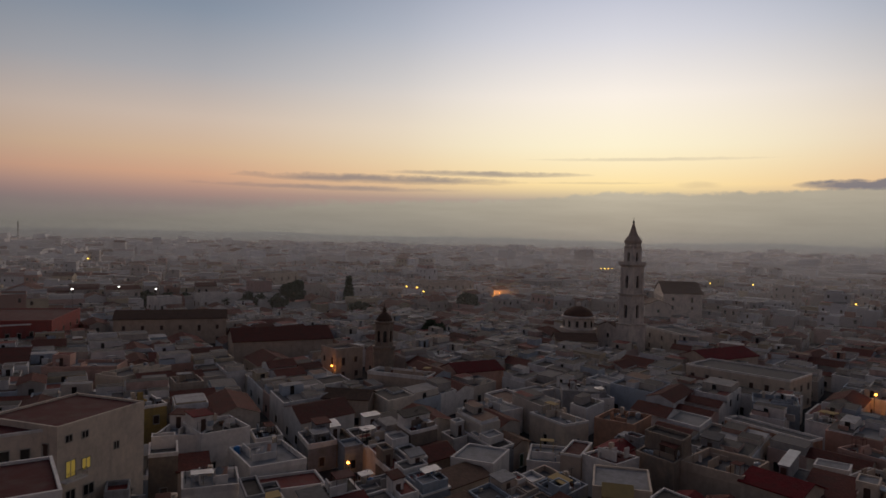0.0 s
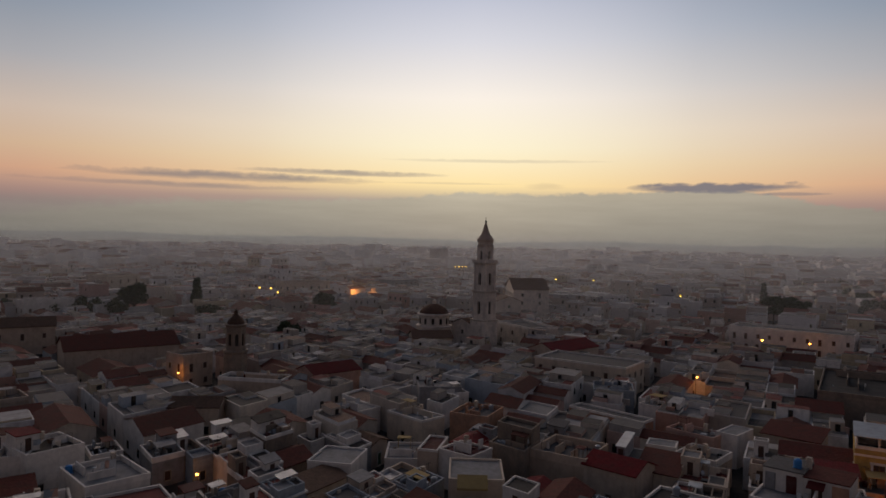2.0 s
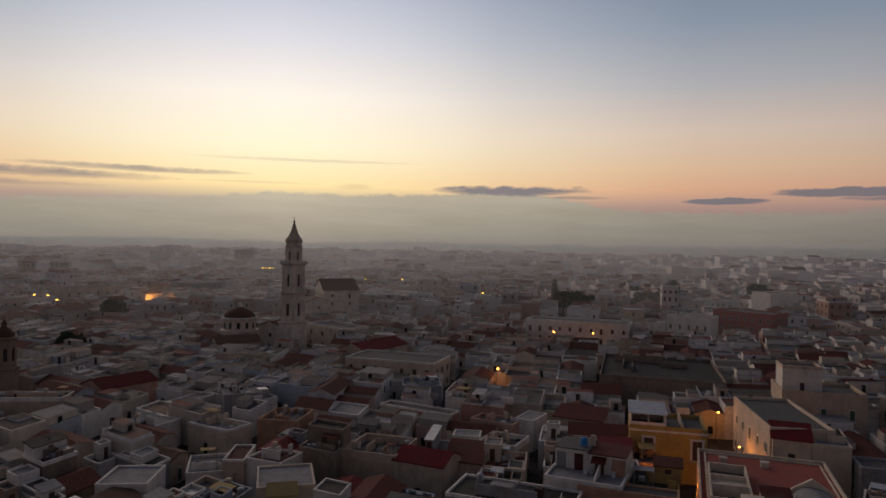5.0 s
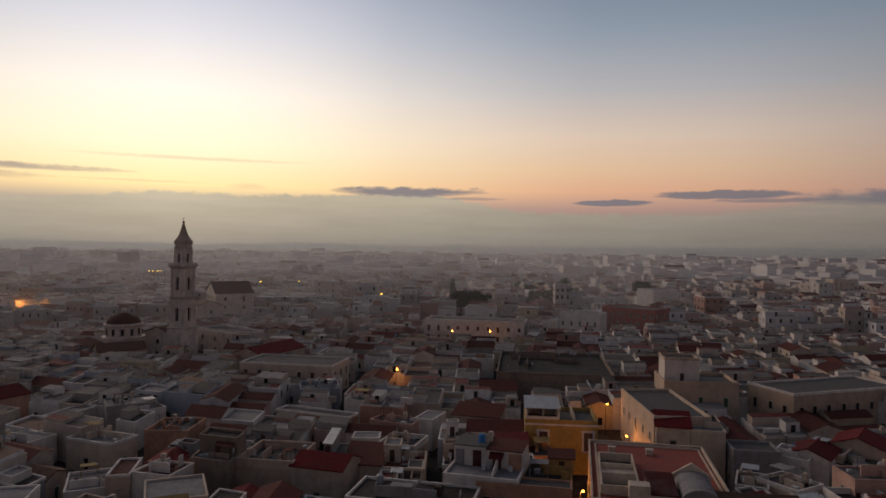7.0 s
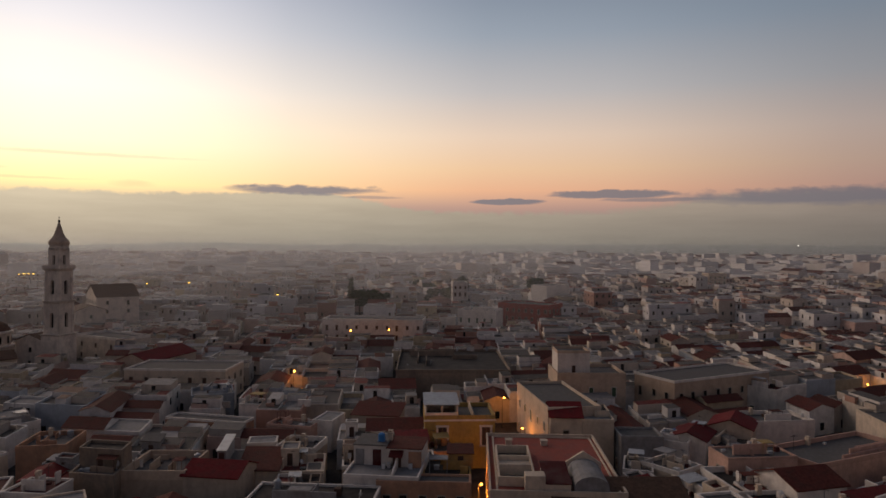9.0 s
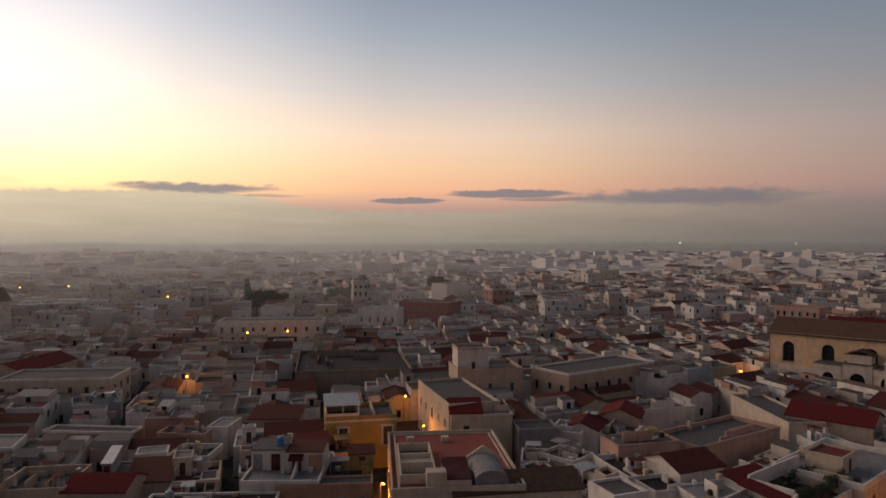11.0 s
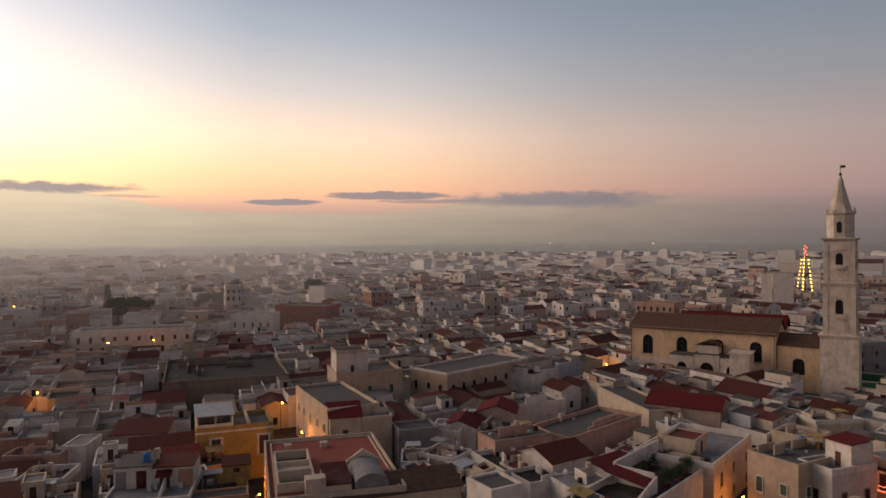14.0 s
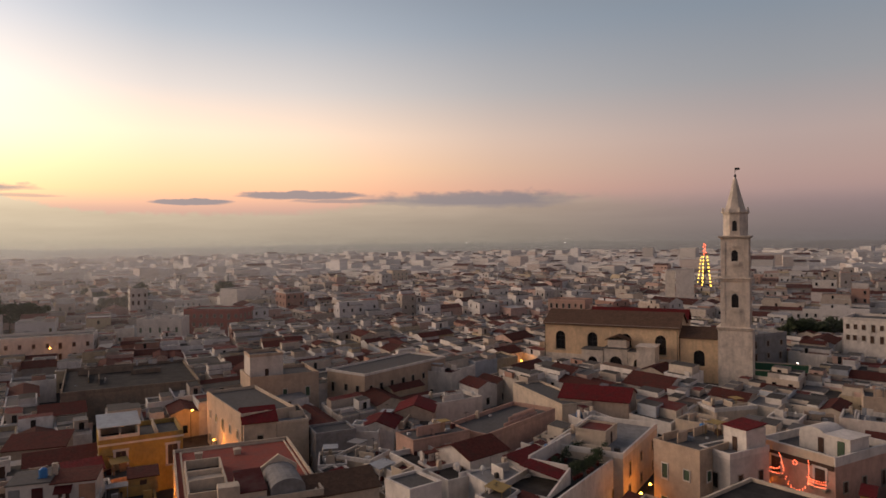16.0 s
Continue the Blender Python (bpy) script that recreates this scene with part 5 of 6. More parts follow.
house(97.3, 30.7, -29.3, 8.2, 8.0, 7.4, WHITE, roof="gable", tile=TILE, windows=0, along="x", label="white gabled house with a dark maroon tile roof")
house(17.1, 134.6, -58.0, 10.3, 6.0, 5.6, CREAM, DECK_LIGHT, windows=1, par=0.4, label="cream house with a pale terrace")
house(13.6, 109.4, -11.4, 6.6, 9.0, 4.2, WHITE, DECK_LIGHT, windows=0, par=0.5, label="whitewashed house with a bluish pale terrace")
house(7.0, 132.1, 38.1, 11.8, 7.0, 5.2, WHITE, DECK_LIGHT, windows=1, par=0.3, label="white house with a long pale roof")
house(18.4, 152.8, 41.3, 10.3, 4.5, 5.0, WHITE, DECK_LIGHT, windows=1, clutter=False, par=0.3, label="long low whitewashed shed")
house(1.2, 105.7, -22.8, 7.1, 8.0, 5.6, WHITE, DECK_LIGHT, windows=0, clutter=False, par=0.3, label="house with a broad pale cement roof")
house(30.6, 146.8, 14.2, 6.9, 6.0, 5.6, WHITE, DECK_DARK, windows=1, par=0.8, label="white house round a dark sunken terrace")
house(70.8, 132.9, -56.2, 5.2, 5.0, 5.9, WHITE, DECK_LIGHT, windows=0, par=0.2, label="small house with a bright pale roof")
house(67.4, 115.7, -59.1, 9.1, 5.0, 5.6, PINK, DECK, windows=2, par=0.5, label="faded pink row house")
house(74.2, 110.3, -58.1, 3.9, 7.0, 6.1, WHITE, DECK_LIGHT, windows=1, par=0.2, label="narrow white house with a pale sheet roof")
house(58.3, 106.5, -36.0, 4.9, 4.0, 5.6, WHITE, DECK_LIGHT, windows=1, clutter=False, par=0.2, label="small white house with a slatted pale roof")
house(60.5, 101.1, -54.7, 6.8, 7.0, 5.8, TUFA, DECK, windows=0, par=1.0, label="bare grey stone house with a walled yard")
house(110.4, 58.4, -75.1, 5.8, 8.0, 6.1, WHITE, DECK, windows=1, label="white house among red roofs")
house(104.0, 61.0, -45.8, 7.3, 6.0, 7.2, GREY, DECK, windows=0, clutter=False, par=0.4, label="long grey rendered garage block")
house(93.0, 54.3, -61.6, 4.5, 7.0, 5.7, CREAM, DECK, windows=2, par=0.5, label="small cream house with a walled flat roof")
house(91.5, 32.2, -36.4, 5.9, 6.0, 6.1, WHITE, DECK_DARK, windows=0, par=0.3, label="white house with a black bitumen flat roof")
house(96.2, 36.4, -38.0, 5.4, 4.2, 6.0, PINK, TERRACOTTA, windows=0, par=0.3, clutter=False, label="low pink house with a red painted roof")
house(91.0, 26.3, -42.3, 7.4, 6.0, 6.4, WHITE, DECK_LIGHT, windows=1, par=0.25, label="white house with a pale sheet roof")
house(98.2, 21.5, -24.8, 7.6, 5.0, 6.8, WHITE, roof="shed", tile=TILE_RED, windows=0, label="white room with a small red roof")
house(118.2, 57.5, -81.1, 6.7, 7.0, 6.2, CREAM, DECK, windows=1, label="cream house with a cluttered terrace")
house(100.5, 45.4, -127.7, 10.5, 10.0, 6.4, WHITE, DECK_DARK, windows=2, par=0.9, label="long white house with high terrace walls")
house(70.8, 51.0, -43.6, 17.1, 8.0, 7.5, CREAM, roof="gable", tile=TILE_BROWN, windows=0, label="long house with an old tile roof")
house(97.2, 53.4, -97.4, 6.6, 6.0, 6.2, CREAM, DECK, windows=2, par=0.6, label="small cream house with stained parapets")
house(144.3, -27.1, -105.6, 7.5, 8.0, 6.6, WHITE, DECK_LIGHT, windows=2, label="white house with a pale terrace")
house(142.3, -14.6, -110.6, 5.5, 6.0, 6.4, WHITE, DECK, windows=2, label="small white house with roof rooms")
house(143.7, -20.8, -99.3, 5.6, 8.0, 5.8, BEIGE, DECK, windows=1, label="beige house with a grey terrace")
house(159.3, -34.3, -99.8, 6.9, 9.0, 7.8, BEIGE, DECK, windows=3, label="tall beige house with small windows")
house(136.8, 1.9, -115.0, 7.3, 7.0, 6.1, CREAM, DECK_LIGHT, windows=2, label="cream house with white parapets")
house(149.1, -5.6, -56.8, 10.1, 6.0, 5.7, CREAM, DECK, windows=1, label="low cream house with stair rooms")
house(129.0, 17.4, -44.6, 6.1, 6.0, 6.3, WHITE, DECK_LIGHT, windows=0, par=0.4, label="white house with a pale terrace")
house(761.5, 1434.8, -24.3, 24.0, 16.0, 22.0, GREY, DECK, windows=0, clutter=False, par=0.4, label="long grey factory hall in the haze")
house(444.4, 604.8, 4.0, 24.0, 14.0, 17.0, BEIGE, DECK, windows=9, clutter=False, label="broad beige apartment block")
house(312.5, 231.5, -6.4, 19.2, 12.0, 17.0, WHITE, DECK, windows=0, clutter=False, par=0.4, label="tall blank white block")
house(556.8, 246.2, -39.5, 15.8, 12.0, 17.0, CREAM, DECK, windows=4, clutter=False, label="cream apartment block with balconies")
house(421.3, 162.4, -87.7, 24.0, 12.0, 11.0, TUFA, DECK, windows=6, clutter=False, label="tan apartment house with flat roof")
house(602.0, 331.6, -106.8, 24.0, 12.0, 8.6, PINK, DECK, windows=5, label="pink house among far roofs")
house(271.1, 265.4, -40.8, 8.3, 12.0, 19.0, WHITE, DECK, windows=3, label="pale tower block in the haze")
house(-101.3, 388.5, 61.2, 24.0, 14.0, 17.0, CREAM, DECK, windows=4, clutter=False, label="pale apartment block in the haze")
house(-124.0, 290.6, 51.0, 10.9, 10.0, 11.0, WHITE, DECK, windows=3, clutter=False, label="white apartment house behind the monastery")
house(-112.9, 310.0, 39.8, 20.2, 10.0, 11.0, WHITE, DECK_LIGHT, windows=4, label="pale long house behind the monastery")
house(-10.9, 405.8, 26.7, 30.9, 14.0, 13.0, BEIGE, DECK, windows=6, clutter=False, label="large hall lit orange by street lamps")
house(61.8, 462.3, 37.7, 24.0, 16.0, 12.0, GREY, DECK_LIGHT, windows=5, clutter=False, label="broad grey hall with a pale roof")


# ---- the old town ----
rnd = random.Random(7)
SECTOR = (-50.0, 122.0)


def in_sector(x, y, lo=SECTOR[0], hi=SECTOR[1]):
    return lo < math.degrees(math.atan2(x, y)) < hi


def lots(u0, u1, v0, v1, small, big, out):
    """Splits a block into plots."""
    w, d = u1 - u0, v1 - v0
    if max(w, d) < big and (max(w, d) < small * 1.5 or rnd.random() < 0.6):
        out.append((u0, u1, v0, v1))
        return
    k = rnd.uniform(0.38, 0.62)
    if w > d:
        lots(u0, u0 + w * k, v0, v1, small, big, out)
        lots(u0 + w * k, u1, v0, v1, small, big, out)
    else:
        lots(u0, u1, v0, v0 + d * k, small, big, out)
        lots(u0, u1, v0 + d * k, v1, small, big, out)


LIE = 35.0          # lie of the streets
DEEP, NARROW = 1.42, 0.69      # stretch of distance and narrowing of bearing round the camera, to fit its view


def stretch_for_view(x, y):
    """Where a point of the regular street plan lies once stretched and narrowed to fit the camera's view."""
    r, b = math.hypot(x, y) * DEEP, math.atan2(x, y) * NARROW
    return r * math.sin(b), r * math.cos(b)


def plots(r0, r1, turn, block, street, small, big, bend=0.0, narrow=NARROW, deep=DEEP):
    """Plots of a ring of the town on the regular plan: (x, y, rot, w, d) with the middle of each plot."""
    turn += LIE
    r0, r1 = r0 / deep, r1 / deep
    lo, hi = SECTOR[0] / narrow, SECTOR[1] / narrow
    c, s = math.cos(radians(turn)), math.sin(radians(turn))
    out = []
    u = -r1 - 100
    while u < r1 + 100:
        bw = block * rnd.uniform(0.7, 1.4)
        v = -r1 - 100 + rnd.uniform(-20, 20)
        while v < r1 + 100:
            bd = block * rnd.uniform(0.6, 1.2)
            cu, cv = u + bw / 2, v + bd / 2
            mx, my = cu * c - cv * s, cu * s + cv * c
            if r0 - block < math.hypot(mx, my) < r1 + block and in_sector(mx, my, lo - 14, hi + 14):
                got = []
                lots(u, u + bw, v, v + bd, small, big, got)
                a = bend * noise.noise((mx / 160, my / 160, 0.5)) + rnd.uniform(-2, 2)
                ca, sa = math.cos(radians(a)), math.sin(radians(a))
                for u0, u1, v0, v1 in got:
                    # each block turns a little about its own middle
                    du, dv = (u0 + u1) / 2 - cu, (v0 + v1) / 2 - cv
                    uu, vv = cu + (du * ca - dv * sa) * 0.99, cv + (du * sa + dv * ca) * 0.99
                    x, y = uu * c - vv * s, uu * s + vv * c
                    if r0 <= math.hypot(x, y) < r1 and in_sector(x, y, lo, hi):
                        out.append((x, y, turn + a, u1 - u0, v1 - v0))
            v += bd + street * rnd.uniform(0.8, 1.3)
        u += bw + street * rnd.uniform(0.8, 1.3)
    return out


def lean(top, x, y):
    """Stretches the plan of a house, built square at the top's place, away from the camera to fit its view; its middle
    is at (x, y) of the regular plan.
    """
    b0 = math.atan2(x, y)
    rot = top.matrix_basis.to_euler().z
    # radial direction in the frame of the house
    ang = math.pi / 2 - b0 * NARROW - rot
    rx, ry = math.cos(ang), math.sin(ang)
    k = DEEP - 1

    def move(px, py):
        q = (px * rx + py * ry) * k
        return px + rx * q, py + ry * q

    done = set()

    def visit(ob):
        m = ob.matrix_basis
        if m == Matrix.Identity(4):
            if ob.data and ob.data.name not in done:
                done.add(ob.data.name)
                for vert in ob.data.vertices:
                    vert.co.x, vert.co.y = move(vert.co.x, vert.co.y)
            for child in ob.children:
                visit(child)
        else:
            place, way, size = m.decompose()
            px, py = move(place.x, place.y)
            z = way.to_euler().z
            ax, ay = move(math.cos(z), math.sin(z))
            ob.matrix_basis = pose(px, py, place.z, 0, 0, math.degrees(math.atan2(ay, ax))) @ Matrix.Diagonal((*size, 1))

    for child in top.children:
        visit(child)


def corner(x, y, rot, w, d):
    """Front-left corner of a plot from its middle, with the front turned towards the camera."""
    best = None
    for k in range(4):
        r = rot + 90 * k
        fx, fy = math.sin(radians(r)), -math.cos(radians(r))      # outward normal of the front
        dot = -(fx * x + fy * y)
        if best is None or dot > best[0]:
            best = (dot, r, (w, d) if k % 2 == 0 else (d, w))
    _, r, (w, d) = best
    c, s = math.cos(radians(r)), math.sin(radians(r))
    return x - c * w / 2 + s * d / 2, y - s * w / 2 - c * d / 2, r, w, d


def steps(x0, x1, y0, y1, least):
    """Uneven roof levels: cells of a plot, some of them raised."""
    w, d = x1 - x0, y1 - y0
    if max(w, d) < least or (max(w, d) < least * 1.5 and rnd.random() < 0.4):
        return [(x0, x1, y0, y1, rnd.uniform(0.35, 1.7))] if min(w, d) > 1.2 and rnd.random() < 0.55 else []
    k = rnd.uniform(0.35, 0.65)
    if w > d:
        return steps(x0, x0 + w * k, y0, y1, least) + steps(x0 + w * k + 0.03, x1, y0, y1, least)
    return steps(x0, x1, y0, y0 + d * k, least) + steps(x0, x1, y0 + d * k + 0.03, y1, least)


# walls towards the sunset: darker, bluer colours imitate the dim light there
dimmed_walls = (WHITE, WHITE, GREY, GREY, BEIGE, TUFA, BLUE, DARK_STONE, DARK_STONE, DARK_STONE, CREAM, GREY)
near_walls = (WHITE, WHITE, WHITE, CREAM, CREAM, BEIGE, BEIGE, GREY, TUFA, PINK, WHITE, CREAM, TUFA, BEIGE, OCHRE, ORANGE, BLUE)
words = {DARK_STONE: "dark weathered stone", WHITE: "whitewashed", CREAM: "cream plastered", BEIGE: "beige plastered", GREY: "grey cement", TUFA: "bare tufa stone", PINK: "faded pink", BLUE: "pale blue", OCHRE: "ochre", ORANGE: "orange plastered"}
NEAR = 124.0
for x, y, rot, w, d in plots(64, NEAR, 0, 44, 2.6, 4.4, 8.0, 16):
    gx, gy = x, y
    x, y = stretch_for_view(x, y)
    if w < 3 or d < 3 or not is_free(x, y, 2.6):
        continue
    b0 = math.degrees(math.atan2(gx, gy))
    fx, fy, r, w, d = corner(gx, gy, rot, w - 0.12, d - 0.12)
    r += b0 * (1 - NARROW)
    # the front-left corner: half a house before the middle, along the slanted axes
    c_, s_ = math.cos(radians(r)), math.sin(radians(r))
    hx, hy = -c_ * w / 2 + s_ * d / 2, -s_ * w / 2 - c_ * d / 2
    ux, uy = x / math.hypot(x, y), y / math.hypot(x, y)
    q = (hx * ux + hy * uy) * (DEEP - 1)
    fx, fy = x + hx + ux * q, y + hy + uy * q
    wall = rnd.choice(near_walls if math.atan2(x, y) > radians(38) else dimmed_walls)
    kind = rnd.random()
    h = 4.8 + 1.0 * noise.noise((x / 38, y / 38, 3.1)) + rnd.uniform(-0.5, 0.5) + (2.4 if rnd.random() < 0.07 else 0)
    if kind < 0.74:
        huts = []
        k = rnd.random()
        if k < 0.22:
            hw, hd = min(w * 0.5, rnd.uniform(2.2, 4.2)), min(d * 0.45, rnd.uniform(2.2, 4.5))
            huts.append((rnd.choice((0.05, w - hw - 0.05)), d - hd - 0.05, hw, hd, rnd.uniform(2.2, 2.9)))
        elif k < 0.34:      # an upper storey over part of the house
            hd = d * rnd.uniform(0.35, 0.6)
            huts.append((0.06, d - hd - 0.06, w - 0.12, hd, rnd.uniform(2.0, 2.7)))
        elif k < 0.42:
            hw = w * rnd.uniform(0.35, 0.6)
            huts.append((rnd.choice((0.06, w - hw - 0.06)), 0.06, hw, d - 0.12, rnd.uniform(2.0, 2.7)))
        if rnd.random() < 0.15 and w > 7:
            hw, hd = min(w * 0.35, 3), min(d * 0.3, 2.6)
            huts.append((w * 0.5 - hw / 2, 0.4, hw, hd, rnd.uniform(2.0, 2.6)))
        deck = rnd.choice((DECK, DECK_LIGHT, DECK, DECK, DECK_DARK, TERRACOTTA, DECK_RED, DECK, DECK_DARK, DECK_DARK))
        # more dark decks on this side, again dimness put into the colour
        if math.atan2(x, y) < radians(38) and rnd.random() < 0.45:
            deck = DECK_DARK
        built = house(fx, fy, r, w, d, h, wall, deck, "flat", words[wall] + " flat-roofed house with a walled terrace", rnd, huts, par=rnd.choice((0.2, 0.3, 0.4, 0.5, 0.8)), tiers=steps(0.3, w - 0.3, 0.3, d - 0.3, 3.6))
    else:
        built = house(fx, fy, r, w, d, h, wall, None, "gable" if kind < 0.88 else "shed", words[wall] + " house with a low clay tile roof", rnd, tile=rnd.choice((TILE, TILE, TILE_BROWN, TILE_RED)))
    lean(built, gx, gy)
    TAKEN.pop()


def town_ring(name, label, r0, r1, turn, block, street, small, big, low, high, tiles_part, huts, windows, skip, wall_mat=None, deck_mat=None, lay=stretch_for_view):
    """A farther ring of the town, too many houses to count, in four meshes."""
    walls, decks, roofs, panes = Shape(), Shape(), Shape(), Shape()
    for x, y, rot, w, d in plots(r0, r1, turn, block, street, small, big, 25, *((NARROW, DEEP) if lay is stretch_for_view else (0.69, 1.0))):
        if rnd.random() < skip or not is_free(*lay(x, y), 2.4):
            continue
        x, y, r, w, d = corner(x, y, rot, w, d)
        c, s = math.cos(radians(r)), math.sin(radians(r))
        P = lambda a, b, q: (*lay(x + a * c - b * s, y + a * s + b * c), q)
        h = low + (high - low) * (0.35 + 0.45 * noise.noise((x / 45, y / 45, 1.7)) + 0.65 * rnd.random() ** 2.2)
        h = max(low, h)
        if r0 >= 330 and rnd.random() < (0.03 if r0 < 700 else 0.07):      # blocks of flats
            h *= rnd.uniform(1.3, 1.65)
        if rnd.random() < tiles_part:
            along = w >= d
            rise = (d if along else w) * 0.17
            v = [P(0, 0, 0), P(w, 0, 0), P(w, d, 0), P(0, d, 0), P(0, 0, h), P(w, 0, h), P(w, d, h), P(0, d, h)]
            f = [(0, 1, 5, 4), (1, 2, 6, 5), (2, 3, 7, 6), (3, 0, 4, 7)]
            if along:
                v += [P(0, d / 2, h + rise), P(w, d / 2, h + rise)]
                f += [(5, 6, 9), (7, 4, 8)]
                q = [P(-.2, -.3, h), P(w + .2, -.3, h), P(w + .2, d / 2, h + rise + .1), P(-.2, d / 2, h + rise + .1), P(w + .2, d + .3, h), P(-.2, d + .3, h)]
            else:
                v += [P(w / 2, 0, h + rise), P(w / 2, d, h + rise)]
                f += [(4, 5, 8), (6, 7, 9)]
                q = [P(-.3, d + .2, h), P(-.3, -.2, h), P(w / 2, -.2, h + rise + .1), P(w / 2, d + .2, h + rise + .1), P(w + .3, -.2, h), P(w + .3, d + .2, h)]
            walls.join(v, f)
            roofs.join(q, [(0, 1, 2, 3), (3, 2, 4, 5)])
        else:
            par, t = rnd.choice((0.2, 0.3, 0.5, 0.9)), 0.28
            z = h - par
            v = [P(0, 0, 0), P(w, 0, 0), P(w, d, 0), P(0, d, 0), P(0, 0, h), P(w, 0, h), P(w, d, h), P(0, d, h),
                 P(t, t, h), P(w - t, t, h), P(w - t, d - t, h), P(t, d - t, h), P(t, t, z), P(w - t, t, z), P(w - t, d - t, z), P(t, d - t, z)]
            f = []
            for i in range(4):
                j = (i + 1) % 4
                f += [(i, j, 4 + j, 4 + i), (4 + i, 4 + j, 8 + j, 8 + i), (8 + i, 8 + j, 12 + j, 12 + i)]
            walls.join(v, f)
            decks.face([P(t, t, z), P(w - t, t, z), P(w - t, d - t, z), P(t, d - t, z)])
            if r1 < 800:
                for x0, x1, y0, y1, up in steps(t + 0.02, w - t - 0.02, t + 0.02, d - t - 0.02, 4.2 if r1 < 400 else 7.0):
                    v = [P(i, j, q) for q in (z, z + up) for i, j in ((x0, y0), (x1, y0), (x1, y1), (x0, y1))]
                    walls.join(v, [(0, 1, 5, 4), (1, 2, 6, 5), (2, 3, 7, 6), (3, 0, 4, 7)])
                    decks.face([P(x0, y0, z + up), P(x1, y0, z + up), P(x1, y1, z + up), P(x0, y1, z + up)])
            for _ in range(2 if r1 < 800 and rnd.random() < 0.5 else 1):
                if rnd.random() >= huts:
                    continue
                if rnd.random() < 0.55:
                    hw, hd, hh = w - 0.7, d * rnd.uniform(0.3, 0.6), rnd.uniform(1.8, 2.6)
                else:
                    hw, hd, hh = min(w * 0.5, rnd.uniform(2.4, 5)), min(d * 0.5, rnd.uniform(2.4, 5)), rnd.uniform(1.8, 2.5)
                ax, ay = rnd.uniform(0.3, w - hw - 0.3), rnd.uniform(0.3, d - hd - 0.3)
                v = [P(ax + i * hw, ay + j * hd, q) for q in (z, z + hh) for i, j in ((0, 0), (1, 0), (1, 1), (0, 1))]
                walls.join(v, [(0, 1, 5, 4), (1, 2, 6, 5), (2, 3, 7, 6), (3, 0, 4, 7)])
                if r1 < 400:
                    for _ in range(2):
                        qx, qy = rnd.uniform(0.5, w - 1), rnd.uniform(0.5, d - 1)
                        ln, tall = rnd.uniform(0.4, 3.0), rnd.uniform(0.7, 1.6)
                        v = [P(qx + i * ln, qy + j * 0.35, q) for q in (z, z + tall) for i, j in ((0, 0), (1, 0), (1, 1), (0, 1))]
                        walls.join(v, [(0, 1, 5, 4), (1, 2, 6, 5), (2, 3, 7, 6), (3, 0, 4, 7), (4, 5, 6, 7)])
                decks.face([P(ax, ay, z + hh), P(ax + hw, ay, z + hh), P(ax + hw, ay + hd, z + hh), P(ax, ay + hd, z + hh)])
                if windows and rnd.random() < 0.4:
                    panes.face([P(ax + hw * .35, ay - .05, z + .1), P(ax + hw * .35 + .9, ay - .05, z + .1), P(ax + hw * .35 + .9, ay - .05, z + 2.0), P(ax + hw * .35, ay - .05, z + 2.0)])
        if windows:
            floors = max(1, int(h / 3.4))
            for fl in range(max(0, floors - 3), floors):
                zz = 1.0 + fl * h / floors
                for k in range(int(w / 3.2)):
                    if rnd.random() < 0.4:
                        continue
                    a = (k + 0.5) * w / int(w / 3.2)
                    panes.face([P(a - .5, -.04, zz), P(a + .5, -.04, zz), P(a + .5, -.04, zz + 1.6), P(a - .5, -.04, zz + 1.6)])
                for k in range(int(d / 4.5)):
                    a = (k + 0.5) * d / int(d / 4.5)
                    side = w + .04 if (x * c + y * s) < 0 else -.04
                    panes.face([P(side, a - .5, zz), P(side, a + .5, zz), P(side, a + .5, zz + 1.5), P(side, a - .5, zz + 1.5)])
    top = thing(name, label, "houses", pose(0, 0, 0), kind="stuff")
    for nm, sh, mat in (("walls", walls, wall_mat or TOWN_WALL), ("roof_decks", decks, deck_mat or TOWN_DECK), ("tile_roofs", roofs, TOWN_TILE), ("windows", panes, GLASS)):
        if sh.f:
            tagged(part(nm, sh, mat, top), kind="stuff")


town_ring("middle_town", "crowded pale flat-roofed houses of the old town", NEAR, 330, 0, 50, 3.0, 6.0, 12.0, 3.8, 7.0, 0.28, 0.36, True, 0.02)
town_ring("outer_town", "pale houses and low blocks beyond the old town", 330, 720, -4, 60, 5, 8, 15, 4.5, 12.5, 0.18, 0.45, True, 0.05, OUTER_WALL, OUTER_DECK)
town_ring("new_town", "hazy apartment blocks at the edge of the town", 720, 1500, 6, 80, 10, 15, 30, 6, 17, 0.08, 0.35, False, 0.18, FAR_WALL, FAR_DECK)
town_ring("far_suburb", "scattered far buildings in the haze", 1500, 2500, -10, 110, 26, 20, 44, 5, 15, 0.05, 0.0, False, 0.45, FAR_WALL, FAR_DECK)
# the same town goes on under the flight
SECTOR = (-125.0, 125.0)
town_ring("town_below", "low flat-roofed old town houses under the flight", 0, 60, 0, 48, 2.8, 5.6, 10.5, 3.8, 6.4, 0.22, 0.4, True, 0.02, lay=lambda x, y: (x, y))

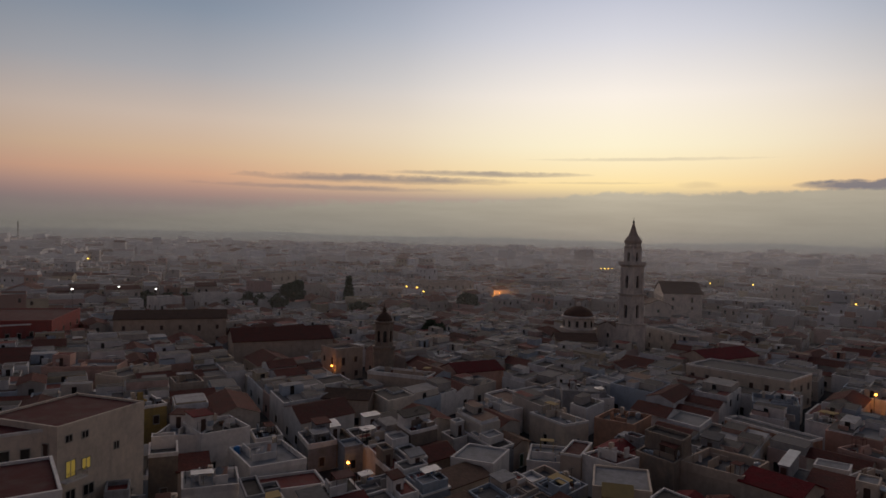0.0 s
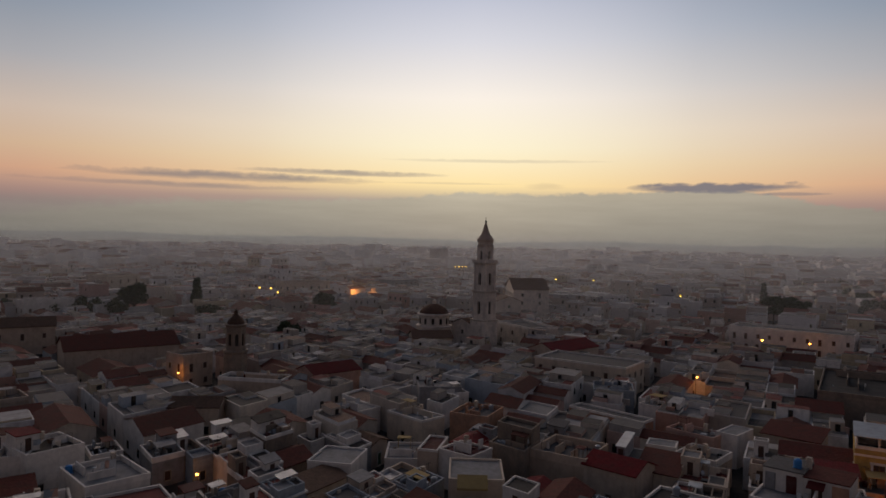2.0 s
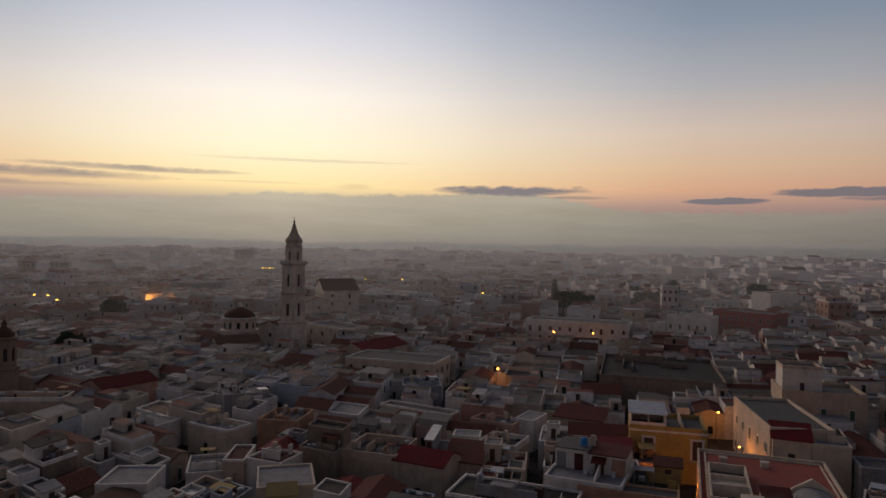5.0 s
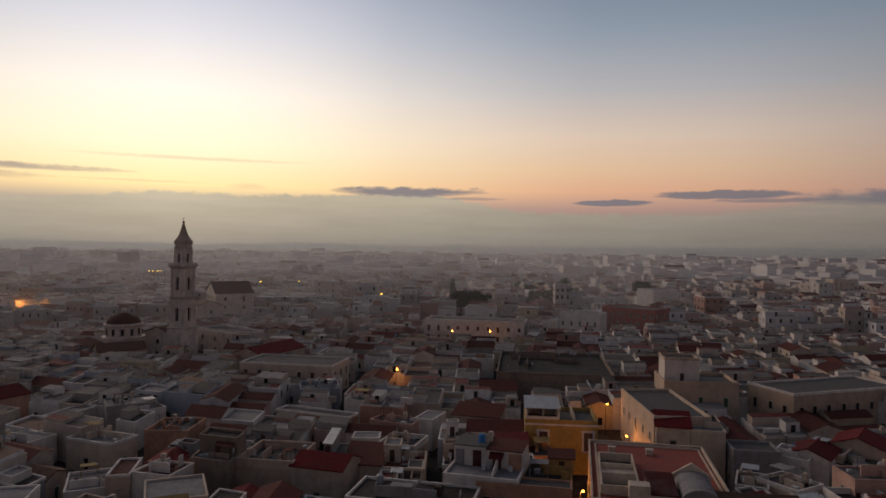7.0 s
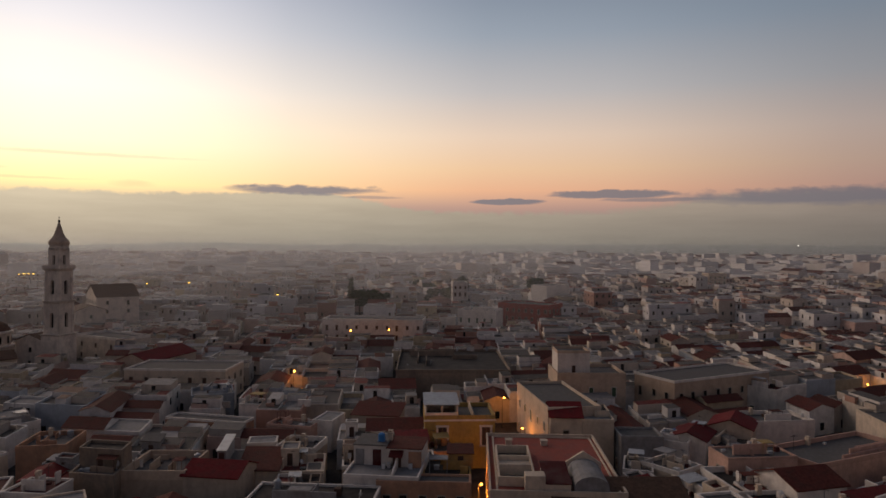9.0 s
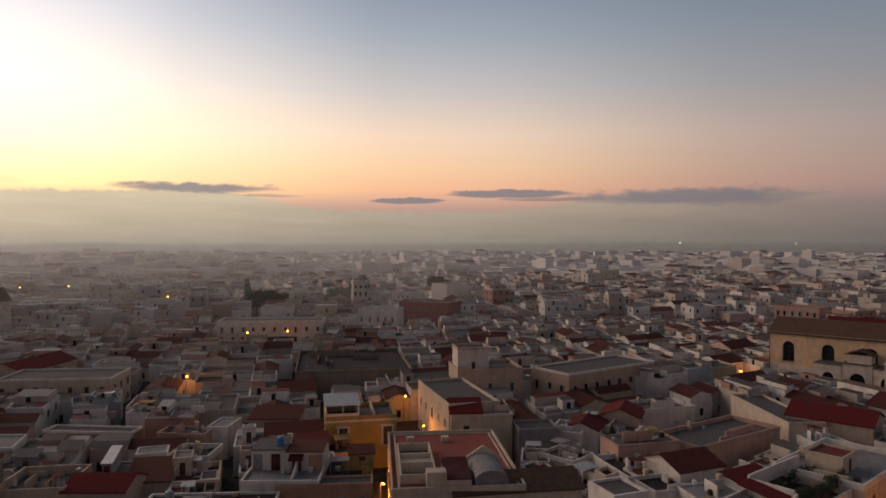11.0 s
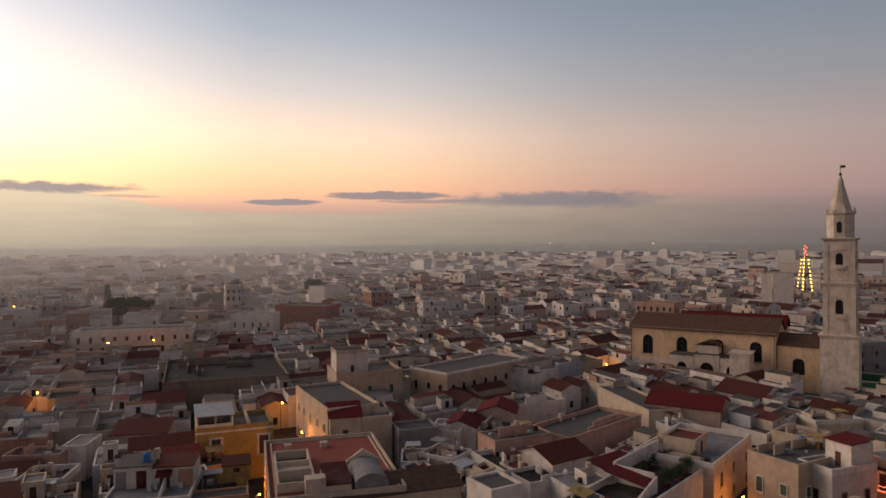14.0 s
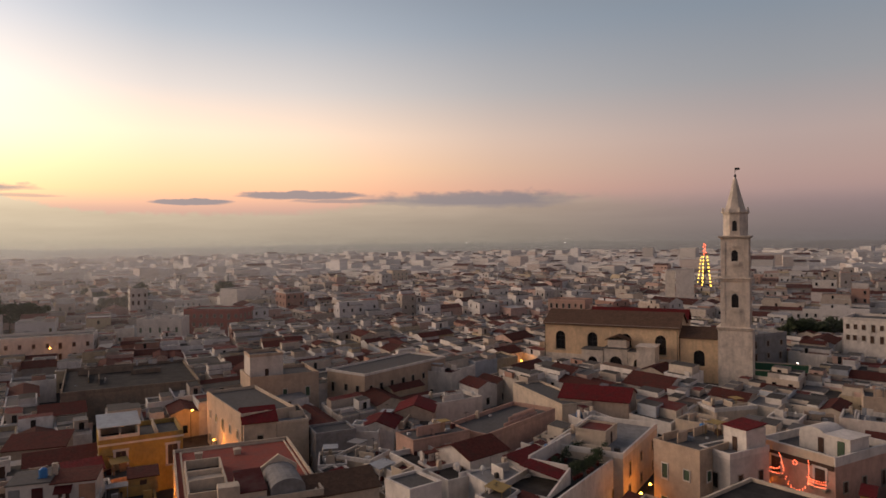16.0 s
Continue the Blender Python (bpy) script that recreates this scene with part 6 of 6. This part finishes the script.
# ---- details of single houses ----
# yellow awning and a bush by the house with the cement roof
s = Shape()
for k in range(6):
    s.face([(1.2 + k * 0.7, -0.02, 7.2), (1.9 + k * 0.7, -0.02, 7.2), (1.9 + k * 0.7, -2.6, 6.2 - 0.06 * (k % 2)), (1.2 + k * 0.7, -2.6, 6.2 - 0.06 * ((k + 1) % 2))])
    s.face([(1.2 + k * 0.7, -2.6, 6.2), (1.9 + k * 0.7, -2.6, 6.2), (1.9 + k * 0.7, -2.62, 5.9), (1.2 + k * 0.7, -2.62, 5.9)])
part("awning", s, CLOTH, awning_house, "yellow canvas awning")

# cornice, tall balcony doors, garlands and a vaulted roof room on the pink house
def balcony_door(parent, x, z, w, h, out=0.9):
    """A tall shuttered door in a white frame, with a small railed balcony."""
    s = Shape().box(x - w / 2 - 0.28, x - w / 2, -0.1, 0.02, z, z + h).box(x + w / 2, x + w / 2 + 0.28, -0.1, 0.02, z, z + h)
    s.box(x - w / 2 - 0.34, x + w / 2 + 0.34, -0.16, 0.02, z + h, z + h + 0.32)
    door = part("balcony_door", s, WHITE, parent)
    for q in (-1, 1):
        s = Shape().box(x + min(0, q * w / 2) + 0.02, x + max(0, q * w / 2) - 0.02, -0.05, 0.02, z + 0.05, z + h - 0.03)
        for i in range(6):
            zz = z + 0.25 + i * (h - 0.5) / 6
            s.box(x + q * w / 4 - w / 4 + 0.08, x + q * w / 4 + w / 4 - 0.08, -0.075, -0.05, zz, zz + (h - 0.5) / 9)
        part("shutter", s, WOOD, door)
    balcony = part("balcony", Shape().box(x - w / 2 - 0.6, x + w / 2 + 0.6, -out, -0.17, z - 0.16, z).box(x - w / 2 - 0.3, x - w / 2, -out * 0.7, -0.02, z - 0.5, z - 0.16).box(x + w / 2, x + w / 2 + 0.3, -out * 0.7, -0.02, z - 0.5, z - 0.16), STONE_TRIM, parent)
    a, b = x - w / 2 - 0.56, x + w / 2 + 0.56
    s = Shape().rod((a, -out + 0.06, z + 1.05), (b, -out + 0.06, z + 1.05), 0.035).rod((a, -out + 0.06, z + 1.05), (a, -0.1, z + 1.05), 0.03).rod((b, -out + 0.06, z + 1.05), (b, -0.1, z + 1.05), 0.03)
    for i in range(14):
        xx = a + (b - a) * i / 13
        s.rod((xx, -out + 0.06, z), (xx, -out + 0.06, z + 1.05), 0.018, sides=3)
    part("railing", s, IRON, balcony)


small_bulb = Shape().lathe([(0.02, -0.06), (0.075, 0.0), (0.02, 0.06)], 5).mesh("bulb", LAMP_RED)
w_pink = 11.5
part("cornice", Shape().box(-0.1, w_pink + 0.1, -0.22, -0.045, 8.95, 9.3).box(-0.05, w_pink + 0.05, -0.12, -0.045, 8.6, 8.95), WOOD, festive_house, "dark moulded cornice")
part("coping", Shape().box(-0.12, w_pink + 0.12, -0.14, 0.3, 10.5, 10.62), WHITE, festive_house)
part("parapet_face", Shape().box(-0.06, w_pink + 0.06, -0.075, -0.045, 9.3, 10.5), CREAM, festive_house)
for dx in (3.0, 9.6):
    balcony_door(festive_house, dx, 6.1, 1.5, 2.4)
for x0, x1, z0, z1, sag in ((1.3, 3.7, 6.1, 6.1, 0.3), (3.7, 8.0, 6.3, 5.0, 2.0), (3.9, 7.9, 6.9, 5.2, 2.2), (3.7, 4.3, 8.2, 6.1, 0.0), (8.0, 8.1, 8.3, 5.2, 0.0), (7.8, 10.4, 6.0, 6.0, 0.2), (8.0, 10.4, 5.2, 5.2, 0.15), (8.0, 10.4, 5.6, 5.6, 0.1), (1.4, 3.6, 5.3, 5.3, 0.1)):
    for k in range(11):
        f = k / 10
        part("festive_bulb", small_bulb, None, festive_house, at=pose(x0 + 0.5 + (x1 - x0) * f, -0.95, z0 + 1.15 + (z1 - z0) * f - sag * 4 * f * (1 - f)))
for k in range(8):
    a = k * math.pi / 4
    part("festive_bulb", small_bulb, None, festive_house, at=pose(6.2 + 0.32 * math.cos(a), -0.5, 8.5 + 0.32 * math.sin(a)))
glow = bpy.data.lights.new("festive_glow", "POINT")
glow.energy, glow.color, glow.shadow_soft_size = 12.0, (1.0, 0.34, 0.16), 0.5
glow_ob = new("festive_glow", glow)
glow_ob.matrix_world = festive_house.matrix_basis @ pose(5.9, -2.2, 5.4)


def barrel(x0, x1, y0, y1, z0, z1, rise, steps=10):
    """A room with a shallow barrel vault for a roof, its ridge along y."""
    v, f = [], []
    ring = [(x1, z0)] + [((x0 + x1) / 2 + (x1 - x0) / 2 * math.cos(math.pi * i / steps), z1 + rise * math.sin(math.pi * i / steps)) for i in range(steps + 1)] + [(x0, z0)]
    for a, b in ring:
        v += [(a, y0, b), (a, y1, b)]
    n_ = len(ring)
    for i in range(n_ - 1):
        f.append((2 * i, 2 * i + 1, 2 * i + 3, 2 * i + 2))
    f += [tuple(range(0, 2 * n_, 2))[::-1], tuple(range(1, 2 * n_, 2))]
    return Shape().join(v, f)


room = part("roof_room", barrel(3.6, 7.6, 4.6, 9.5, 9.3, 11.6, 1.1), WHITE, festive_house, "white vaulted roof room")
part("door", DOOR_WOOD, None, room, at=pose(6.9, 4.6, 9.35) @ Matrix.Diagonal((0.9, 1, 2.1, 1)))
room = part("roof_room", Shape().box(7.7, 11.2, 4.4, 9.0, 9.3, 12.0).box(7.5, 11.4, 4.1, 9.2, 12.0, 12.2), WHITE, festive_house, "white flat-topped roof room")
part("door", Shape().box(9.4, 10.4, 4.33, 4.4, 9.35, 11.6), GREENWOOD, room, "green wooden door")

# small windows, two of them lit, and stacked balconies on the tall apartment house
for u, z, lit, ww, wh in ((1.6, 14.3, 0, 0.9, 0.8), (4.0, 14.2, 0, 0.9, 0.8), (1.9, 10.0, 1, 1.3, 1.9), (4.2, 10.3, 1, 1.2, 1.3), (4.6, 7.0, 0, 1.5, 1.2), (1.9, 6.4, 0, 1.3, 1.9), (9.0, 11.4, 0, 0.8, 0.9)):
    win_ob = part("window", Shape().rim(u - ww / 2 - 0.12, u + ww / 2 + 0.12, -0.09, 0.02, z - 0.12, z, 0.1).box(u - ww / 2 - 0.12, u - ww / 2, -0.08, 0.02, z, z + wh).box(u + ww / 2, u + ww / 2 + 0.12, -0.08, 0.02, z, z + wh).box(u - 0.04, u + 0.04, -0.07, 0.02, z, z + wh).box(u - ww / 2 - 0.12, u + ww / 2 + 0.12, -0.08, 0.02, z + wh, z + wh + 0.12), STONE_TRIM, apartment_house)
    part("pane", Shape().box(u - ww / 2, u + ww / 2, -0.03, 0.01, z, z + wh), LIT_PANE if lit else GLASS, win_ob, "yellow lit window pane" if lit else "")
for z in (9.9, 6.3):
    balcony = part("balcony", Shape().box(0.3, 3.4, -1.2, -0.05, z - 0.2, z), WHITE, apartment_house)
    s = Shape().rod((0.3, -1.15, z + 1.0), (3.4, -1.15, z + 1.0), 0.03)
    for k in range(14):
        s.rod((0.35 + k * 0.23, -1.15, z), (0.35 + k * 0.23, -1.15, z + 1.0), 0.016, sides=3)
    part("railing", s, IRON, balcony)

# planted terrace behind high white walls, with a lean-to and a sloping stair wall
rng = random.Random(5)
part("back_wall", Shape().box(9.0, 23.2, 8.4, 8.75, 6.1, 9.0, chamfer=0.05), WHITE, garden_house)
part("side_wall", Shape().box(9.0, 9.3, 2.6, 8.4, 6.1, 8.6, chamfer=0.05), WHITE, garden_house)
v = [(5.6, 2.4, 7.6), (9.0, 2.4, 7.6), (9.0, 8.4, 8.5), (5.6, 8.4, 8.5)]
v += [(a, b, c + 0.15) for a, b, c in v]
part("lean_to_roof", Shape().join(v, [(3, 2, 1, 0), (4, 5, 6, 7), (0, 1, 5, 4), (1, 2, 6, 5), (2, 3, 7, 6), (3, 0, 4, 7)]), TILE_RED, garden_house, "red tiled lean-to roof")
v = [(2.0, 2.0, 6.1), (8.8, 2.0, 6.1), (8.8, 2.0, 8.4), (2.0, 2.0, 6.5)]
v += [(a, b + 0.3, c) for a, b, c in v]
part("stair_wall", Shape().join(v, [(0, 1, 2, 3), (7, 6, 5, 4), (2, 6, 7, 3), (1, 5, 6, 2)]), WHITE, garden_house)
for k in range(13):
    top = thing("potted_bush", "dark green bush in a pot on the terrace", "plant", garden_house.matrix_basis @ pose(10.5 + k * 0.95 + rng.uniform(-0.2, 0.2), 1.3 + rng.uniform(0, 1.2) + (4.5 if k % 4 == 3 else 0), 6.13), "terrace plants")
    part("pot", Shape().lathe([(0.2, 0), (0.32, 0.45), (0.35, 0.5), (0.28, 0.5)], 10), TERRACOTTA, top)
    blobs = [(rng.uniform(-.55, .55), rng.uniform(-.55, .55), 0.9 + rng.uniform(0, 1.3), rng.uniform(0.4, 0.75)) for _ in range(6)]
    part("foliage", leaf_crown(rng, blobs, 320, 0.13), LEAF, top)

# kerbs, vents, inner yard and vaulted shed of the red terrace
part("kerb", Shape().rim(0.9, 17.0, 0.6, 25.9, 8.0, 8.22, 0.25), CREAM, red_terrace)
for px, py in ((3.0, 21.6), (8.6, 21.4)):
    part("roof_vent", Shape().box(px, px + 1.0, py, py + 1.0, 8.0, 8.7, chamfer=0.1).box(px - 0.1, px + 1.1, py - 0.1, py + 1.1, 8.7, 8.84, chamfer=0.04), CREAM, red_terrace)
part("yard_floor", Shape().box(1.5, 5.9, 3.0, 17.0, 8.02, 8.07), DECK_DARK, red_terrace)
part("yard_wall", Shape().rim(1.2, 6.2, 2.8, 17.2, 8.0, 9.3, 0.25), CREAM, red_terrace)
for py, tall in ((7.0, 1.6), (11.6, 1.4)):
    part("yard_wall", Shape().box(1.5, 5.9, py, py + 0.3, 8.0, 8.0 + tall, chamfer=0.04), CREAM, red_terrace)
part("yard_step", Shape().box(1.5, 5.9, 7.4, 11.5, 8.08, 8.7), CREAM, red_terrace)
part("stair_box", Shape().box(4.6, 7.2, 0.6, 2.6, 8.0, 10.2, chamfer=0.06), CREAM, red_terrace)
v = [(7.0, 0.7, 9.1), (10.6, 0.7, 9.1), (10.6, 7.4, 9.9), (7.0, 7.4, 9.9)]
v += [(a, b, c + 0.15) for a, b, c in v]
part("lean_to_roof", Shape().join(v, [(3, 2, 1, 0), (4, 5, 6, 7), (0, 1, 5, 4), (1, 2, 6, 5), (2, 3, 7, 6), (3, 0, 4, 7)]), DECK_RED, red_terrace)
part("lean_to_wall", Shape().box(7.1, 10.5, 0.8, 7.2, 8.0, 9.1), CREAM, red_terrace)
room = part("vault", barrel(11.0, 15.4, 0.7, 8.2, 8.0, 8.9, 1.3), DECK_LIGHT, red_terrace, "small plastered barrel vault")
part("gable_wall", Shape().join([(10.7, 8.3, 8.0), (15.7, 8.3, 8.0), (15.7, 8.3, 9.6), (13.2, 8.3, 11.2), (10.7, 8.3, 9.6), (10.7, 8.7, 8.0), (15.7, 8.7, 8.0), (15.7, 8.7, 9.6), (13.2, 8.7, 11.2), (10.7, 8.7, 9.6)],
     [(0, 1, 2, 3, 4), (9, 8, 7, 6, 5), (1, 6, 7, 2), (2, 7, 8, 3), (3, 8, 9, 4), (4, 9, 5, 0)]), CREAM, red_terrace)

# rooms, doors, awning and tank on the terrace of the house with red doors
for x0, x1, y0, tall, roof_mat in ((0.2, 5.0, 5.2, 2.9, DECK), (5.1, 10.2, 4.8, 2.7, TILE)):
    room = part("roof_room", Shape().box(x0, x1, y0, 10.7, 8.1, 8.1 + tall), WHITE, red_door_house)
    part("slab", Shape().box(x0 - 0.1, x1 + 0.1, y0 - 0.25, 10.8, 8.1 + tall, 8.25 + tall, chamfer=0.03), roof_mat, room)
    for dx, mat in ((0.9, GREY), (3.4, DECK_RED)) if x0 < 1 else ((1.5, WOOD), (4.1, ORANGE)):
        wide = 1.0 if mat is not ORANGE else 1.5
        part("door", Shape().box(x0 + dx - 0.62 * wide, x0 + dx + 0.62 * wide, y0 - 0.09, y0 - 0.02, 8.1, 10.45).box(x0 + dx - 0.5 * wide, x0 + dx + 0.5 * wide, y0 - 0.13, y0 - 0.09, 8.15, 10.3), mat, room)
part("awning", Shape().join([(5.6, 4.8, 10.5), (7.6, 4.8, 10.5), (7.6, 3.4, 9.9), (5.6, 3.4, 9.9), (5.6, 4.8, 10.56), (7.6, 4.8, 10.56), (7.6, 3.4, 9.96), (5.6, 3.4, 9.96)], [(3, 2, 1, 0), (4, 5, 6, 7), (0, 1, 5, 4), (1, 2, 6, 5), (2, 3, 7, 6), (3, 0, 4, 7)]), DECK_RED, red_door_house, "maroon canvas awning")
part("dividing_wall", Shape().join([(6.6, 0.4, 8.1), (6.6, 4.7, 8.1), (6.6, 4.7, 9.9), (6.6, 0.4, 8.6), (6.8, 0.4, 8.1), (6.8, 4.7, 8.1), (6.8, 4.7, 9.9), (6.8, 0.4, 8.6)], [(0, 1, 2, 3), (7, 6, 5, 4), (2, 6, 7, 3), (0, 3, 7, 4)]), WHITE, red_door_house)
part("water_tank", TANK_BLUE, None, red_door_house, at=pose(3.9, 7.0, 11.2))
part("chimney", CHIMNEY, None, red_door_house, at=pose(5.0, 8.2, 11.0))
for px, py in ((4.6, 3.6), (5.3, 4.1), (8.4, 4.0)):
    part("roof_box", Shape().box(px, px + 0.5, py, py + 0.5, 8.1, 8.9, chamfer=0.05), DISH, red_door_house)

# open room under a sheet roof and two framed doors on the yellow house
room = part("roof_room", Shape().box(0.1, 6.0, 0.1, 0.4, 8.7, 10.0).box(0.1, 0.4, 0.4, 7.0, 8.7, 11.4).box(5.7, 6.0, 0.4, 7.0, 8.7, 11.4).box(0.4, 5.7, 6.7, 7.0, 8.7, 11.4), WHITE, yellow_house, "white open room on the terrace")
for px in (0.15, 3.0, 5.75):
    part("post", Shape().box(px, px + 0.22, 0.12, 0.34, 10.0, 11.4), WHITE, room)
v = [(-0.2, -0.3, 11.4), (6.2, -0.3, 11.4), (6.2, 7.2, 12.0), (-0.2, 7.2, 12.0)]
v += [(a, b, c + 0.12) for a, b, c in v]
part("sheet_roof", Shape().join(v, [(3, 2, 1, 0), (4, 5, 6, 7), (0, 1, 5, 4), (1, 2, 6, 5), (2, 3, 7, 6), (3, 0, 4, 7)]), SHEET, room, "pale corrugated sheet roof")
part("cornice", Shape().box(-0.1, 12.7, -0.2, -0.045, 8.5, 8.8), WHITE, yellow_house)
part("dividing_wall", Shape().box(8.6, 8.85, 0.4, 9.5, 8.7, 9.9, chamfer=0.04), CREAM, yellow_house)
for dx in (3.2, 11.0):
    s = Shape().box(dx - 1.1, dx - 0.75, -0.08, 0.02, 4.2, 7.4).box(dx + 0.75, dx + 1.1, -0.08, 0.02, 4.2, 7.4).box(dx - 1.2, dx + 1.2, -0.12, 0.02, 7.4, 7.75)
    door = part("door", s, WHITE, yellow_house)
    part("leaf", Shape().box(dx - 0.74, dx - 0.02, -0.05, 0.02, 4.2, 7.38).box(dx + 0.02, dx + 0.74, -0.05, 0.02, 4.2, 7.38), WOOD, door, "brown wooden door leaf")
    part("sill", Shape().box(dx - 1.2, dx + 1.2, -0.5, 0.02, 4.0, 4.19), STONE_TRIM, door)

# lattice mast far off
mast = thing("radio_mast", "thin steel radio mast on the horizon", "mast", pose(-1060.0, 1664.0, 0))
s = Shape()
for k in range(4):
    a = math.pi / 4 + k * math.pi / 2
    s.rod((2.2 * math.cos(a), 2.2 * math.sin(a), 0), (0.7 * math.cos(a), 0.7 * math.sin(a), 55), 0.3, sides=4)
part("legs", s, IRON, mast)
for k in range(9):
    z = 5 + k * 6
    r = 2.2 - 1.5 * z / 55
    part("platform", Shape().rim(-r, r, -r, r, z, z + 0.3, 0.2), IRON, mast)
